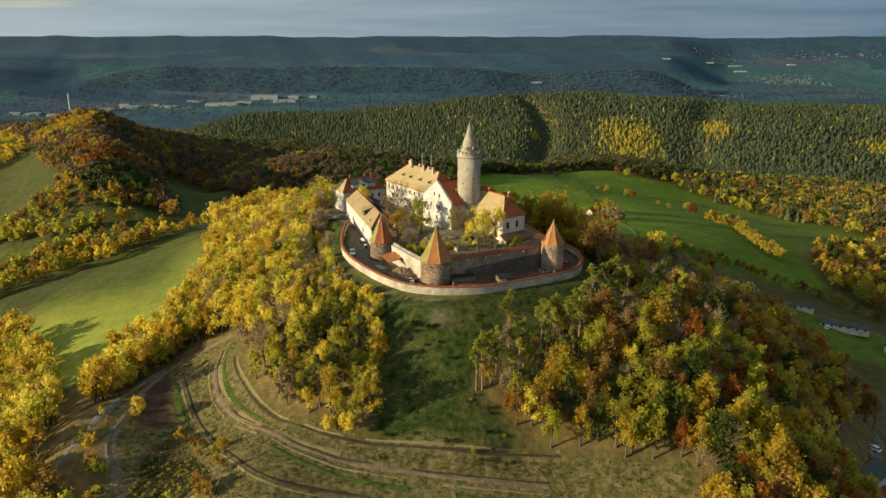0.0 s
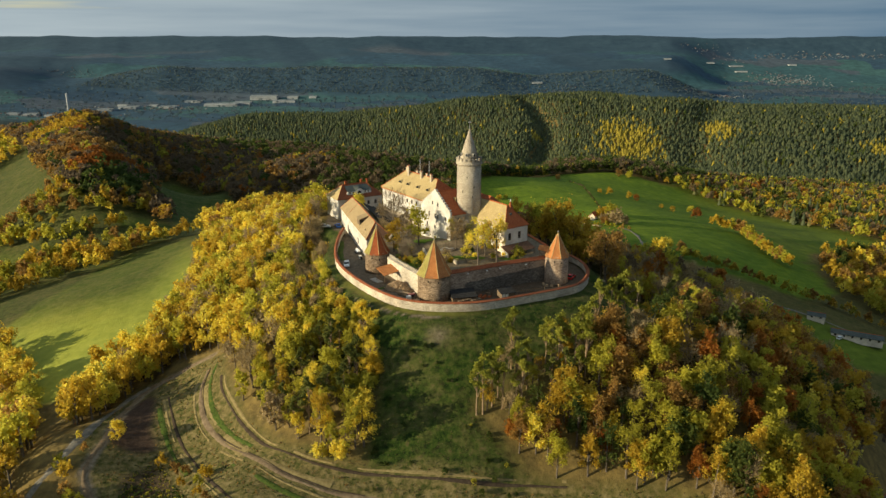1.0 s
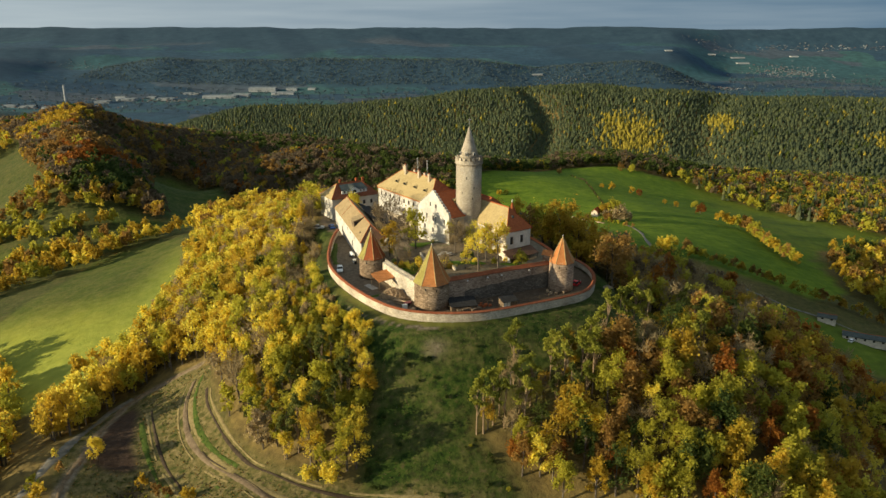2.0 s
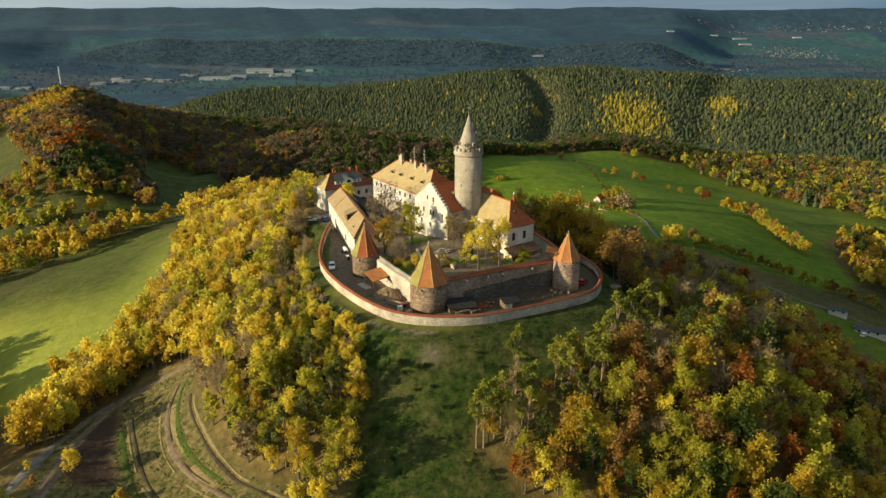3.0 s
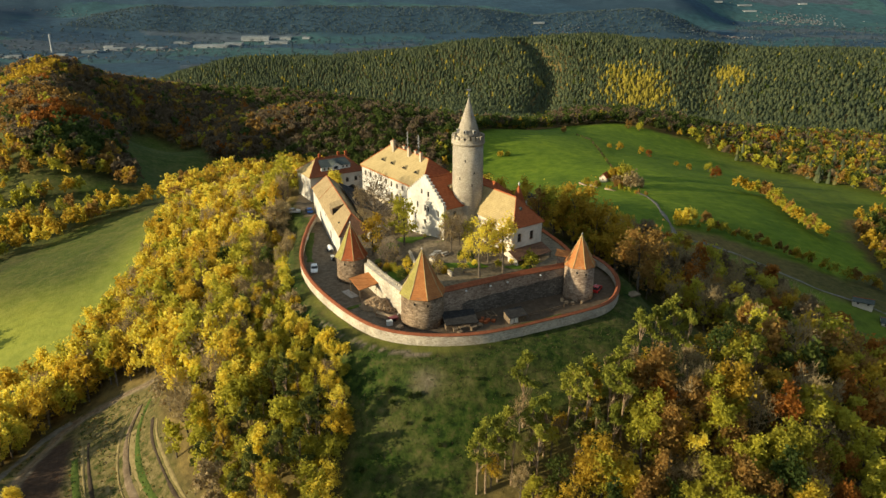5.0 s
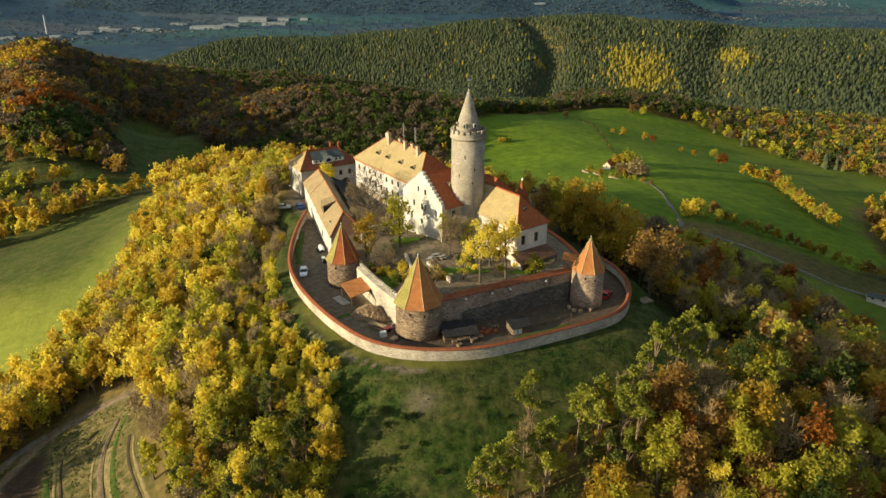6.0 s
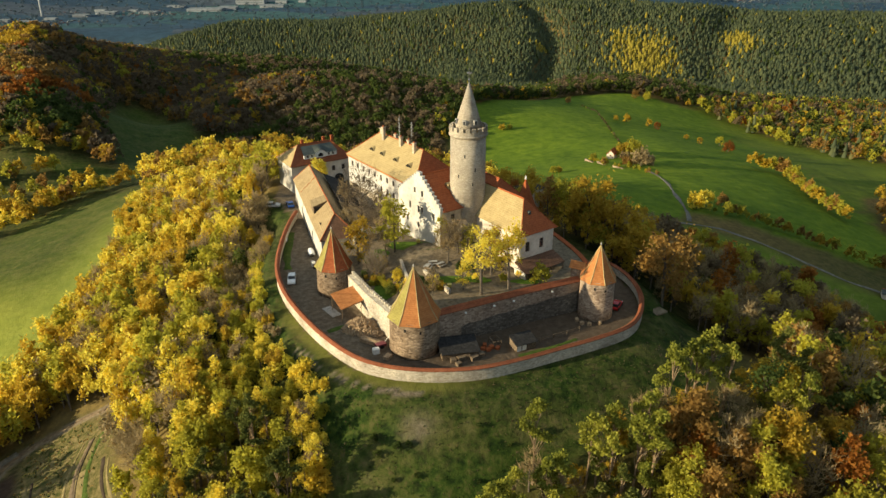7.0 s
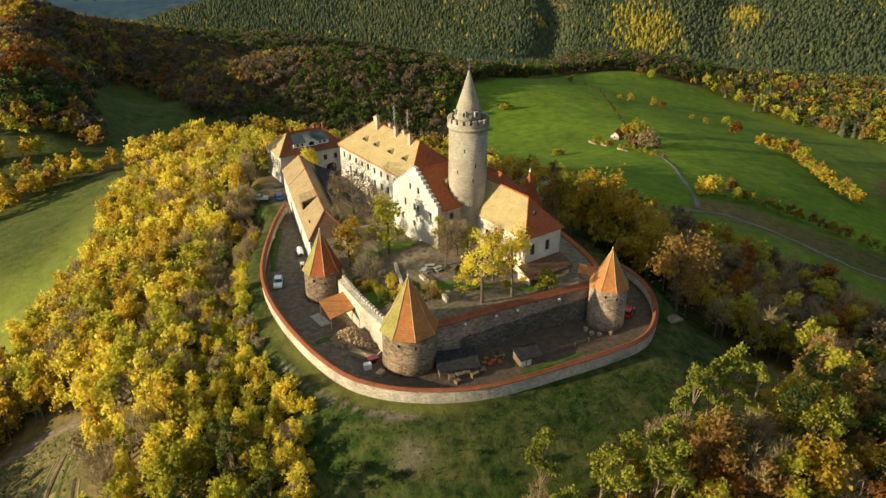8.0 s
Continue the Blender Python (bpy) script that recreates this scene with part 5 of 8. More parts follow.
def great_hall():
    L, W = 32.5, 13.4
    t = thing("great_hall", "long white castle hall with pale orange tiled roof", "building", frame_of(Vector((-22.1, 271.9, 0)), FX, BX))
    cols = [2.2 + 2.95 * i for i in range(10)]
    ops = rows_of(cols, 13.4, 0.9, 1.45) + rows_of(cols[1:], 10.2, 0.9, 1.6)
    ops += rows_of([14.0, 23.0, 26.0], 6.6, 1.0, 1.5) + [(18.4, 4.9, 20.0, 7.9)]
    box_walls(t, L, W, 2.0, 16.2, PLASTER, {"front": ops, "left": rows_of([3, 6.6, 10], 13.2, 0.9, 1.5) + rows_of([3, 6.6, 10], 9.8, 0.9, 1.5)})
    part("plinth", wall_panel(L - 0.2, 2.0, 8.6, [(o[0] - 0.12, o[1], o[2] + 0.08, o[3] + 0.1) for o in ops if o[1] < 8], thick=0.118).mesh("plinth", BEIGE), t, "bare beige stone base", Matrix.Translation((0.1, -0.12, 0)))
    part("cornice", Shape().box((-0.3, -0.3, 15.7), (L + 0.3, -0.004, 16.15)).mesh("cornice", TILE), t)
    # sunward slopes pale, the far one orange, the shaded hip red: light as colour
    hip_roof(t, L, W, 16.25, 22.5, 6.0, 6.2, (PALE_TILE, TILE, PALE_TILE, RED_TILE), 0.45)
    slope = 6.25 / (W / 2 + 0.45)
    for x, y in ((8.5, 2.9), (13.6, 2.9), (20.0, 2.9), (26.0, 2.9)):
        eyebrow_dormer(t, x, y - 0.45, 16.25 + slope * y - 0.1, slope, 3.2, 0.95)
    for x, y, top in ((9.6, 5.6, 24.8), (7.0, 6.7, 23.8), (17.6, 5.8, 24.0), (19.6, 6.9, 23.4), (24.0, 5.6, 23.9), (13.0, 7.2, 23.4)):
        chimney(t, x, y, 20.5, top)
    for x, y, hh in ((12.6, 8.6, 5.6), (18.0, 8.9, 5.4)):
        s = Shape()
        s.tube((x, y, 19), (x, y, 22.0 + hh), 0.09, 0.07, 5)
        for k in range(4):
            s.tube((x - 0.7, y, 23.9 + 0.9 * k), (x + 0.7, y, 23.9 + 0.9 * k), 0.06, 0.06, 4)
            s.box((x - 0.2, y - 0.14, 24.1 + 0.9 * k), (x + 0.2, y + 0.02, 24.5 + 0.9 * k))
        part("antenna_mast", s.mesh("antenna_mast", METAL), t, "thin metal antenna mast on the roof")


def gable_house():
    """The cross wing: a stepped gable on the lit front, ridge running back to the keep."""
    W, D, eave, ridge = 16.8, 12.5, 16.2, 22.0
    t = thing("gable_house", "white castle wing with a stepped gable and red roof", "building", frame_of(Vector((-7.0, 243.2, 0)), FX, BX))
    n = 8
    edges = [0.0] + [0.45 + i * (W / 2 - 0.45 - 0.7) / n for i in range(n)] + [W / 2 - 0.7]
    cuts = edges + [W - e for e in edges]
    levels = [eave + 0.55 + i * (ridge + 0.7 - eave - 0.55) / (n + 1) for i in range(n + 2)]

    def top(x):
        q = min(x, W - x)
        k = sum(1 for e in edges[1:] if q > e)
        return levels[k]

    top.cuts, top.levels = [c for c in cuts if 0 <= c <= W], levels
    ops = [(6.6, 17.6, 7.3, 18.9), (9.5, 17.4, 10.3, 18.8), (4.6, 13.4, 5.3, 15.0), (8.0, 13.3, 8.8, 14.9), (9.3, 13.3, 10.1, 14.9), (13.9, 13.2, 14.7, 14.8), (3.4, 10.0, 4.2, 11.4), (7.9, 9.6, 8.7, 11.0)]
    g = part("gable_wall", wall_panel(W, 3.0, top, ops, thick=0.7).mesh("gable_wall", PLASTER), t, "white stepped gable")
    for o in ops:
        window_at(g, Matrix.Identity(4), *o, deep=0.3)
    caps = Shape()
    xs = [0.0] + edges[1:] + [W - e for e in reversed(edges[1:])] + [W]
    for x0, x1 in zip(xs, xs[1:]):
        z = top((x0 + x1) / 2)
        caps.box((x0 - 0.05, -0.06, z + 0.004), (x1 + 0.05, 0.76, z + 0.10))
    part("step_coping", caps.mesh("step_coping", PLASTER), g)
    side = [(2.2, 13.0, 3.2, 14.8), (5.5, 13.0, 6.5, 14.8), (2.4, 9.6, 3.2, 11.0)]
    r = part("wall", wall_panel(D - 0.75, 3.0, eave, [(a, b, c, d) for a, b, c, d in side]).mesh("wall", BEIGE), t, "beige side wall of bare stone", frame_of(Vector((W - 0.02, 0.75, 0)), Vector((0, 1, 0)), Vector((-1, 0, 0))))
    for o in side:
        window_at(r, Matrix.Identity(4), *o)
    part("wall", wall_panel(D - 0.75, 3.0, eave, []).mesh("wall", PLASTER), t, at=frame_of(Vector((0.02, D, 0)), Vector((0, -1, 0)), Vector((1, 0, 0))))
    over = 0.5
    # right-hand slope in red tile, its shade put into the colour
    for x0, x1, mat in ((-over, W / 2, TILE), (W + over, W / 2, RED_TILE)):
        zl = eave - over * (ridge - eave) / (W / 2) + 0.1
        pts = [(x0, D, zl), (x0, 0.72, zl), (x1, 0.72, ridge), (x1, D, ridge)]
        if x0 > x1:
            pts = [pts[1], pts[0], pts[3], pts[2]]
        roof_slab(t, "roof_slope", pts, mat)
    part("ridge_tiles", Shape().tube((W / 2, 0.7, ridge), (W / 2, D, ridge), 0.17, 0.17, 6).mesh("ridge_tiles", RED_TILE), t)
    s = Shape()
    s.box((11.6, 5.0, 17.6), (12.9, 6.4, 20.2))
    part("roof_hatch", s.mesh("roof_hatch", PALE_TILE), t)


def chapel_wing():
    L, W, eave, ridge = 17.2, 9.2, 13.9, 19.8
    o = Vector((19.4, 221.2, 0)) - FX * L
    t = thing("chapel_wing", "plastered wing with a steep orange tiled hip roof", "building", frame_of(o, FX, BX))
    box_walls(t, L, W, 4.0, eave, CREAM, {"front": [(5.2, 9.6, 6.2, 11.6), (8.4, 9.6, 9.4, 11.6), (11.6, 9.6, 12.6, 11.6)], "right": [(1.4, 9.9, 2.6, 12.2), (5.3, 9.9, 6.5, 12.2)]})
    # lit front slope in pale tile, shaded slopes in red: shade by colour
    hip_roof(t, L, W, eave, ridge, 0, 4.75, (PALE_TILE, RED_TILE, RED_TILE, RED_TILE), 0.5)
    # lean-to along the end wall
    roof_slab(t, "lean_to_roof", [(L + 0.02, -1.6, 8.6), (L + 3.9, -1.6, 7.2), (L + 3.9, 9.4, 7.2), (L + 0.02, 9.4, 8.6)], LEAN_TILE, 0.15)
    for y in (-1.3, 2.2, 5.7, 9.1):
        part("post", Shape().box((L + 3.5, y - 0.09, 5.2), (L + 3.68, y + 0.09, 7.15)).mesh("post", TIMBER), t)
    part("wall", Shape().box((L + 0.05, -1.5, 5.0), (L + 3.4, -1.25, 7.3)).mesh("wall", PLASTER), t)
    part("skylight", Shape().box((14.3, 3.9, 17.1), (15.0, 4.5, 17.75)).mesh("skylight", SLATE), t)


def keep():
    c = Vector((8.8, 236.5, 0))
    t = thing("keep", "tall round pale stone keep with a pointed stone spire", "tower", Matrix.Translation(c))
    s = Shape().lathe([(3.98, 4), (3.95, 14), (3.88, 24), (3.84, 31.2)], 48)
    part("shaft", s.mesh("shaft", KEEP_STONE, True), t)
    g = Shape().lathe([(3.84, 31.0), (4.2, 31.35), (4.25, 31.6), (4.12, 31.75)], 48, cap=False)
    g.lathe([(4.12, 31.7), (4.12, 32.5), (3.66, 32.5), (3.66, 31.7)], 48, cap=False)
    gal = part("gallery", g.mesh("gallery", KEEP_STONE), t, "corbelled stone gallery")
    part("walk", Shape().lathe([(3.7, 31.7), (3.7, 31.8)], 32).mesh("walk", LEAD), t)
    n = 18
    for i in range(n):
        a0, a1 = 2 * math.pi * i / n, 2 * math.pi * (i + 0.62) / n
        m = Shape()
        q = [(r * math.cos(a), r * math.sin(a)) for r, a in ((4.12, a0), (4.12, a1), (3.66, a1), (3.66, a0))]
        lo, hi = [(*p, 32.504) for p in q], [(*p, 33.35) for p in q]
        m.face(*reversed(lo)).face(*hi)
        for k in range(4):
            m.face(lo[k], lo[(k + 1) % 4], hi[(k + 1) % 4], hi[k])
        part("merlon", m.mesh("merlon", KEEP_STONE), gal)
    cone = Shape().lathe([(2.75, 31.8), (2.72, 33.4), (2.85, 33.5), (1.9, 36.6), (0.95, 39.6), (0.12, 42.3)], 20)
    sp = part("spire", cone.mesh("spire", KEEP_STONE, True), t, "pale stone spire")
    for a in (200, 250, 300):
        m = pose(0, 0, 0, 0, 0, a)
        part("lucarne", Shape().box((2.45, -0.35, 33.9), (2.95, 0.35, 34.9), m=m).mesh("lucarne", LEAD), sp)
        part("opening", Shape().box((2.955, -0.2, 34.0), (2.99, 0.2, 34.7), m=m).mesh("opening", GLASS), sp)
    f = Shape()
    f.tube((0, 0, 42.2), (0, 0, 45.2), 0.07, 0.04, 6)
    f.lathe([(0.02, 42.7), (0.26, 42.95), (0.02, 43.2)], 8)
    f.box((-0.5, -0.02, 44.1), (0.5, 0.02, 44.5))
    part("finial", f.mesh("finial", METAL), sp, "thin metal finial with weather vane")
    for a, z in ((258, 27.0), (292, 24.0), (284, 20.8), (238, 22.5)):
        part("slit_window", Shape().box((3.78, -0.11, z), (3.935, 0.11, z + 0.75), m=pose(0, 0, 0, 0, 0, a)).mesh("slit_window", GLASS), t)


def wall_tower(x, y, r, sides, z_base, eave, tip, turn, body, label, flare=0.45, round_body=True, roof=TILE, yellow_side=True):
    """A wall tower with a pointed roof of flat facets and rolled hips."""
    t = thing("wall_tower", label, "tower", Matrix.Translation((x, y, 0)))
    n = 28 if round_body else sides
    s = Shape().lathe([(r * 1.06, z_base), (r * 1.02, z_base + 2.5), (r, eave + 0.3)], n, turn=turn)
    part("shaft", s.mesh("shaft", body, round_body), t)
    rr = r + flare
    for i in range(sides):
        a, b = turn + 2 * math.pi * i / sides, turn + 2 * math.pi * (i + 1) / sides
        e = [(rr * math.cos(q), rr * math.sin(q), eave) for q in (a, b)]
        k = [(rr * 0.74 * math.cos(q), rr * 0.74 * math.sin(q), eave + (tip - eave) * 0.20) for q in (a, b)]
        ap = (0, 0, tip)
        f = Shape().face(e[0], e[1], k[1], k[0]).face(k[0], k[1], ap)
        f.face(e[1], e[0], (e[0][0], e[0][1], eave - 0.12), (e[1][0], e[1][1], eave - 0.12))
        mid = math.degrees((a + b) / 2) % 360
        # facets facing -x take the yellow green tile
        part("roof_facet", f.mesh("roof_facet", YELLOW_TILE if yellow_side and 140 < mid < 222 else roof), t)
        h = Shape().tube(e[0], k[0], 0.11, 0.11, 5).tube(k[0], ap, 0.11, 0.08, 5)
        part("hip_roll", h.mesh("hip_roll", PALE_TILE), t)
    part("soffit", Shape().lathe([(rr - 0.02, eave - 0.14), (rr - 0.02, eave - 0.125)], sides, turn=turn).mesh("soffit", TIMBER), t)
    part("knob", Shape().lathe([(0.02, tip - 0.1), (0.2, tip + 0.15), (0.02, tip + 0.55)], 8).mesh("knob", LEAD), t)
    for a, z in ((250, eave - 1.4), (285, eave - 1.8)):
        part("slit_window", Shape().box((r * 0.97, -0.16, z), (r * 1.035, 0.16, z + 0.55), m=pose(0, 0, 0, 0, 0, a)).mesh("slit_window", GLASS), t)
    return t


def barn():
    """The long lit range beside the drive, with an old brown roof."""
    u = Vector((0.314, -0.949, 0)).normalized()
    v = Vector((-u.y, u.x, 0))
    L, W = 46.0, 8.8
    t = thing("long_barn", "long white range with an old brown tiled roof", "building", frame_of(Vector((-39.3, 281.5, 0)), u, v))
    ops = rows_of([5, 11, 17, 23, 29, 35], 3.6, 0.8, 1.0) + [(12.5, 0.0, 14.3, 2.2), (30.5, 0.0, 32.3, 2.2)]
    box_walls(t, L, W, -1.4, 5.6, PLASTER, {"front": ops})
    hip_roof(t, L, W, 5.6, 9.9, 1.2, 5.5, (OLD_TILE, OLD_TILE, OLD_TILE, LEAN_TILE), 0.35)
    # shed dormer, its cheek darkened to imitate shade
    d = Shape()
    x0, x1, y0, zt = 27.2, 31.4, 0.75, 8.7
    d.face((x0, y0, 6.2), (x1, y0, 6.2), (x1, y0, zt), (x0, y0, zt)).face((x1, y0, 6.2), (x1, 4.2, 9.7), (x1, y0, zt)).face((x0, 4.2, 9.7), (x0, y0, 6.2), (x0, y0, zt))
    dd = part("dormer", d.mesh("dormer", TIMBER), t, "weathered timber shed dormer")
    roof_slab(dd, "dormer_roof", [(x0 - 0.2, y0 - 0.3, zt + 0.02), (x1 + 0.2, y0 - 0.3, zt + 0.02), (x1 + 0.2, 4.3, 9.95), (x0 - 0.2, 4.3, 9.95)], OLD_TILE, 0.14)
    # no opening here: a thin black panel paints the cheek's shade
    h = Shape()
    h.box((x1 + 0.01, y0 + 0.15, 6.9), (x1 + 0.03, 2.6, zt - 0.2))
    part("opening", h.mesh("opening", DARK_ROOF), dd)
    part("seam", Shape().tube((12.4, 0.0, 5.95), (12.4, W / 2, 9.95), 0.1, 0.1, 4).mesh("seam", RED_TILE), t, "tile seam where the roof was renewed")
    part("roof_hole", Shape().box((38.5, 1.0, 6.45), (39.5, 1.7, 7.1)).mesh("roof_hole", DARK_ROOF), t)
    part("vent", Shape().box((29.5, 1.2, 6.8), (30.2, 1.8, 7.4)).mesh("vent", SLATE), t)


def side_range():
    """Lower roofs between barn and courtyard."""
    u = Vector((0.314, -0.949, 0)).normalized()
    v = Vector((-u.y, u.x, 0))
    t = thing("outbuilding", "low stone outbuilding with a brown lean-to roof", "building", frame_of(Vector((-29.8, 279.5, 0)), u, v))
    box_walls(t, 40.0, 5.0, 0.0, 5.0, BEIGE, {"right": [(1.8, 2.6, 2.8, 4.0)]}, skip=("front",))
    roof_slab(t, "roof_slope", [(-0.2, 5.4, 5.1), (-0.2, -0.6, 8.2), (23.0, -0.6, 8.2), (23.0, 5.4, 5.1)], DARK_ROOF)
    roof_slab(t, "roof_slope", [(23.1, 5.4, 5.1), (23.1, -0.6, 8.2), (40.3, -0.6, 7.0), (40.3, 5.4, 4.7)], OLD_TILE)


def gatehouse():
    """The white house at the back, with a slate dormer storey in its red roof."""
    L, W = 19.5, 11.4
    u = Vector((0.85, 0.53, 0)).normalized()
    v = Vector((-u.y, u.x, 0))
    t = thing("gatehouse", "white house with red hip roof and slate dormer", "building", frame_of(Vector((-41.4, 288.9, 0)), u, v))
    box_walls(t, L, W, -2.4, 7.0, CREAM, {"front": rows_of([3.6, 16.6], 3.6, 1.1, 1.6) + rows_of([7.0, 10.2, 13.4], 3.6, 1.1, 1.6), "left": rows_of([2.6, 5.6, 8.6], 3.6, 1.0, 1.6)})
    # white skin over the cream wall puts the sunlight into its colour
    part("wall_face", wall_panel(W, -2.4, 6.95, [(2.1 + 3 * i - 0.6, 3.55, 2.1 + 3 * i + 0.6, 5.25) for i in range(3)], thick=0.05).mesh("wall_face", PLASTER), t, "white skin imitating the sunlit side", frame_of(Vector((-0.055, W, 0)), Vector((0, -1, 0)), Vector((1, 0, 0))))
    g = Shape()
    arch = [(15.0 + 1.6 * math.cos(math.pi * i / 10), 0.9 + 1.6 * math.sin(math.pi * i / 10)) for i in range(11)]
    g.face((13.4, -0.03, -2.4), (16.6, -0.03, -2.4), *[(x, -0.03, z) for x, z in arch])
    part("gate_arch", g.mesh("gate_arch", DARK_ROOF), t, "dark arched gateway")
    # pale tile only on the sunlit left hip: its light is painted in
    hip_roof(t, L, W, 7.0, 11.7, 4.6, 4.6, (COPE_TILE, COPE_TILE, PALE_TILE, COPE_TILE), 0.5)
    d = part("dormer", wall_panel(10.6, 8.05, 9.55, rows_of([1.2, 2.6, 8.0, 9.4], 8.45, 0.7, 0.8)).mesh("dormer", WHITE_FRAME), t, "wide white dormer with slate roof", Matrix.Translation((4.6, 1.15, 0)))
    for o in rows_of([1.2, 2.6, 8.0, 9.4], 8.45, 0.7, 0.8):
        window_at(d, Matrix.Identity(4), *o)
    s = Shape()
    n = 12
    arc = [(3.6 + 3.4 * i / n, 9.5 + 1.0 * math.sin(math.pi * i / n)) for i in range(n + 1)]
    s.face((3.6, -0.1, 8.0), (7.0, -0.1, 8.0), *[(x, -0.1, z) for x, z in reversed(arc)])
    part("dormer_gable", s.mesh("dormer_gable", WHITE_FRAME), d)
    part("arched_pane", Shape().face((4.5, -0.12, 8.4), (6.1, -0.12, 8.4), (6.1, -0.12, 9.1), (5.3, -0.12, 9.6), (4.5, -0.12, 9.1)).mesh("arched_pane", GLASS), d)
    sl = Shape()
    sl.face((-0.3, -0.4, 9.5), (3.6, -0.4, 9.5), (3.9, 3.6, 11.2), (0.4, 3.6, 11.2))
    sl.face((7.0, -0.4, 9.5), (10.9, -0.4, 9.5), (10.2, 3.6, 11.2), (6.7, 3.6, 11.2))
    for (x0, z0), (x1, z1) in zip(arc, arc[1:]):
        sl.face((x0, -0.4, z0 + 0.05), (x1, -0.4, z1 + 0.05), (x1, 3.6, max(z1, 11.2)), (x0, 3.6, max(z0, 11.2)))
    part("dormer_roof", sl.mesh("dormer_roof", SLATE), d)
    for x in (6.2, 13.2, 16.0):
        chimney(t, x, 6.2, 11.0, 12.8, 0.8, 0.6, RED_TILE)


def back_roofs():
    """Roofs that show behind the keep."""
    t = thing("rear_house", "red roofed house behind the keep", "building", frame_of(Vector((8.5, 247.5, 0)), FX, BX))
    box_walls(t, 12.0, 8.0, 4.0, 14.6, CREAM)
    hip_roof(t, 12.0, 8.0, 14.6, 19.0, 0, 3.0, (RED_TILE, RED_TILE, RED_TILE, RED_TILE), 0.4)
    g = thing("flat_annex", "low annex with flat blue grey roof", "building", frame_of(Vector((-2.0, 268.0, 0)), FX, BX))
    box_walls(g, 22.0, 8.0, 2.0, 9.6, CREAM, {"front": rows_of([4, 8, 12, 16], 5, 1.2, 1.8)})
    part("roof_slab", Shape().box((-0.3, -0.3, 9.604), (22.3, 8.3, 9.95)).mesh("roof_slab", SLATE), g)
    k = thing("stair_turret", "small wall turret with a steep red pointed roof", "tower", Matrix.Translation((24.4, 257.9, 0)))
    part("shaft", Shape().lathe([(3.0, -8), (2.9, 5.4)], 16).mesh("shaft", STONE, True), k)
    part("roof_cone", Shape().lathe([(3.6, 5.2), (2.5, 7.4), (0.05, 14.0)], 8).mesh("roof_cone", RED_TILE), k)
    part("lucarne", Shape().box((-1.9, -1.4, 8.6), (-0.9, -0.3, 10.0)).mesh("lucarne", PALE_TILE), k)
    part("knob", Shape().lathe([(0.02, 13.6), (0.28, 14.0), (0.02, 14.9)], 8).mesh("knob", WHITE_FRAME), k)
    sh = thing("garden_shed", "long low shed with dark metal roof behind the wall", "shed", frame_of(Vector((23.2, 276.9, 0)), Vector((0.89, 0.45, 0)).normalized(), Vector((-0.45, 0.89, 0)).normalized()))
    box_walls(sh, 10.6, 4.4, -3.0, 2.9, CREAM)
    part("roof_slope", Shape().box((-0.4, -0.4, 2.904), (11.0, 4.8, 3.1)).mesh("roof_slope", DARK_ROOF), sh)


# ---- walls ----
def ring_normal(line, i):
    a, b = Vector(line[max(i - 1, 0)]), Vector(line[min(i + 1, len(line) - 1)])
    d = (b - a).normalized()
    return Vector((d.y, -d.x))


def smooth_line(line, step=1.0):
    """A rounded run through the corner points."""
    out = []
    p = [Vector(q) for q in line]
    p = [p[0] * 2 - p[1]] + p + [p[-1] * 2 - p[-2]]
    for a, b, c, d in zip(p, p[1:], p[2:], p[3:]):
        n = max(2, int((c - b).length / step))
        for k in range(n):
            t = k / n
            out.append(0.5 * ((2 * b) + (c - a) * t + (2 * a - 5 * b + 4 * c - d) * t * t + (3 * b - a - 3 * c + d) * t ** 3))
    out.append(p[-2])
    return [tuple(q) for q in out]


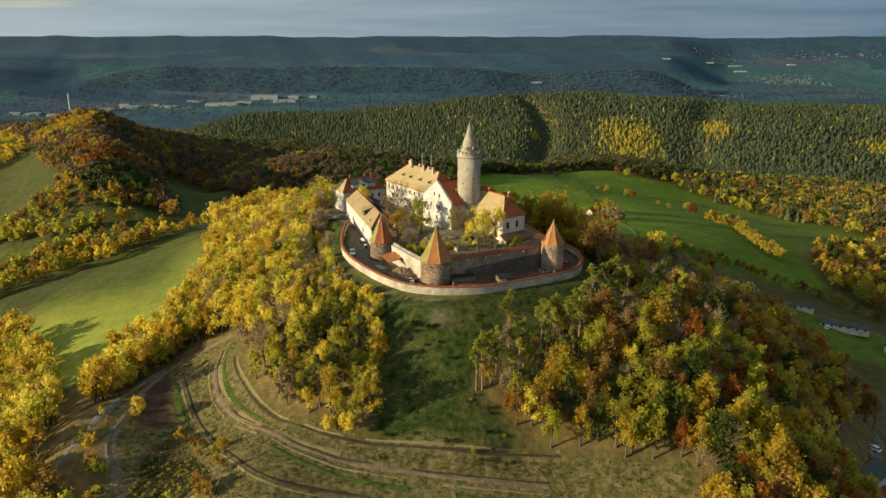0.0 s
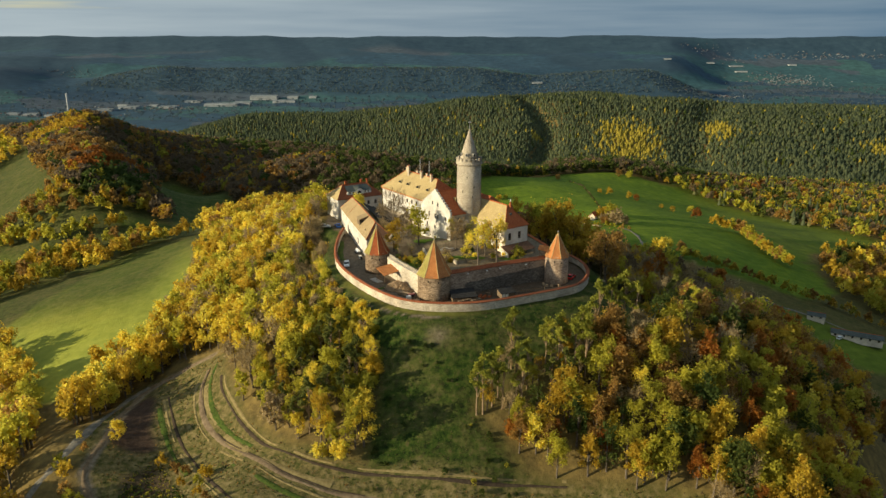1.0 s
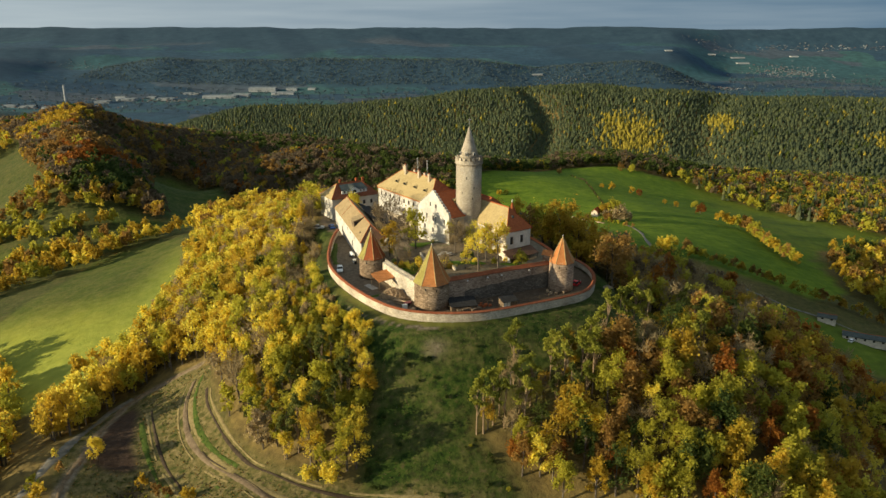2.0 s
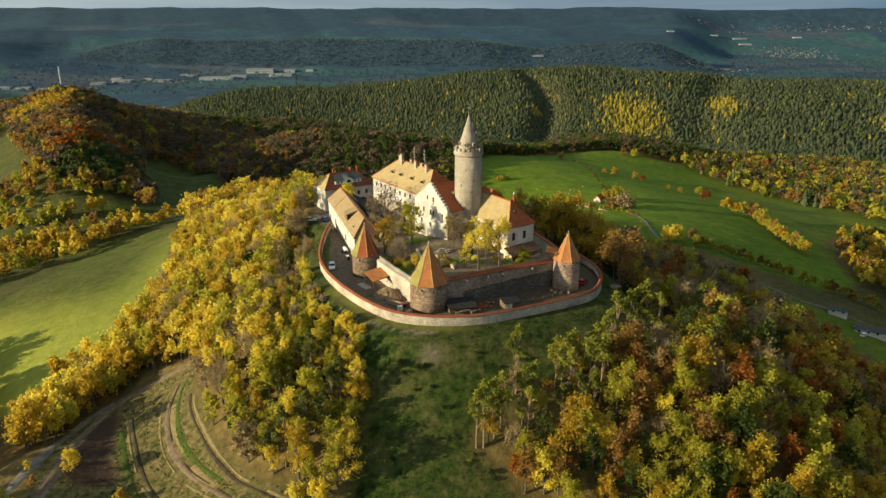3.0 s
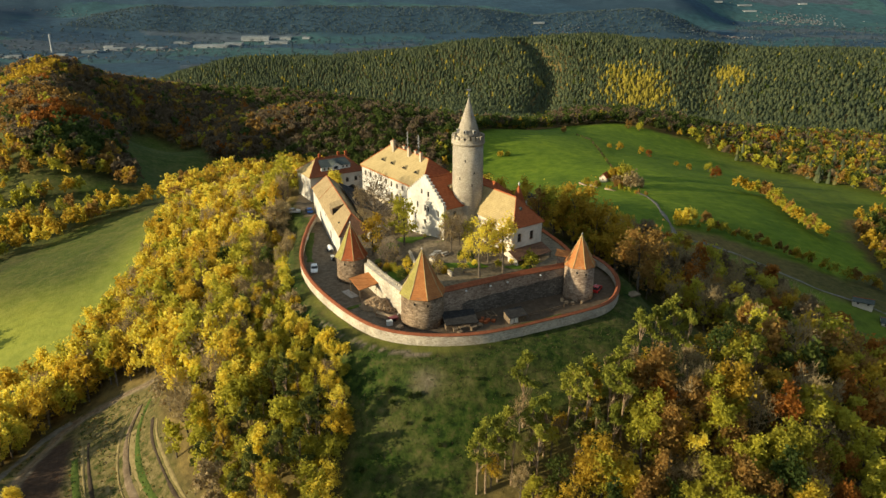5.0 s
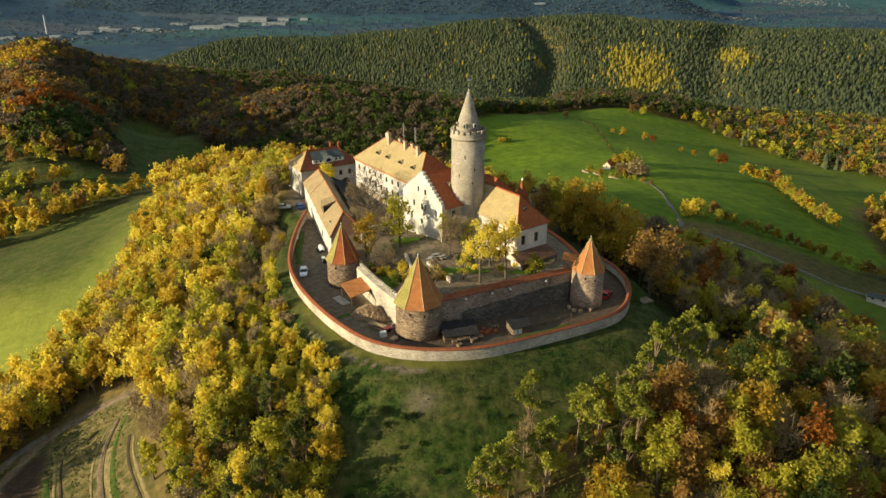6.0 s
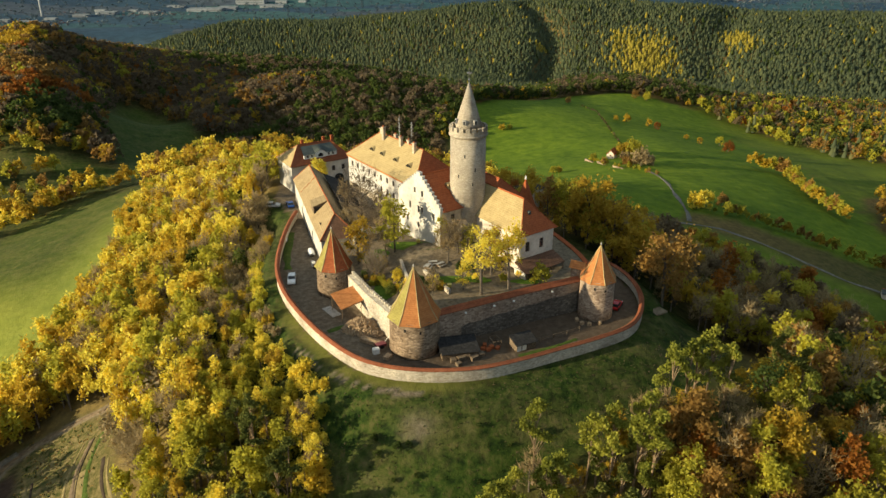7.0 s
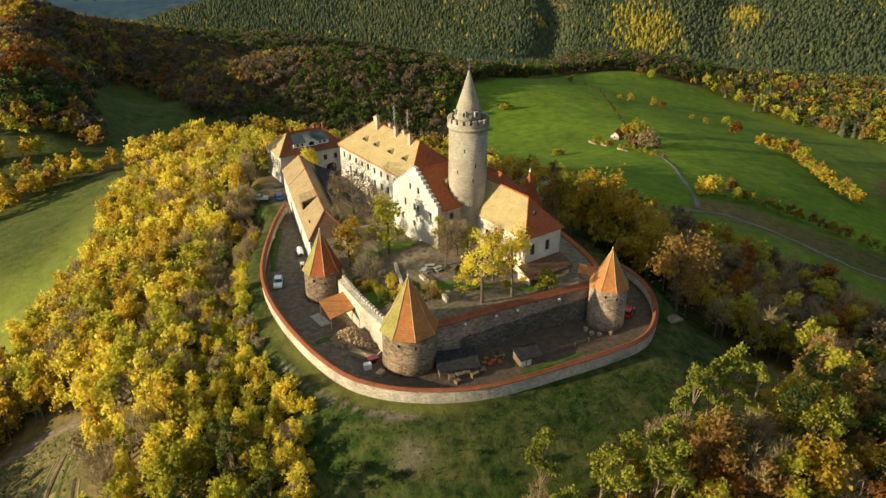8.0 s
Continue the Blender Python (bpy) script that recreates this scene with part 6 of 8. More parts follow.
def wall_run(parent, line, z_out, z_in, top, half, mat, cope_mat, cope_rise=0.35, cope_over=0.18, height=None, ridge_side=0.0):
    """A wall along a line with a tiled coping of two slopes."""
    w, c = Shape(), Shape()
    n = len(line)
    tops = [top + (height(i / (n - 1)) if height else 0) for i in range(n)]
    for i in range(n - 1):
        q = []
        for j in (i, i + 1):
            p, nn = Vector(line[j]), ring_normal(line, j)
            q.append([(p + nn * half).to_3d(), (p - nn * half).to_3d(), (p + nn * (half + cope_over)).to_3d(), (p - nn * (half + cope_over)).to_3d(), (p + nn * ridge_side).to_3d(), tops[j]])
        (a0, b0, c0, d0, r0, t0), (a1, b1, c1, d1, r1, t1) = q
        lift = lambda v, z: (v.x, v.y, z)
        w.face(lift(a0, z_out), lift(a1, z_out), lift(a1, t1), lift(a0, t0))
        w.face(lift(b1, z_in), lift(b0, z_in), lift(b0, t0), lift(b1, t1))
        c.face(lift(c0, t0), lift(c1, t1), lift(r1, t1 + cope_rise), lift(r0, t0 + cope_rise))
        c.face(lift(r0, t0 + cope_rise), lift(r1, t1 + cope_rise), lift(d1, t1), lift(d0, t0))
        c.face(lift(c1, t1), lift(c0, t0), lift(c0, t0 - 0.12), lift(c1, t1 - 0.12))
        c.face(lift(d0, t0), lift(d1, t1), lift(d1, t1 - 0.12), lift(d0, t0 - 0.12))
        c.face(lift(c0, t0 - 0.12), lift(d0, t0 - 0.12), lift(d1, t1 - 0.12), lift(c1, t1 - 0.12))
        for k, v0, v1, tt in ((0, a0, b0, t0), (n - 2, a1, b1, t1)):
            if i == k:
                w.face(lift(v0, z_out), lift(v0, tt), lift(v1, tt), lift(v1, z_out))
    part("masonry", w.mesh("masonry", mat), parent)
    part("coping", c.mesh("coping", cope_mat), parent, "red tiled coping")


def ring_wall():
    t = thing("ring_wall", "low curving outer wall of pale stone with tiled coping", "wall", kind="structure")
    line = smooth_line(list(reversed(RING)), 1.2)
    line.reverse()
    wall_run(t, [(x, y) for x, y in line], -3.4, -0.6, 1.25, 0.36, PALE_STONE, COPE_TILE)
    return t


def curtain_wall():
    t = thing("curtain_wall", "high inner wall of rubble stone with red tiled coping", "wall", kind="structure")
    line = smooth_line([(1.6, 203.6), (11, 208.4), (21, 213.4), (32.0, 218.4)], 1.5)
    wall_run(t, line, -1.8, 3.0, 5.6, 0.6, WALL_STONE, COPE_TILE, 0.75, 0.25, ridge_side=-0.3)
    # darker battered footing that climbs along the wall
    s = Shape()
    pts = smooth_line([(6.5, 206.2), (14, 209.9), (22, 213.7), (31, 217.8)], 1.5)
    n = len(pts)
    for i in range(n - 1):
        r = []
        for j in (i, i + 1):
            k = j / (n - 1)
            p, nn = Vector(pts[j]), ring_normal(pts, j)
            h = 1.9 + 1.5 * k + 0.15 * math.sin(j * 1.7)
            r.append((p + nn * 0.95, p + nn * 0.66, h))
        (a0, b0, h0), (a1, b1, h1) = r
        s.face((*a0, -1.8), (*a1, -1.8), (*b1, h1), (*b0, h0))
    part("footing", s.mesh("footing", DARK_STONE), t, "dark grey battered footing")
    for k, (x, y) in enumerate(((7.6, 206.3), (13.2, 209.0), (17.2, 210.9), (25.3, 214.8))):
        part("wall_lamp", Shape().box((-0.16, -0.35, -0.15), (0.16, 0.02, 0.15), m=pose(x, y - 0.75, 4.95, 0, 0, 27)).mesh("wall_lamp", WHITE_FRAME), t)
    # lit wall on the west side with a row of low merlons
    w = thing("battlement_wall", "sunlit plastered wall with a row of small merlons", "wall", kind="structure")
    line = [(-16.2, 222.6), (-11.6, 214.4), (-5.8, 205.2)]
    wall_run(w, smooth_line(line, 2.0), -1.8, 2.0, 4.55, 0.75, PALE_STONE, PALE_STONE, 0.02, 0.0)
    sl = smooth_line(line, 0.5)
    for i in range(0, len(sl) - 1, 2):
        p, nn = Vector(sl[i]), ring_normal(sl, i)
        a = math.degrees(math.atan2(nn.y, nn.x))
        q = p - nn * 0.5
        part("merlon", Shape().box((-0.25, -0.27, 0), (0.25, 0.27, 0.55), m=pose(q.x, q.y, 4.575, 0, 0, a)).mesh("merlon", PALE_STONE), w)
    # wall behind, on the shaded side
    e = thing("rear_wall", "old stone wall behind the castle terrace", "wall", kind="structure")
    wall_run(e, smooth_line([(35.0, 219.5), (33.6, 230), (28.6, 244), (19.6, 262), (3.6, 284), (-18, 300)], 3.0), -5.0, 0.0, 5.9, 0.4, STONE, RED_TILE)


COURT = [(0.9, 204.2), (11, 208.9), (21, 213.7), (32.0, 218.7), (34.8, 219.6), (33.3, 230), (28.3, 243.9), (19.3, 261.8), (3.3, 283.7), (-18.3, 299.7), (-24, 300), (-40, 289), (-34, 284), (-30, 262), (-19.5, 233), (-16, 227), (-15.7, 222.9), (-11.1, 214.8), (-5.3, 205.6), (-1.5, 204.4)]


def court_z(x, y):
    z = 5.6 + 2.3 * np.exp(-(((x - 6) / 13) ** 2 + ((y - 231) / 9) ** 2))
    z = z - 2.2 * smooth(-x, 2, 9) * smooth(236 - y, 0, 12) - 1.4 * smooth(y, 246, 268) * smooth(-x, -8, 6) + 0.08 * wobble(x, y, 2.0)
    return z - 4.5 * smooth(y, 276, 288) * smooth(-x, 4, 20)


def courtyard():
    pts = COURT
    bm = bmesh.new()
    vs = [bm.verts.new((*p, 0)) for p in pts]
    bm.faces.new(vs)
    bmesh.ops.triangulate(bm, faces=bm.faces[:])
    for _ in range(5):
        long_ = [e for e in bm.edges if e.calc_length() > 1.6]
        bmesh.ops.subdivide_edges(bm, edges=long_, cuts=1)
        bmesh.ops.triangulate(bm, faces=bm.faces[:])
    for v in bm.verts:
        v.co.z = float(court_z(v.co.x, v.co.y))
    bmesh.ops.recalc_face_normals(bm, faces=bm.faces[:])
    me = bpy.data.meshes.new("courtyard")
    bm.to_mesh(me)
    bm.free()
    me.materials.append(GRAVEL)
    tagged(new("courtyard", me), "grey brown gravel courtyard terrace within the walls", "courtyard", kind="structure")


courtyard()
ring_wall()
curtain_wall()
great_hall()
gable_house()
chapel_wing()
keep()
wall_tower(-2.05, 203.2, 4.7, 8, -2.2, 6.0, 15.8, radians(14), STONE, "squat polygonal stone tower with pointed orange roof", 0.5, True)
wall_tower(34.8, 216.0, 3.45, 8, -2.2, 7.2, 14.4, radians(10), WALL_STONE, "round stone wall tower with pointed orange roof", 0.4, True, TILE, False)
def tower_porch():
    t = thing("porch_roof", "little gabled porch roof joining the corner tower", "roof", pose(31.2, 219.6, 0, 0, 0, -30))
    part("wall", Shape().box((-1.0, -1.1, 5.0), (1.2, 1.1, 7.9)).mesh("wall", WALL_STONE), t)
    roof_slab(t, "roof_slope", [(-1.4, -1.4, 7.9), (1.8, -1.4, 7.9), (1.8, 0, 9.1), (-1.4, 0, 9.1)], TILE, 0.12)
    roof_slab(t, "roof_slope", [(1.8, 1.4, 7.9), (-1.4, 1.4, 7.9), (-1.4, 0, 9.1), (1.8, 0, 9.1)], TILE, 0.12)


tower_porch()
wall_tower(-20.4, 226.3, 3.75, 8, -2.2, 5.1, 13.5, radians(14), STONE, "round stone tower beside the drive with pointed roof", 0.4, True, RED_TILE)
barn()
side_range()
gatehouse()
back_roofs()


# ---- vehicles and yard things ----
YARD = -1.2


def car(x, y, z, turn, paint, label, L=4.2, W=1.76, H=1.48, van=False, name="car"):
    t = thing(name, label, "van" if van else "car", pose(x, y, z, 0, 0, turn))
    prof = [(-L / 2, 0.32), (-L / 2, 0.82), (-L / 2 + 0.12, 0.95), (L * 0.22, 0.98), (L / 2 - 0.12, 0.78), (L / 2, 0.6), (L / 2, 0.32)]
    s = Shape()
    for a, b in zip(prof, prof[1:] + prof[:1]):
        s.face((a[0], -W / 2, a[1]), (a[0], W / 2, a[1]), (b[0], W / 2, b[1]), (b[0], -W / 2, b[1]))
    s.face(*[(p, -W / 2, q) for p, q in prof]).face(*[(p, W / 2, q) for p, q in reversed(prof)])
    body = part("body", s.mesh("body", paint), t)
    f = L * 0.40 if van else L * 0.20
    b0, b1 = -L / 2 + (0.04 if van else 0.12), -L / 2 + (0.10 if van else 0.55)
    base = [(b0, -W / 2 + 0.05), (f, -W / 2 + 0.05), (f, W / 2 - 0.05), (b0, W / 2 - 0.05)]
    roof = [(b1, -W / 2 + 0.2), (f - 0.75, -W / 2 + 0.2), (f - 0.75, W / 2 - 0.2), (b1, W / 2 - 0.2)]
    g = Shape()
    for i in range(4):
        j = (i + 1) % 4
        g.face((*base[i], 0.93), (*base[j], 0.93), (*roof[j], H - 0.05), (*roof[i], H - 0.05))
    part("windows", g.mesh("windows", paint if van else GLASS), body)
    part("roof", Shape().box((b1 - 0.03, -W / 2 + 0.18, H - 0.06), (f - 0.72, W / 2 - 0.18, H)).mesh("roof", paint), body)
    part("windscreen", Shape().face((f + 0.01, -W / 2 + 0.15, 0.97), (f + 0.01, W / 2 - 0.15, 0.97), (f - 0.70, W / 2 - 0.28, H - 0.1), (f - 0.70, -W / 2 + 0.28, H - 0.1)).mesh("windscreen", GLASS), body)
    for wx in (-L * 0.31, L * 0.31):
        for wy in (-W / 2 + 0.02, W / 2 - 0.02):
            w = Shape().tube((wx, wy - 0.1, 0.31), (wx, wy + 0.1, 0.31), 0.31, 0.31, 14)
            part("wheel", w.mesh("wheel", RUBBER), t)
    for wy in (-W * 0.36, W * 0.36):
        part("headlight", Shape().box((L / 2 - 0.06, wy - 0.16, 0.62), (L / 2 + 0.012, wy + 0.16, 0.74)).mesh("headlight", WHITE_FRAME), t)
    return t


car(-30.8, 230.6, YARD, -82, WHITE_PAINT, "white hatchback parked on the castle drive")


def covered_trailer(x, y, z, turn, L, label):
    t = thing("trailer", label, "trailer", pose(x, y, z, 0, 0, turn))
    s = Shape()
    k = 0.78
    rings = [(-L / 2, 0.45), (-L / 2 + 0.25, 0.85), (0, 1.0), (L / 2 - 0.35, 0.9), (L / 2, 0.5)]
    n = 9
    for (xa, ra), (xb, rb) in zip(rings, rings[1:]):
        for i in range(n - 1):
            p, q = math.pi * i / (n - 1), math.pi * (i + 1) / (n - 1)
            s.face((xa, -k * ra * math.cos(p), 0.62 + 0.8 * ra * math.sin(p)), (xb, -k * rb * math.cos(p), 0.62 + 0.8 * rb * math.sin(p)), (xb, -k * rb * math.cos(q), 0.62 + 0.8 * rb * math.sin(q)), (xa, -k * ra * math.cos(q), 0.62 + 0.8 * ra * math.sin(q)))
    part("cover", s.mesh("cover", WHITE_PAINT, True), t, "rounded white tarpaulin cover")
    part("bed", Shape().box((-L / 2 + 0.1, -0.72, 0.45), (L / 2 - 0.1, 0.72, 0.61)).mesh("bed", METAL), t)
    for wy in (-0.78, 0.78):
        part("wheel", Shape().tube((0, wy - 0.09, 0.3), (0, wy + 0.09, 0.3), 0.3, 0.3, 12).mesh("wheel", RUBBER), t)
    part("drawbar", Shape().tube((L / 2 - 0.1, 0, 0.5), (L / 2 + 1.0, 0, 0.35), 0.05, 0.05, 5).mesh("drawbar", METAL), t)


covered_trailer(-37.0, 253.2, YARD, -80, 3.6, "long white covered trailer parked by the ring wall")
covered_trailer(-28.8, 244.9, YARD, -72, 3.4, "short white covered trailer beside the long barn")
car(-45.2, 277.4, YARD, 5, plain("silver car paint", (0.42, 0.43, 0.44), 0.3), "silver grey car parked on the upper drive")
car(-40.4, 278.2, YARD, 110, BLUE_PAINT, "blue car parked behind the barn")
car(39.9, 218.6, YARD, 60, RED_PAINT, "red car parked behind the corner tower", 3.9)


def box_thing(name, label, category, x, y, z, dims, mat, turn=0.0, edge=0.03, group=""):
    """A solid box with eased edges, standing on its base."""
    dx, dy, dz = (d / 2 for d in dims)
    s = Shape()
    ring = lambda e: [(-dx + e, -dy, 0), (dx - e, -dy, 0), (dx, -dy + e, 0), (dx, dy - e, 0), (dx - e, dy, 0), (-dx + e, dy, 0), (-dx, dy - e, 0), (-dx, -dy + e, 0)]
    lo = ring(edge)
    for i in range(8):
        a, b = lo[i], lo[(i + 1) % 8]
        s.face(a, b, (b[0], b[1], 2 * dz - edge), (a[0], a[1], 2 * dz - edge))
        k = 1 - edge / max(dx, dy)
        s.face((a[0], a[1], 2 * dz - edge), (b[0], b[1], 2 * dz - edge), (b[0] * k, b[1] * k, 2 * dz), (a[0] * k, a[1] * k, 2 * dz))
    k = 1 - edge / max(dx, dy)
    s.face(*[(a[0] * k, a[1] * k, 2 * dz) for a in lo])
    ob = new(name, s.mesh(name, mat))
    ob.matrix_world = pose(x, y, z, 0, 0, turn)
    return tagged(ob, label, category, group)


def pent_roof():
    t = thing("open_shelter", "open timber shelter with orange tiled pent roof", "shelter")
    c = [Vector((-20.0, 217.2, 2.75)), Vector((-17.0, 211.6, 2.15)), Vector((-12.3, 215.6, 2.55)), Vector((-15.2, 220.4, 3.15))]
    roof_slab(t, "roof_slope", c, TILE, 0.14)
    for p in c[:3]:
        q = p.lerp((c[0] + c[1] + c[2] + c[3]) / 4, 0.06)
        part("post", Shape().box((q.x - 0.08, q.y - 0.08, YARD - 0.1), (q.x + 0.08, q.y + 0.08, q.z - 0.14)).mesh("post", TIMBER), t)
    a, b = c[1].lerp(c[0], 0.06), c[1].lerp(c[2], 0.9)
    part("beam", Shape().tube(a - UP * 0.25, b - UP * 0.25, 0.08, 0.08, 4).mesh("beam", TIMBER), t)
    part("brace", Shape().tube((-12.9, 215.2, 2.2), (-14.6, 213.9, YARD), 0.06, 0.06, 4).mesh("brace", TIMBER), t)
    part("brace", Shape().tube((-13.2, 214.6, 2.2), (-13.4, 213.2, YARD), 0.06, 0.06, 4).mesh("brace", TIMBER), t)
    box_thing("concrete_slab", "pale concrete slab beside the open shelter", "slab", -19.9, 216.7, YARD - 0.02, (2.0, 4.6, 0.14), LEAD, 38)


def heap(name, label, x, y, rx, ry, h, count, size, mat, seed):
    """A tumbled pile of split pieces."""
    r = np.random.default_rng(seed)
    s = Shape()
    for _ in range(count):
        a, q = r.uniform(0, 6.28), math.sqrt(r.uniform(0, 1))
        px, py = rx * q * math.cos(a), ry * q * math.sin(a)
        pz = h * (1 - q ** 1.6) * r.uniform(0.75, 1.05)
        d = size * r.uniform(0.5, 1.3)
        m = pose(px, py, pz, *(float(v) for v in r.uniform(0, 360, 3)))
        s.box((-d, -d * 0.32, -d * 0.25), (d, d * 0.32, d * 0.25), m=m)
    base = Shape().lathe([(0.85, 0), (0.6, 0.4), (0.3, 0.66), (0.05, 0.76)], 12)
    s.v += [(vx * rx, vy * ry, vz * h * 0.9) for vx, vy, vz in base.v]
    k = len(s.v) - len(base.v)
    s.f += [tuple(k + i for i in f) for f in base.f]
    s.m += base.m
    ob = new(name, s.mesh(name, mat))
    ob.location = (x, y, YARD - 0.05)
    return tagged(ob, label, "pile", kind="stuff")


def yard():
    pent_roof()
    heap("wood_pile", "loose heap of split firewood on the yard", -12.9, 209.9, 3.9, 3.1, 2.2, 640, 0.36, LOG, 3)
    heap("rubble_heap", "heap of brown stone rubble below the tower wall", -9.6, 207.6, 2.0, 1.2, 0.9, 130, 0.24, STONE, 4)
    t = thing("log_stack", "low stack of long cut logs by the tower", "log stack", pose(-10.4, 204.6, YARD - 0.03, 0, 0, -28))
    r = np.random.default_rng(2)
    for i in range(13):
        row, k = divmod(i, 5)
        part("log", Shape().tube((-2.2 + r.uniform(-0.2, 0.2), (k + 0.5 * (row % 2)) * 0.34 - 0.8, 0.17 + row * 0.29), (2.2 + r.uniform(-0.3, 0.3), (k + 0.5 * (row % 2)) * 0.34 - 0.8, 0.17 + row * 0.29), 0.16, 0.14, 8).mesh("log", LOG), t)
    tr = thing("hand_cart", "small dark red cart with tilted wooden shafts", "cart", pose(-8.6, 202.9, YARD - 0.03, 0, 0, 30))
    part("tray", Shape().box((-1.0, -0.6, 0.45), (1.0, 0.6, 0.95)).mesh("tray", plain("dark red paint", (0.16, 0.03, 0.04), 0.6)), tr)
    for wy in (-0.66, 0.66):
        part("wheel", Shape().tube((0, wy - 0.05, 0.4), (0, wy + 0.05, 0.4), 0.4, 0.4, 12).mesh("wheel", RUBBER), tr)
    part("shaft", Shape().tube((0.9, 0.4, 0.7), (2.4, 0.3, 2.1), 0.05, 0.04, 5).mesh("shaft", WHITE_FRAME), tr)
    box_thing("water_tank", "white plastic water tank on the yard", "tank", -9.3, 200.9, YARD - 0.02, (1.3, 1.0, 1.1), WHITE_FRAME, 20, 0.08)
    box_thing("timber_bundle", "leaning bundle of old timber boards", "boards", -7.0, 199.3, YARD - 0.02, (1.6, 1.1, 0.6), LOG, 60)

    for i, (x, y, d) in enumerate(((-27.2, 238.6, (0.8, 0.7, 1.1)), (-26.8, 237.4, (0.7, 0.7, 1.0)), (-27.6, 239.9, (0.9, 0.7, 0.7)))):
        box_thing("waste_bin", ("white", "black", "grey")[i] + " plastic bin by the tower", "bin", x, y, YARD - 0.02, d, (WHITE_FRAME, RUBBER, METAL)[i], 12 * i, 0.06, "bins by the tower")

    def shed(x, y, turn, L, W, h0, h1, label, roof, wall, door=None):
        s = thing("shed", label, "shed", pose(x, y, YARD - 0.02, 0, 0, turn))
        b = Shape()
        b.face((0, 0, 0), (L, 0, 0), (L, 0, h0), (0, 0, h0)).face((L, W, 0), (0, W, 0), (0, W, h1), (L, W, h1))
        b.face((0, W, 0), (0, 0, 0), (0, 0, h0), (0, W, h1)).face((L, 0, 0), (L, W, 0), (L, W, h1), (L, 0, h0))
        part("wall", b.mesh("wall", wall), s)
        roof_slab(s, "roof_slope", [(-0.25, -0.35, h0 + 0.02), (L + 0.25, -0.35, h0 + 0.02), (L + 0.25, W + 0.1, h1 + 0.16), (-0.25, W + 0.1, h1 + 0.16)], roof, 0.1)
        for i in range(int(L / 1.1)):
            part("plank", Shape().box((0.1 + 1.1 * i, -0.03, 0.02), (1.0 + 1.1 * i, -0.004, h0 - 0.08)).mesh("plank", door if door and i < 2 else wall), s)
        return s

    shed(3.2, 198.1, 12, 6.9, 4.4, 1.5, 2.3, "low shed with black felt roof against the wall", DARK_ROOF, TIMBER)
    shed(17.2, 201.2, 24, 4.2, 2.8, 1.5, 2.1, "small dark shed with white painted doors", DARK_ROOF, TIMBER, WHITE_FRAME)
    for i, (x, y, w, h, a) in enumerate(((5.2, 197.8, 0.9, 0.8, 10), (6.6, 198.5, 1.2, 0.9, 25), (7.7, 199.0, 1.0, 1.1, 5), (9.0, 198.9, 1.3, 0.8, 35), (10.3, 200.1, 1.2, 0.7, 15), (6.2, 196.9, 0.9, 0.6, 40))):
        box_thing("pallet_box", "grey wooden pallet box stored in the yard", "crate", x, y, YARD - 0.02, (w * 1.2, w, h), TIMBER, a, 0.03, "pallet boxes in the yard")
    cr = thing("wooden_crate", "open grey wooden crate frame", "crate", pose(13.3, 204.1, YARD - 0.02, 0, 0, 25))
    for dx in (-0.8, 0.8):
        for dy in (-1.1, 1.1):
            part("post", Shape().box((dx - 0.07, dy - 0.07, 0), (dx + 0.07, dy + 0.07, 1.2)).mesh("post", TIMBER), cr)
    for z in (0.3, 1.1):
        for dx in (-0.8, 0.8):
            part("slat", Shape().box((dx - 0.05, -1.02, z), (dx + 0.05, 1.02, z + 0.14)).mesh("slat", TIMBER), cr)
        for dy in (-1.1, 1.1):
            part("slat", Shape().box((-0.72, dy - 0.05, z), (0.72, dy + 0.05, z + 0.14)).mesh("slat", TIMBER), cr)
    for i, (x, y) in enumerate(((10.9, 202.1), (11.9, 201.7), (12.5, 202.5), (13.7, 202.4), (11.3, 203.3))):
        box_thing("brick_pile", "small stack of red roof tiles", "tile stack", x, y, YARD - 0.02, (0.9, 0.7, 0.5 + 0.1 * (i % 3)), RED_TILE, 20 * i, 0.03, "tile stacks in the yard")
    f = thing("yard_fence", "low grey wooden rail fence", "fence")
    pts = [(22.0, 204.7), (24.9, 206.1), (27.7, 207.5), (30.4, 208.9)]
    for x, y in pts:
        part("post", Shape().box((x - 0.07, y - 0.07, YARD - 0.1), (x + 0.07, y + 0.07, YARD + 1.0)).mesh("post", TIMBER), f)
    for a, b in zip(pts, pts[1:]):
        for z in (YARD + 0.5, YARD + 0.9):
            part("rail", Shape().tube((*a, z), (*b, z), 0.05, 0.05, 4).mesh("rail", TIMBER), f)
    for i, (x, y) in enumerate(((31.4, 211.5), (32.8, 211.1), (35.0, 211.7), (30.6, 212.9))):
        box_thing("log_round", "cut log sections lying below the corner tower", "log", x, y, YARD - 0.02, (0.9, 0.7, 0.7), LOG, 31 * i, 0.15, "cut logs below the tower")
    box_thing("stone_slab", "pale flat stone slab outside the wall", "slab", 48.6, 217.6, gz(48.6, 217.6) + 0.02, (3.2, 2.4, 0.3), GRAVEL, 30, 0.1)
    be = thing("park_bench", "weathered wooden bench on the footpath outside", "bench", pose(-33.2, 212.6, gz(-33.2, 212.6), 0, 0, 52))
    part("seat", Shape().box((-1.1, -0.25, 0.42), (1.1, 0.25, 0.5)).mesh("seat", TIMBER), be)
    part("backrest", Shape().box((-1.1, 0.25, 0.5), (1.1, 0.32, 0.95)).mesh("backrest", TIMBER), be)
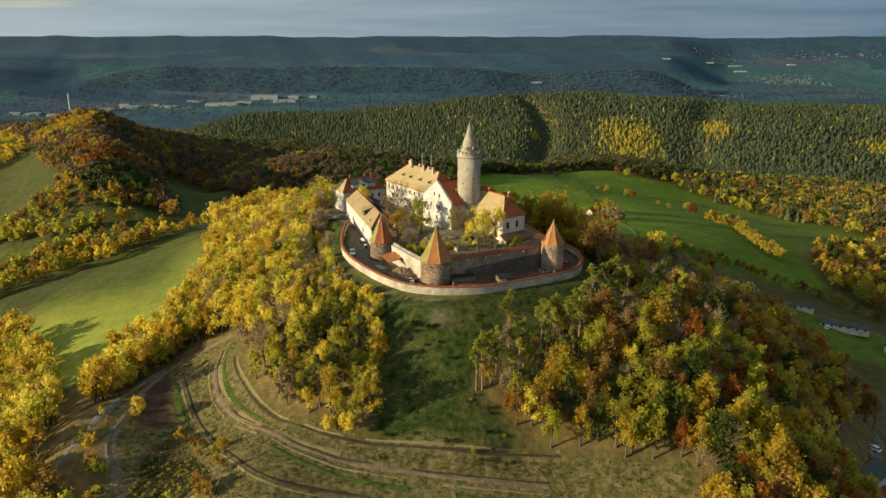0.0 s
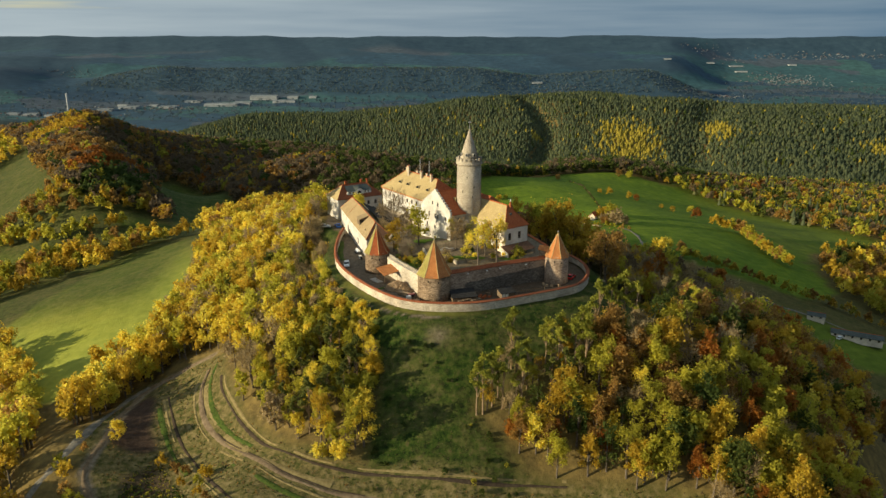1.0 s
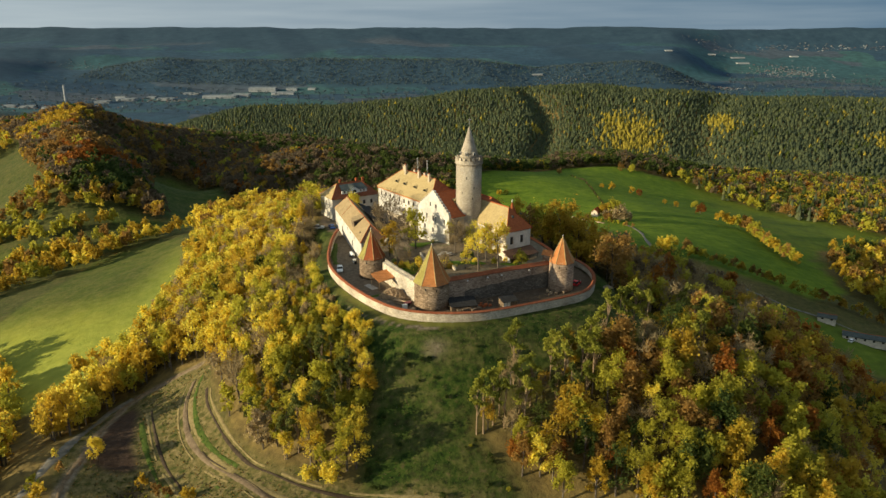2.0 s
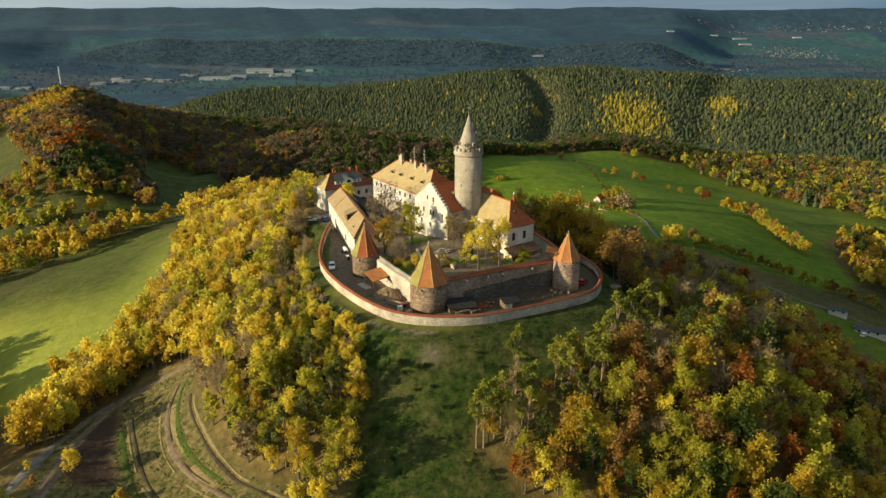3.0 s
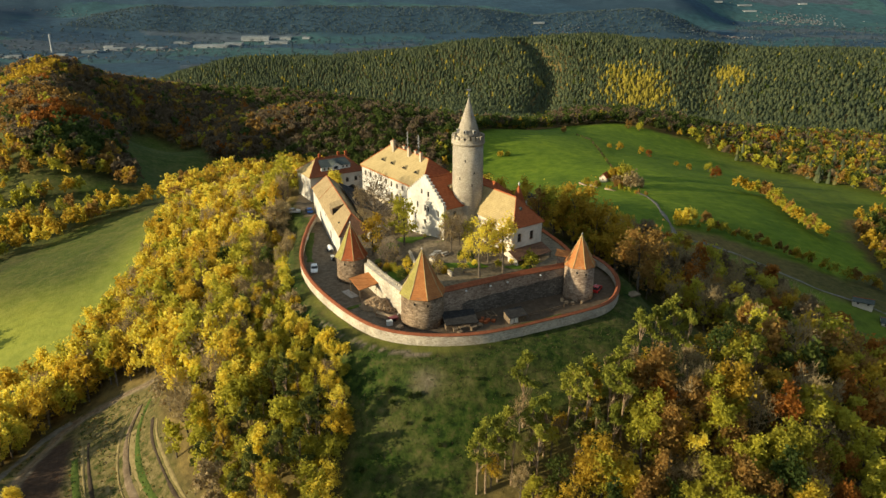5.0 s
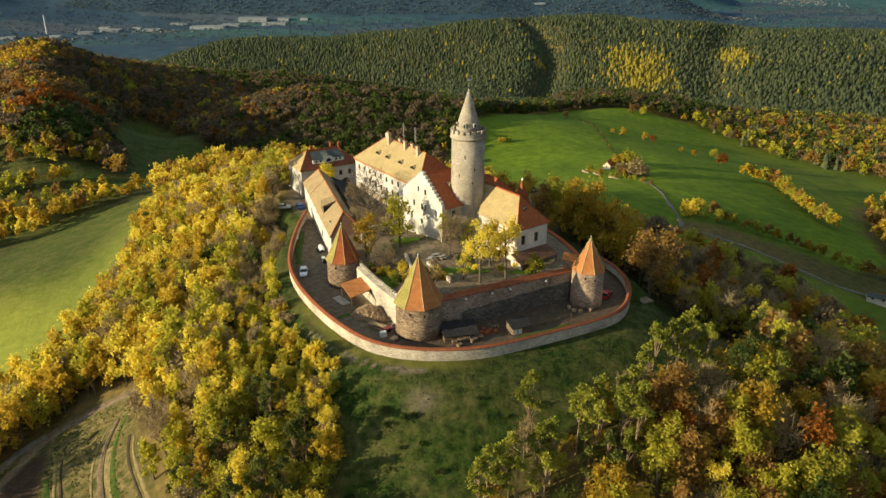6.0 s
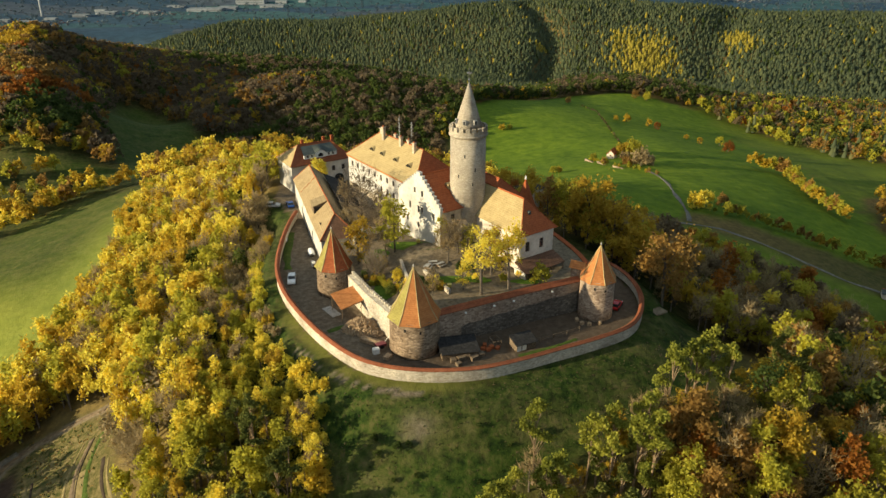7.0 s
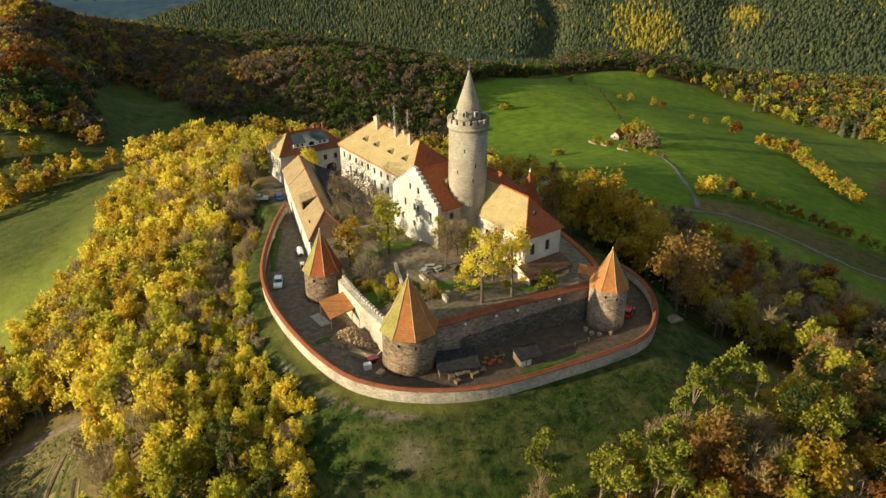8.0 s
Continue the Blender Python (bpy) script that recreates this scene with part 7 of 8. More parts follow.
    for dx in (-0.9, 0.9):
        part("leg", Shape().box((dx - 0.07, -0.22, -0.1), (dx + 0.07, 0.22, 0.42)).mesh("leg", LEAD), be)


yard()


# ---- inside the inner walls ----
def cz(x, y):
    return float(court_z(x, y))


def garden():
    for i, (a, b, h) in enumerate((((-0.6, 220.6), (4.6, 211.6), 1.0), ((-5.8, 226.5), (-4.0, 218.0), 0.8), ((-16.0, 240.6), (-9.5, 243.4), 1.6), ((-16.2, 240.4), (-17.0, 235.6), 1.4))):
        s = Shape()
        d = Vector((b[0] - a[0], b[1] - a[1], 0))
        m = frame_of(Vector((*a, 0)), d.normalized(), Vector((-d.y, d.x, 0)).normalized())
        z = min(cz(*a), cz(*b))
        s.box((0, -0.22, z - 0.6), (d.length, 0.22, z + h))
        s.box((-0.05, -0.28, z + h + 0.004), (d.length + 0.05, 0.28, z + h + 0.1))
        ob = new("garden_wall", s.mesh("garden_wall", PALE_STONE if i != 2 else PLASTER, ))
        ob.matrix_world = m
        tagged(ob, "low sunlit garden wall of pale stone", "wall", "garden walls of the courtyard")
    lawn = Shape()
    n = 16
    pts = [(-3.2 + 5.6 * math.cos(2 * math.pi * i / n) * 1.15 - 0.2 * math.sin(i), 232.4 + 2.4 * math.sin(2 * math.pi * i / n) - 0.45 * 5.6 * math.cos(2 * math.pi * i / n)) for i in range(n)]
    lawn.face(*[(x, y, cz(x, y) + 0.03) for x, y in pts])
    g, nn, l, b = material("courtyard grass", 0.95)
    f = noise_node(nn, l, 1.2, 7, 0.7, place(nn))
    r = ramp_node(nn, [(0.3, (0.05, 0.09, 0.015)), (0.6, (0.10, 0.17, 0.02)), (0.8, (0.17, 0.21, 0.04))])
    l.new(f.outputs["Fac"], r.inputs["Fac"])
    l.new(r.outputs["Color"], b.inputs["Base Color"])
    bumped(nn, l, b, f.outputs["Fac"], 0.2)
    tagged(new("lawn", lawn.mesh("lawn", g)), "small green lawn below the stepped gable", "lawn", kind="structure")
    for i, (x, y, a) in enumerate(((1.2, 223.4, 10), (2.8, 222.6, 40), (0.2, 222.2, 70))):
        t = thing("picnic_table", "pale wooden picnic table on the gravel court", "table", pose(x, y, cz(x, y), 0, 0, a), "picnic tables in the court")
        part("tabletop", Shape().box((-0.9, -0.38, 0.68), (0.9, 0.38, 0.75)).mesh("tabletop", LEAD), t)
        for dy in (-0.75, 0.75):
            part("bench_board", Shape().box((-0.9, dy - 0.14, 0.4), (0.9, dy + 0.14, 0.46)).mesh("bench_board", LEAD), t)
        for dx in (-0.6, 0.6):
            part("leg", Shape().box((dx - 0.05, -0.7, 0.0), (dx + 0.05, 0.7, 0.4)).mesh("leg", TIMBER), t)
            part("post", Shape().box((dx - 0.05, -0.05, 0.404), (dx + 0.05, 0.05, 0.68)).mesh("post", TIMBER), t)
    for x, y in ((-2.2, 233.0), (4.6, 214.0)):
        t = thing("beehive_box", "small yellow wooden box on legs", "box", pose(x, y, cz(x, y) + 0.02, 0, 0, 15))
        part("body", Shape().box((-0.35, -0.3, 0.35), (0.35, 0.3, 0.95)).mesh("body", plain("yellow painted wood", (0.55, 0.42, 0.10), 0.7)), t)
        part("lid", Shape().box((-0.42, -0.37, 0.954), (0.42, 0.37, 1.04)).mesh("lid", plain("pale yellow wood", (0.65, 0.55, 0.20), 0.7)), t)
        for dx in (-0.28, 0.28):
            part("leg", Shape().box((dx - 0.04, -0.25, 0), (dx + 0.04, 0.25, 0.346)).mesh("leg", TIMBER), t)
    T = lambda kind, colour, v, x, y, s, words: tree_things(kind, colour, v, x, y, s, 47.0 * v + 13 * x, "courtyard trees", cz(x, y) - 0.05, words)
    T("maple", "yellow", 0, 10.9, 211.6, 1.12, "yellow maple behind the inner wall")
    T("maple", "yellow", 1, 16.6, 214.0, 1.12, "slender yellow maple behind the inner wall")
    T("thin", "yellow", 2, 7.4, 213.4, 0.55, "small yellow maple behind the inner wall")
    T("twig", "straw", 1, 4.4, 223.9, 0.8, "sparse half bare tree on the court")
    T("open", "olive", 0, -7.4, 231.2, 1.0, "yellow green lime tree below the gable")
    T("bare", "bare", 1, -16.4, 248.4, 1.22, "large leafless tree before the hall")
    T("bare", "bare", 0, -13.0, 243.5, 0.7, "leafless tree in the courtyard garden")
    T("open", "gold", 1, -15.2, 228.4, 0.85, "orange leaved young tree by the tower")
    T("bare", "bare", 2, -10.6, 221.6, 0.85, "leafless fruit tree in the wall garden")
    T("bare", "bare", 1, -12.4, 226.4, 0.5, "small leafless tree in the wall garden")
    T("bare", "bare", 0, 6.6, 226.8, 0.75, "leafless tree beside the keep")
    T("thin", "olive", 0, 8.6, 226.0, 0.62, "thin olive tree beside the keep")
    T("bush", "olive", 1, 23.0, 216.4, 0.85, "yellow green shrub beside the lean-to")
    for kind, colour, v, x, y, s, words in (
        ("twig", "straw", 0, -9.2, 229.8, 0.62, "nearly bare tree in the courtyard garden"), ("twig", "straw", 1, -13.4, 232.6, 0.55, "nearly bare tree by the garden wall"),
        ("twig", "straw", 2, -11.0, 238.0, 0.6, "nearly bare tree by the garden wall"), ("twig", "straw", 0, -21.0, 256.0, 0.75, "nearly bare tree before the hall"),
        ("twig", "straw", 1, -12.0, 253.6, 0.6, "nearly bare tree before the hall"), ("twig", "straw", 2, -19.6, 244.6, 0.55, "nearly bare tree beside the outbuilding"),
        ("twig", "straw", 2, 1.2, 211.0, 0.55, "nearly bare tree behind the inner wall"), ("thin", "gold", 1, 13.4, 219.6, 0.8, "sparse yellow tree before the wing"),
        ("twig", "straw", 0, 13.8, 223.6, 0.6, "nearly bare tree before the wing"), ("thin", "olive", 1, 3.0, 229.6, 0.55, "sparse olive tree by the gable"),
        ("bush", "green", 0, -15.2, 238.0, 0.7, "green shrub by the garden wall"), ("bush", "gold", 1, -9.8, 226.0, 0.6, "golden shrub in the garden"), ("bush", "yellow", 0, 1.4, 214.4, 0.8, "yellow shrub behind the low wall"),
    ):
        T(kind, colour, v, x, y, s, words)
    for k, (cx, cy, rx, ry) in enumerate(((-12.0, 230.5, 3.2, 2.4), (4.5, 217.5, 3.4, 1.6), (-9.0, 216.5, 2.4, 4.0), (10.0, 217.6, 3.0, 1.5), (-18.5, 250.5, 3.0, 3.6), (20.5, 217.0, 3.6, 1.0))):
        gp = Shape().face(*[(cx + rx * math.cos(a) * (1 + 0.2 * math.sin(3 * a + k)), cy + ry * math.sin(a) * (1 + 0.2 * math.sin(2 * a + k)), cz(cx + rx * math.cos(a), cy + ry * math.sin(a)) + 0.10) for a in (2 * math.pi * i / 18 for i in range(18))])
        tagged(new("lawn", gp.mesh("lawn", g)), "rough patch of grass in the courtyard", "lawn", kind="structure")
    for k, line in enumerate(([(-37.0, 258.5), (-35.6, 249.0), (-33.6, 239.5), (-32.6, 235.5)], [(17.5, 199.6), (24.0, 202.8), (32.0, 207.4)], [(-19.6, 208.6), (-16.0, 211.2), (-12.6, 213.4)])):
        laid_strip("lawn", "rough strip of grass along the yard wall", line, 0.0, (3.2, 1.6, 1.8)[k], GREEN_VERGE, 0.13, 70 + k)
    r = np.random.default_rng(4)
    for i in range(60):
        k = r.uniform(0, 1)
        x, y = (-6.0 + 9 * k, 209.6 + 0.3 * k * 9 + r.uniform(0, 4)) if i < 18 else (-13.5 + 8 * k, 220.0 - 9 * k + r.uniform(0.8, 9)) if i < 40 else (2 + 22 * k, 211.0 + 10.0 * k + r.uniform(-0.4, 9))
        T("bush", ("olive", "yellow", "gold", "green")[int(r.integers(0, 4))], i % 2, float(x), float(y), float(r.uniform(0.22, 0.55)), "low autumn shrub in the courtyard garden")
    tree_things("round", "yellow", 2, -33.0, 286.4, 0.8, 20, "courtyard trees", 2.0, "dense yellow green tree before the gatehouse")


garden()

# single trees that stand out on the slopes
for x, y, v, s in ((10.2, 166.7, 0, 1.05), (8.6, 166.5, 1, 1.0), (12.5, 168.5, 2, 0.85), (15.0, 168.0, 1, 0.9), (18.8, 170.9, 0, 0.95), (21.5, 172.5, 2, 0.8), (27.8, 175.5, 1, 1.08), (26.4, 176.4, 0, 0.95), (30.5, 178.0, 2, 0.85), (35.5, 178.8, 0, 1.0), (37.5, 181.0, 1, 0.95), (41.2, 186.0, 2, 0.98), (44.6, 187.5, 0, 1.04), (46.8, 188.6, 1, 1.12), (49.0, 189.5, 2, 1.0), (51.5, 188.0, 0, 0.98), (53.0, 190.0, 1, 0.9), (62, 182, 1, 0.9)):
    tree_things("pine", "pine", v, x, y, s, 40 * x, "pines on the castle slope", label="tall green pine with bare pale stem")
for kind, colour, v, x, y, s in (("tall", "gold", 0, 40.9, 255.1, 1.0), ("tall", "gold", 1, 50.0, 242.0, 1.0), ("tall", "brown", 0, 52.5, 227.0, 0.95), ("tall", "gold", 1, 45.5, 249.5, 0.92), ("tall", "olive", 0, 36.0, 262.5, 0.8), ("tall", "gold", 1, 27.5, 270.0, 0.75), ("round", "yellow", 0, 22.6, 159.6, 0.9), ("round", "olive", 1, 27, 155, 0.85), ("slim", "yellow", 2, 61, 193.5, 0.85), ("round", "yellow", 3, 66, 160, 0.9), ("slim", "gold", 1, 31.5, 180.5, 0.7), ("bush", "rust", 1, 17.5, 162.5, 1.0), ("slim", "rust", 0, 38, 158, 0.7), ("round", "gold", 1, 45, 152, 0.9),
                                 ("bush", "yellow", 1, -24, 158, 1.0), ("bush", "yellow", 0, -29, 159.5, 1.0), ("round", "yellow", 2, -86, 178, 0.62), ("bush", "gold", 0, -58, 163, 0.9)):
    tree_things(kind, colour, v, x, y, s, 33 * x, "trees at the wood's edge")

# shrubs on the clearing
_r = np.random.default_rng(21)
_n = 0
while _n < 34:
    _x, _y = float(_r.uniform(-16, 24)), float(_r.uniform(150, 185))
    if inside(np.array([_x]), np.array([_y]), CLEARING)[0]:
        tree_things("bush", ("olive", "green", "green", "green")[int(_r.integers(0, 4))], _n % 2, _x, _y, float(_r.uniform(0.16, 0.36)), 50.0 * _n, "shrubs on the grassy slope", label="small wild shrub on the grassy slope")
        _n += 1

# bushes and lone trees on the far meadow
for x, y, c, s in ((126, 512, "straw", 0.8), (128, 542, "gold", 1.05), (50, 626, "gold", 0.55), (56, 628, "olive", 0.45), (70, 494, "olive", 0.5), (74, 497, "gold", 0.4), (152, 685, "gold", 0.5), (161, 684, "gold", 0.55), (181, 686, "gold", 0.5), (185, 675, "rust", 0.5), (200, 644, "gold", 0.42), (203, 622, "gold", 0.4), (225, 637, "olive", 0.6), (213, 590, "rust", 0.7), (121, 745, "brown", 0.5), (126, 407, "yellow", 0.95), (131, 410, "yellow", 0.7), (143, 419, "brown", 0.5), (150, 411, "olive", 0.5), (211, 804, "olive", 0.7), (201, 811, "brown", 0.7),
                   (101, 528, "olive", 0.45), (105, 512, "olive", 0.4), (122, 537, "gold", 1.1), (127, 530, "olive", 1.0), (116, 502, "brown", 0.8), (123, 498, "straw", 0.95), (130, 506, "straw", 0.8), (120, 524, "straw", 0.7)):
    tree_things("bush", c, int(x) % 2, x, y, 2.5 * s, 20.0 * x, "lone trees on the far meadow", label="single autumn tree on the green meadow")


def hedge(label, line, gap, mix, seed, size=(0.4, 0.75), wide=1.0):
    r = np.random.default_rng(seed)
    out = []
    for (x0, y0), (x1, y1) in zip(line, line[1:]):
        n = max(1, int(math.hypot(x1 - x0, y1 - y0) / gap))
        for i in range(n):
            k = (i + r.uniform(0, 1)) / n
            x, y = x0 + (x1 - x0) * k + r.uniform(-2.5, 2.5) * wide, y0 + (y1 - y0) * k + r.uniform(-2.5, 2.5) * wide
            out.append(("near", choose(r, mix), int(r.integers(0, 3)), x, y, gz(x, y), float(r.uniform(*size)), float(r.uniform(0, 6))))
    joined("hedge", label, "hedge", out, MID)


hedge("dark tree belt round the head of the meadow", [(2, 600), (5, 650), (55, 742), (120, 822), (200, 844), (268, 806)], 2.4, {"green": 5, "umber": 3, "olive": 2, "gold": 1.2}, 30, (0.6, 1.0), 3.0)
hedge("loose golden hedge along the meadow lane", [(134, 402), (146, 404), (161, 397), (173, 391), (185, 386), (195, 379), (215, 374), (240, 355)], 1.9, {"gold": 4, "olive": 4, "brown": 3}, 31, (0.25, 0.52))
hedge("row of autumn trees below the meadow", [(206, 533), (227, 530), (221, 493), (220, 461), (224, 445)], 2.6, {"gold": 4, "olive": 4, "brown": 2}, 32, (0.5, 0.95))
hedge("bushes along the lane below the cottage", [(100, 532), (106, 506), (120, 488), (126, 470)], 4.0, {"gold": 3, "olive": 4, "brown": 3}, 38, (0.2, 0.45))
hedge("thin line of low thorn along the field edge", [(131, 735), (141, 711), (138, 670), (135, 631), (130, 570), (124, 545)], 1.6, {"green": 4, "umber": 4, "olive": 1}, 39, (0.10, 0.18), 0.25)
mw = Shape()
for (xa, ya), (xb, yb) in zip([(97, 533), (102, 520), (108, 503)], [(102, 520), (108, 503), (117, 489)]):
    m = frame_of(Vector((xa, ya, gz(xa, ya))), Vector((xb - xa, yb - ya, 0)).normalized(), Vector((ya - yb, xb - xa, 0)).normalized())
    mw.box((0, -0.5, -1.5), (math.hypot(xb - xa, yb - ya), 0.5, 1.3), m=m)
tagged(new("field_wall", mw.mesh("field_wall", WALL_STONE)), "low stone field wall below the cottage", "wall")
hedge("hedge of golden trees beside the lawn-green field", [(-262, 348), (-240, 358), (-224, 384), (-199, 396), (-186, 428), (-163, 436), (-150, 440)], 5.5, {"gold": 5, "olive": 3, "yellow": 2}, 33, (0.5, 1.05))
hedge("overgrown hedge on the garden bank", [(-74, 172), (-60, 158), (-50, 147)], 4.5, {"olive": 4, "gold": 2, "brown": 3}, 34, (0.2, 0.4))


def cottage(name, label, x, y, z, turn, L, W, eave, ridge, wall=CREAM, roof=RED_TILE, wins=3):
    t = thing(name, label, "house", pose(x, y, z, 0, 0, turn))
    box_walls(t, L, W, -1.5, eave, wall, {"front": rows_of([(i + 0.5) * L / wins for i in range(wins)], 1.0, 1.0, 1.2), "left": rows_of([W / 2], 1.0, 1.0, 1.2)})
    for x0, x1 in ((0, L),):
        for s in (0.0, L):
            g = Shape()
            e = 0.25 if s == 0 else -0.25
            g.face((s + e, 0.1, eave), (s + e, W - 0.1, eave), (s + e, W / 2, ridge - 0.1))
            part("gable", g.mesh("gable", wall), t)
    hip_roof(t, L, W, eave, ridge, 0, 0, (roof, roof, roof, roof), 0.35)
    return t


cottage("cottage", "small white cottage with red roof among meadow trees", 115, 531, gz(115, 531), 60, 7, 5, 2.6, 5.6)
cottage("long_shed", "long low shed with grey sheet roof on the lower slope", 189.5, 330.5, gz(198, 328) + 0.6, -27, 22, 6.5, 2.4, 3.6, CREAM, SLATE, 6)
cottage("small_shed", "small grey roofed shed beside the lower lane", 184.5, 345.0, gz(187, 344) + 0.5, -27, 8, 5, 2.2, 3.4, CREAM, SLATE, 2)
cottage("house", "pale house with dark roof at the edge of the field", 210, 309, gz(213, 312) + 0.5, -40, 10, 8, 3.2, 6.0, CREAM, SLATE)
cottage("house", "dark slate roofed house at the foot of the hill", 124, 176, gz(129, 178) + 0.6, 38, 12, 8, 3.4, 7.0, CREAM, SLATE)
cottage("house", "red roofed house at the foot of the hill", 117, 165, gz(121, 168) + 0.6, 38, 10, 8, 3.2, 6.6, CREAM, RED_TILE)
car(134, 193, gz(134, 193) + 0.05, 120, WHITE_PAINT, "white car parked by the houses below")
car(192, 327, gz(192, 327) + 0.05, 40, WHITE_PAINT, "white car parked beside the long shed", name="car")
laid_strip("lane", "grey village lane below the wood", [(150, 222), (146, 208), (139, 197), (133, 190), (130, 188)], 0.0, 3.4, LANE_GREY, 0.2, 56, True)


# ---- the valley: works halls and villages ----
HALL_WALL = stained("pale works cladding", (0.28, 0.31, 0.34), (0.36, 0.39, 0.42), (0.44, 0.47, 0.50), 0.1, 0.02)
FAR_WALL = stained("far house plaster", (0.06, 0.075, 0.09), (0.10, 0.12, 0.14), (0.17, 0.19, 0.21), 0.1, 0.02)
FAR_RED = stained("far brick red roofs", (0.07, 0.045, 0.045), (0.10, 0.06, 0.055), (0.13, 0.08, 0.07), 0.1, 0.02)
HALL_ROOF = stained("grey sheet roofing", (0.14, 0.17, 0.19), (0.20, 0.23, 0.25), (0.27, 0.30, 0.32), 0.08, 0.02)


def works_hall(x, y, turn, L, W, H, tall=False):
    t = thing("works_hall", "pale grey industrial hall in the valley", "factory hall", pose(x, y, gz(x, y) - 1, 0, 0, turn), "works halls in the valley")
    part("wall", Shape().box((-L / 2, -W / 2, 0), (L / 2, W / 2, H)).mesh("wall", HALL_WALL), t)
    s = Shape()
    n = max(2, int(W / 22))
    for i in range(n):
        y0, y1 = -W / 2 + W * i / n, -W / 2 + W * (i + 1) / n
        ym = (y0 + y1) / 2
        s.face((-L / 2 - 1, y0, H + 0.2), (L / 2 + 1, y0, H + 0.2), (L / 2 + 1, ym, H + 2.6), (-L / 2 - 1, ym, H + 2.6))
        s.face((-L / 2 - 1, ym, H + 2.6), (L / 2 + 1, ym, H + 2.6), (L / 2 + 1, y1, H + 0.2), (-L / 2 - 1, y1, H + 0.2))
    part("roof", s.mesh("roof", HALL_ROOF), t)
    part("window_band", Shape().box((-L / 2 + 8, -W / 2 - 0.2, H * 0.5), (L / 2 - 8, -W / 2 - 0.03, H * 0.62)).mesh("window_band", HALL_ROOF), t)


for _x, _y, _a, _l, _w, _h in ((-883, 2896, 3, 170, 60, 16), (-816, 2961, 3, 90, 60, 15), (-764, 3112, 3, 150, 60, 26), (-657, 3009, 3, 120, 50, 15), (-645, 3128, 2, 60, 40, 15), (-560, 3130, 0, 40, 30, 10), (-1200, 2771, 4, 90, 50, 14), (-1251, 2839, -3, 50, 30, 12), (-1257, 2695, 6, 70, 34, 12), (-1063, 2801, 3, 80, 40, 12), (-1035, 3014, 0, 90, 30, 10), (-1435, 2520, 5, 60, 34, 11), (-1348, 2504, 0, 70, 34, 11), (-1498, 2526, 8, 50, 30, 11), (-1315, 2597, 3, 50, 30, 10), (-1138, 2853, 0, 40, 24, 9), (1560, 4300, 0, 60, 30, 9), (1722, 4235, 0, 90, 30, 9), (1728, 4341, 5, 110, 30, 9), (1240, 4072, 0, 50, 26, 8), (421, 3265, 3, 60, 26, 8), (2079, 4378, 0, 60, 26, 8)):
    works_hall(_x, _y, _a, 0.75 * _l, _w, 0.6 * _h)
mast = Shape()
mast.lathe([(5.5, -10), (4.2, 30), (3.6, 62), (3.8, 64)], 12)
ob = new("factory_chimney", mast.mesh("factory_chimney", HALL_WALL))
ob.location = (-1384, 2675, gz(-1384, 2675))
tagged(ob, "tall pale factory chimney in the valley", "chimney")


def village(label, cx, cy, rx, ry, count, seed, roofs, big=1.0):
    """Far houses, too many and too small to count."""
    r = np.random.default_rng(seed)
    s = Shape()
    xs, ys = cx + rx * r.normal(0, 0.5, count), cy + ry * r.normal(0, 0.5, count)
    for x, y, z in zip(xs, ys, ground_z(xs, ys)):
        L, W, H, a = r.uniform(11, 20) * big, r.uniform(9, 13) * big, r.uniform(5, 9) * big, r.uniform(0, 180)
        m = pose(float(x), float(y), float(z) - 1, 0, 0, float(a))
        L, W, H = 0.5 * L, 0.5 * W, 0.42 * H
        s.box((-L / 2, -W / 2, 0), (L / 2, W / 2, H), 0, m)
        k = 1 + int(r.integers(0, roofs))
        P = lambda *p: tuple(m @ Vector(p))
        s.face(P(-L / 2, -W / 2, H), P(L / 2, -W / 2, H), P(L / 2, 0, H * 1.6), P(-L / 2, 0, H * 1.6), mat=k)
        s.face(P(L / 2, W / 2, H), P(-L / 2, W / 2, H), P(-L / 2, 0, H * 1.6), P(L / 2, 0, H * 1.6), mat=k)
        s.face(P(-L / 2, W / 2, H), P(-L / 2, -W / 2, H), P(-L / 2, 0, H * 1.6), mat=0)
        s.face(P(L / 2, -W / 2, H), P(L / 2, W / 2, H), P(L / 2, 0, H * 1.6), mat=0)
    tagged(new("village", s.mesh("village", [FAR_WALL, FAR_RED, HALL_ROOF, FAR_RED])), label, "village", kind="stuff")


village("valley village of pale houses below the works", -1384, 2534, 260, 70, 150, 41, 3, 0.85)
village("houses scattered round the works halls", -1142, 2778, 420, 70, 110, 42, 3, 0.9)
village("red roofed valley village behind the forest ridge", 1216, 3218, 110, 50, 110, 43, 2, 0.8)
village("far valley town of red and grey roofs", 1906, 4055, 230, 150, 260, 44, 2, 0.95)
village("distant strip of pale town blocks", 2441, 4630, 520, 40, 150, 45, 2, 1.2)
village("small far village on the hillside", -1831, 3621, 160, 60, 50, 46, 3, 0.8)
village("pale houses of a side valley", 1709, 4579, 250, 160, 90, 47, 3, 0.8)
village("scattered farmsteads on the valley floor", 511, 3184, 160, 60, 30, 48, 3, 0.8)


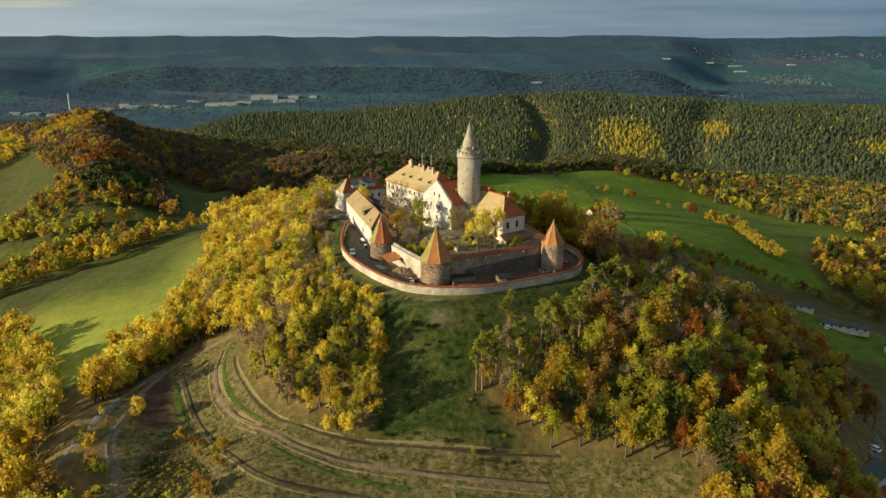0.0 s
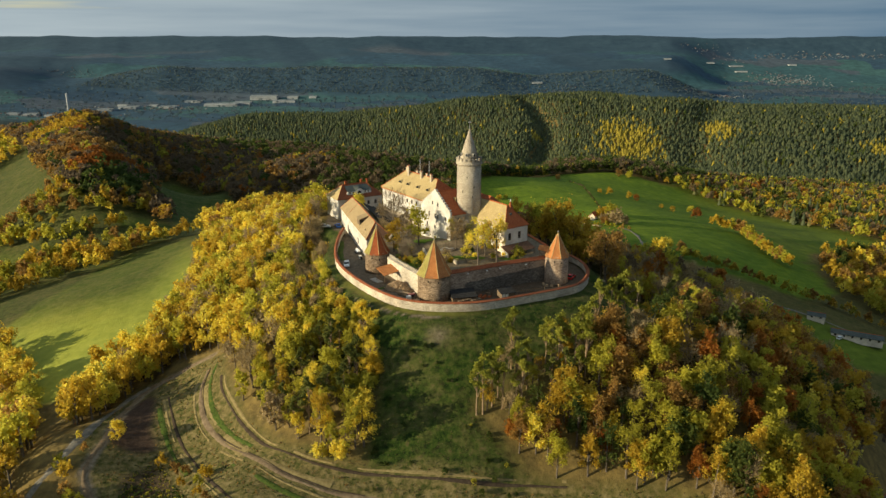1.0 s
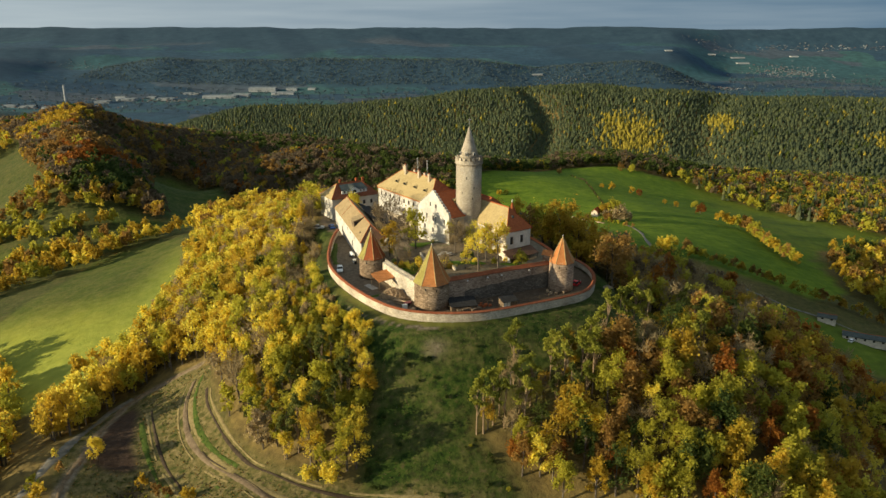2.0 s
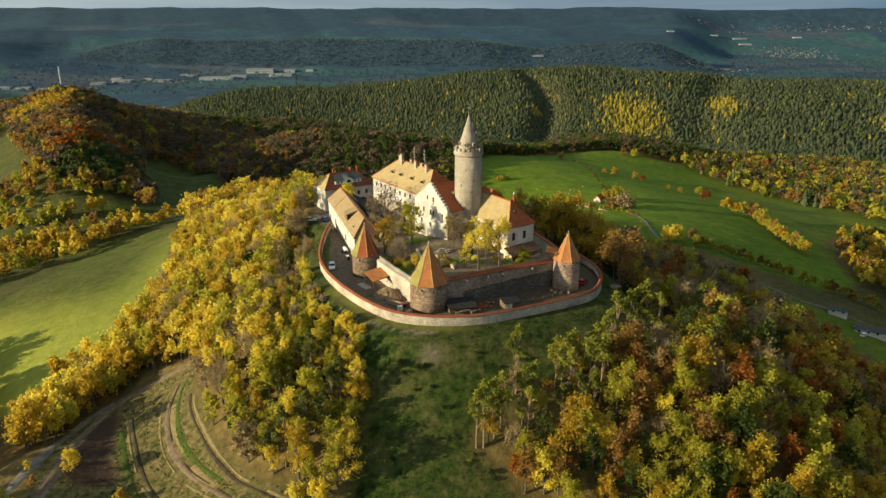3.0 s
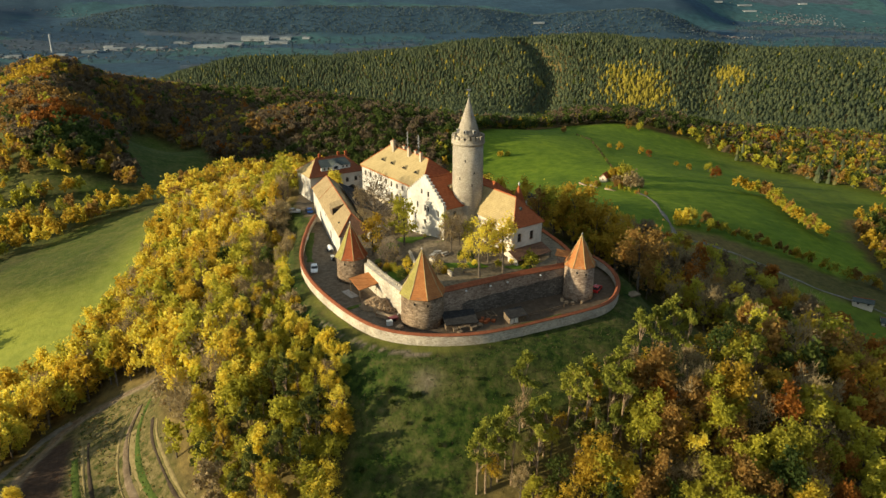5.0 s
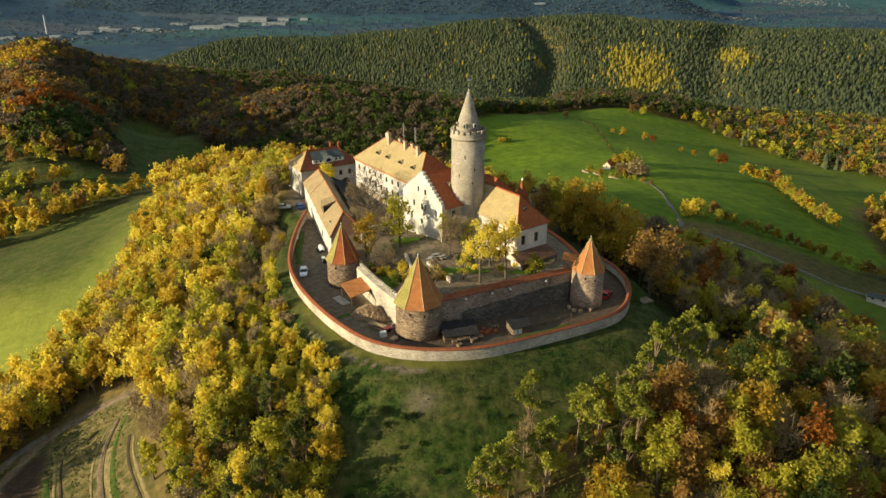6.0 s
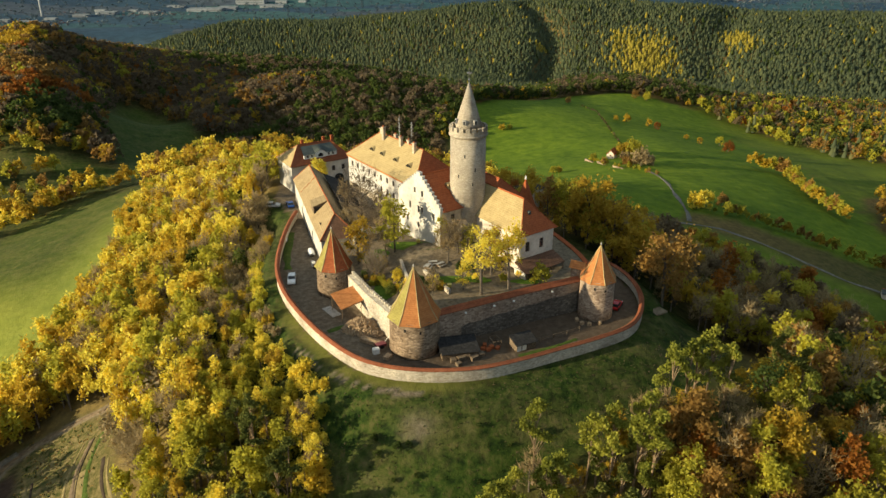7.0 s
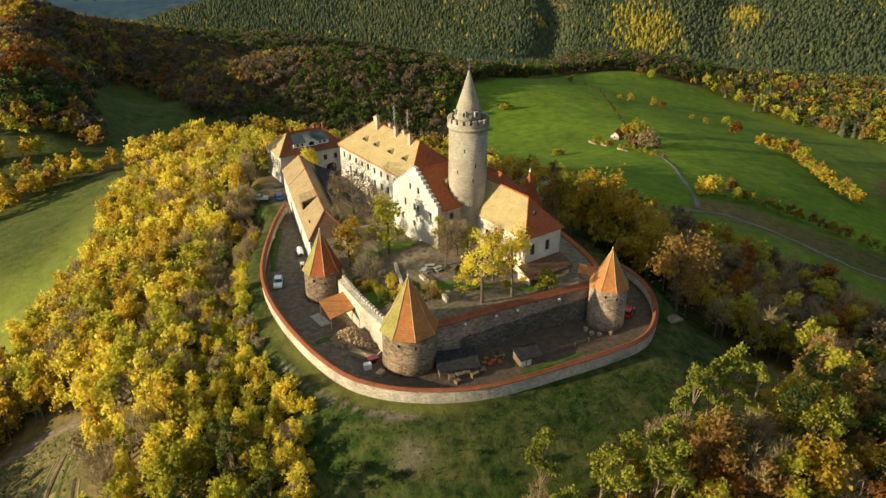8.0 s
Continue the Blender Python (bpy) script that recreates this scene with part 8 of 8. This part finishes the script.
def tufts(label, poly, count, seed, mats, size=(0.25, 0.8)):
    """Coarse grass and low weeds, too many to count."""
    r = np.random.default_rng(seed)
    p = np.array(poly)
    xs, ys = r.uniform(p[:, 0].min(), p[:, 0].max(), count * 4), r.uniform(p[:, 1].min(), p[:, 1].max(), count * 4)
    ok = inside(xs, ys, poly) & ~inside(xs, ys, PLOUGHED) & (off_line(xs, ys, WALLED, True) > 0.8) & ~inside(xs, ys, WALLED)
    for line in RUTS + LANES:
        ok &= off_line(xs, ys, line) > 1.6
    xs, ys = xs[ok][:count], ys[ok][:count]
    zs = ground_z(xs, ys)
    v, f, m = [], [], []
    for x, y, z in zip(xs, ys, zs):
        s, c = float(r.uniform(*size)), int(r.integers(0, len(mats)))
        for k in range(7):
            a = r.uniform(0, 6.28)
            q = s * r.uniform(0.3, 1.0)
            b = len(v)
            tip = (x + q * math.cos(a), y + q * math.sin(a), z + s * r.uniform(0.4, 1.0))
            w = s * 0.35
            v += [(x - w * math.sin(a), y + w * math.cos(a), z - 0.1), (x + w * math.sin(a), y - w * math.cos(a), z - 0.1), tip]
            f.append((b, b + 1, b + 2))
            m.append(c)
    me = mesh_of("grass_tufts", v, f, mats, index=m)
    tagged(new("grass_tufts", me), label, "grass", kind="stuff")


tufts("coarse green and brown tufts on the castle slope", CLEARING, 3200, 51, [LEAF["green"], LEAF["green"], LEAF["umber"]], (0.10, 0.30))
tufts("dry tufts and weeds on the terraces", TERRACES, 4200, 52, [LEAF["umber"], LEAF["brown"], LEAF["green"], LEAF["green"]], (0.15, 0.45))
tufts("low weeds in the garden plot", GARDEN, 900, 53, [LEAF["green"], LEAF["olive"]], (0.2, 0.5))


def vine_rows():
    """Rows of low vines on the plot below the lane."""
    r = np.random.default_rng(61)
    items = []
    for row in range(13):
        o = Vector((-86.0 + 2.3 * row, 152.0 - 0.6 * row))
        for k in range(17):
            q = o + Vector((0.62, 0.78)) * (k * 0.95)
            if inside(np.array([q.x]), np.array([q.y]), GARDEN)[0]:
                items.append(("bush", ("olive", "green", "green")[int(r.integers(0, 3))], int(r.integers(0, 2)), q.x, q.y, gz(q.x, q.y), float(r.uniform(0.2, 0.3)), float(r.uniform(0, 6))))
    joined("vine_rows", "rows of low green and yellow vines", "vines", [i for i in items], {"bush": [coarse_broad(120 + j, 3.2, 1.9, 60, 0.8) for j in range(2)]})


vine_rows()
hedge("loose bushes below the garden lane", [(-96, 176), (-90, 160), (-86, 146), (-70, 142), (-50, 141)], 3.4, {"olive": 4, "gold": 3, "brown": 3, "yellow": 2}, 35, (0.22, 0.5))
hedge("golden bushes on the rough pasture", [(-330, 470), (-285, 455), (-250, 445), (-225, 452), (-205, 462)], 4.5, {"gold": 5, "olive": 4, "brown": 1}, 36, (0.7, 1.25))
hedge("golden bushes on the rough pasture", [(-300, 410), (-262, 405), (-235, 420), (-205, 415)], 5.0, {"gold": 5, "olive": 4, "brown": 1}, 37, (0.65, 1.2))
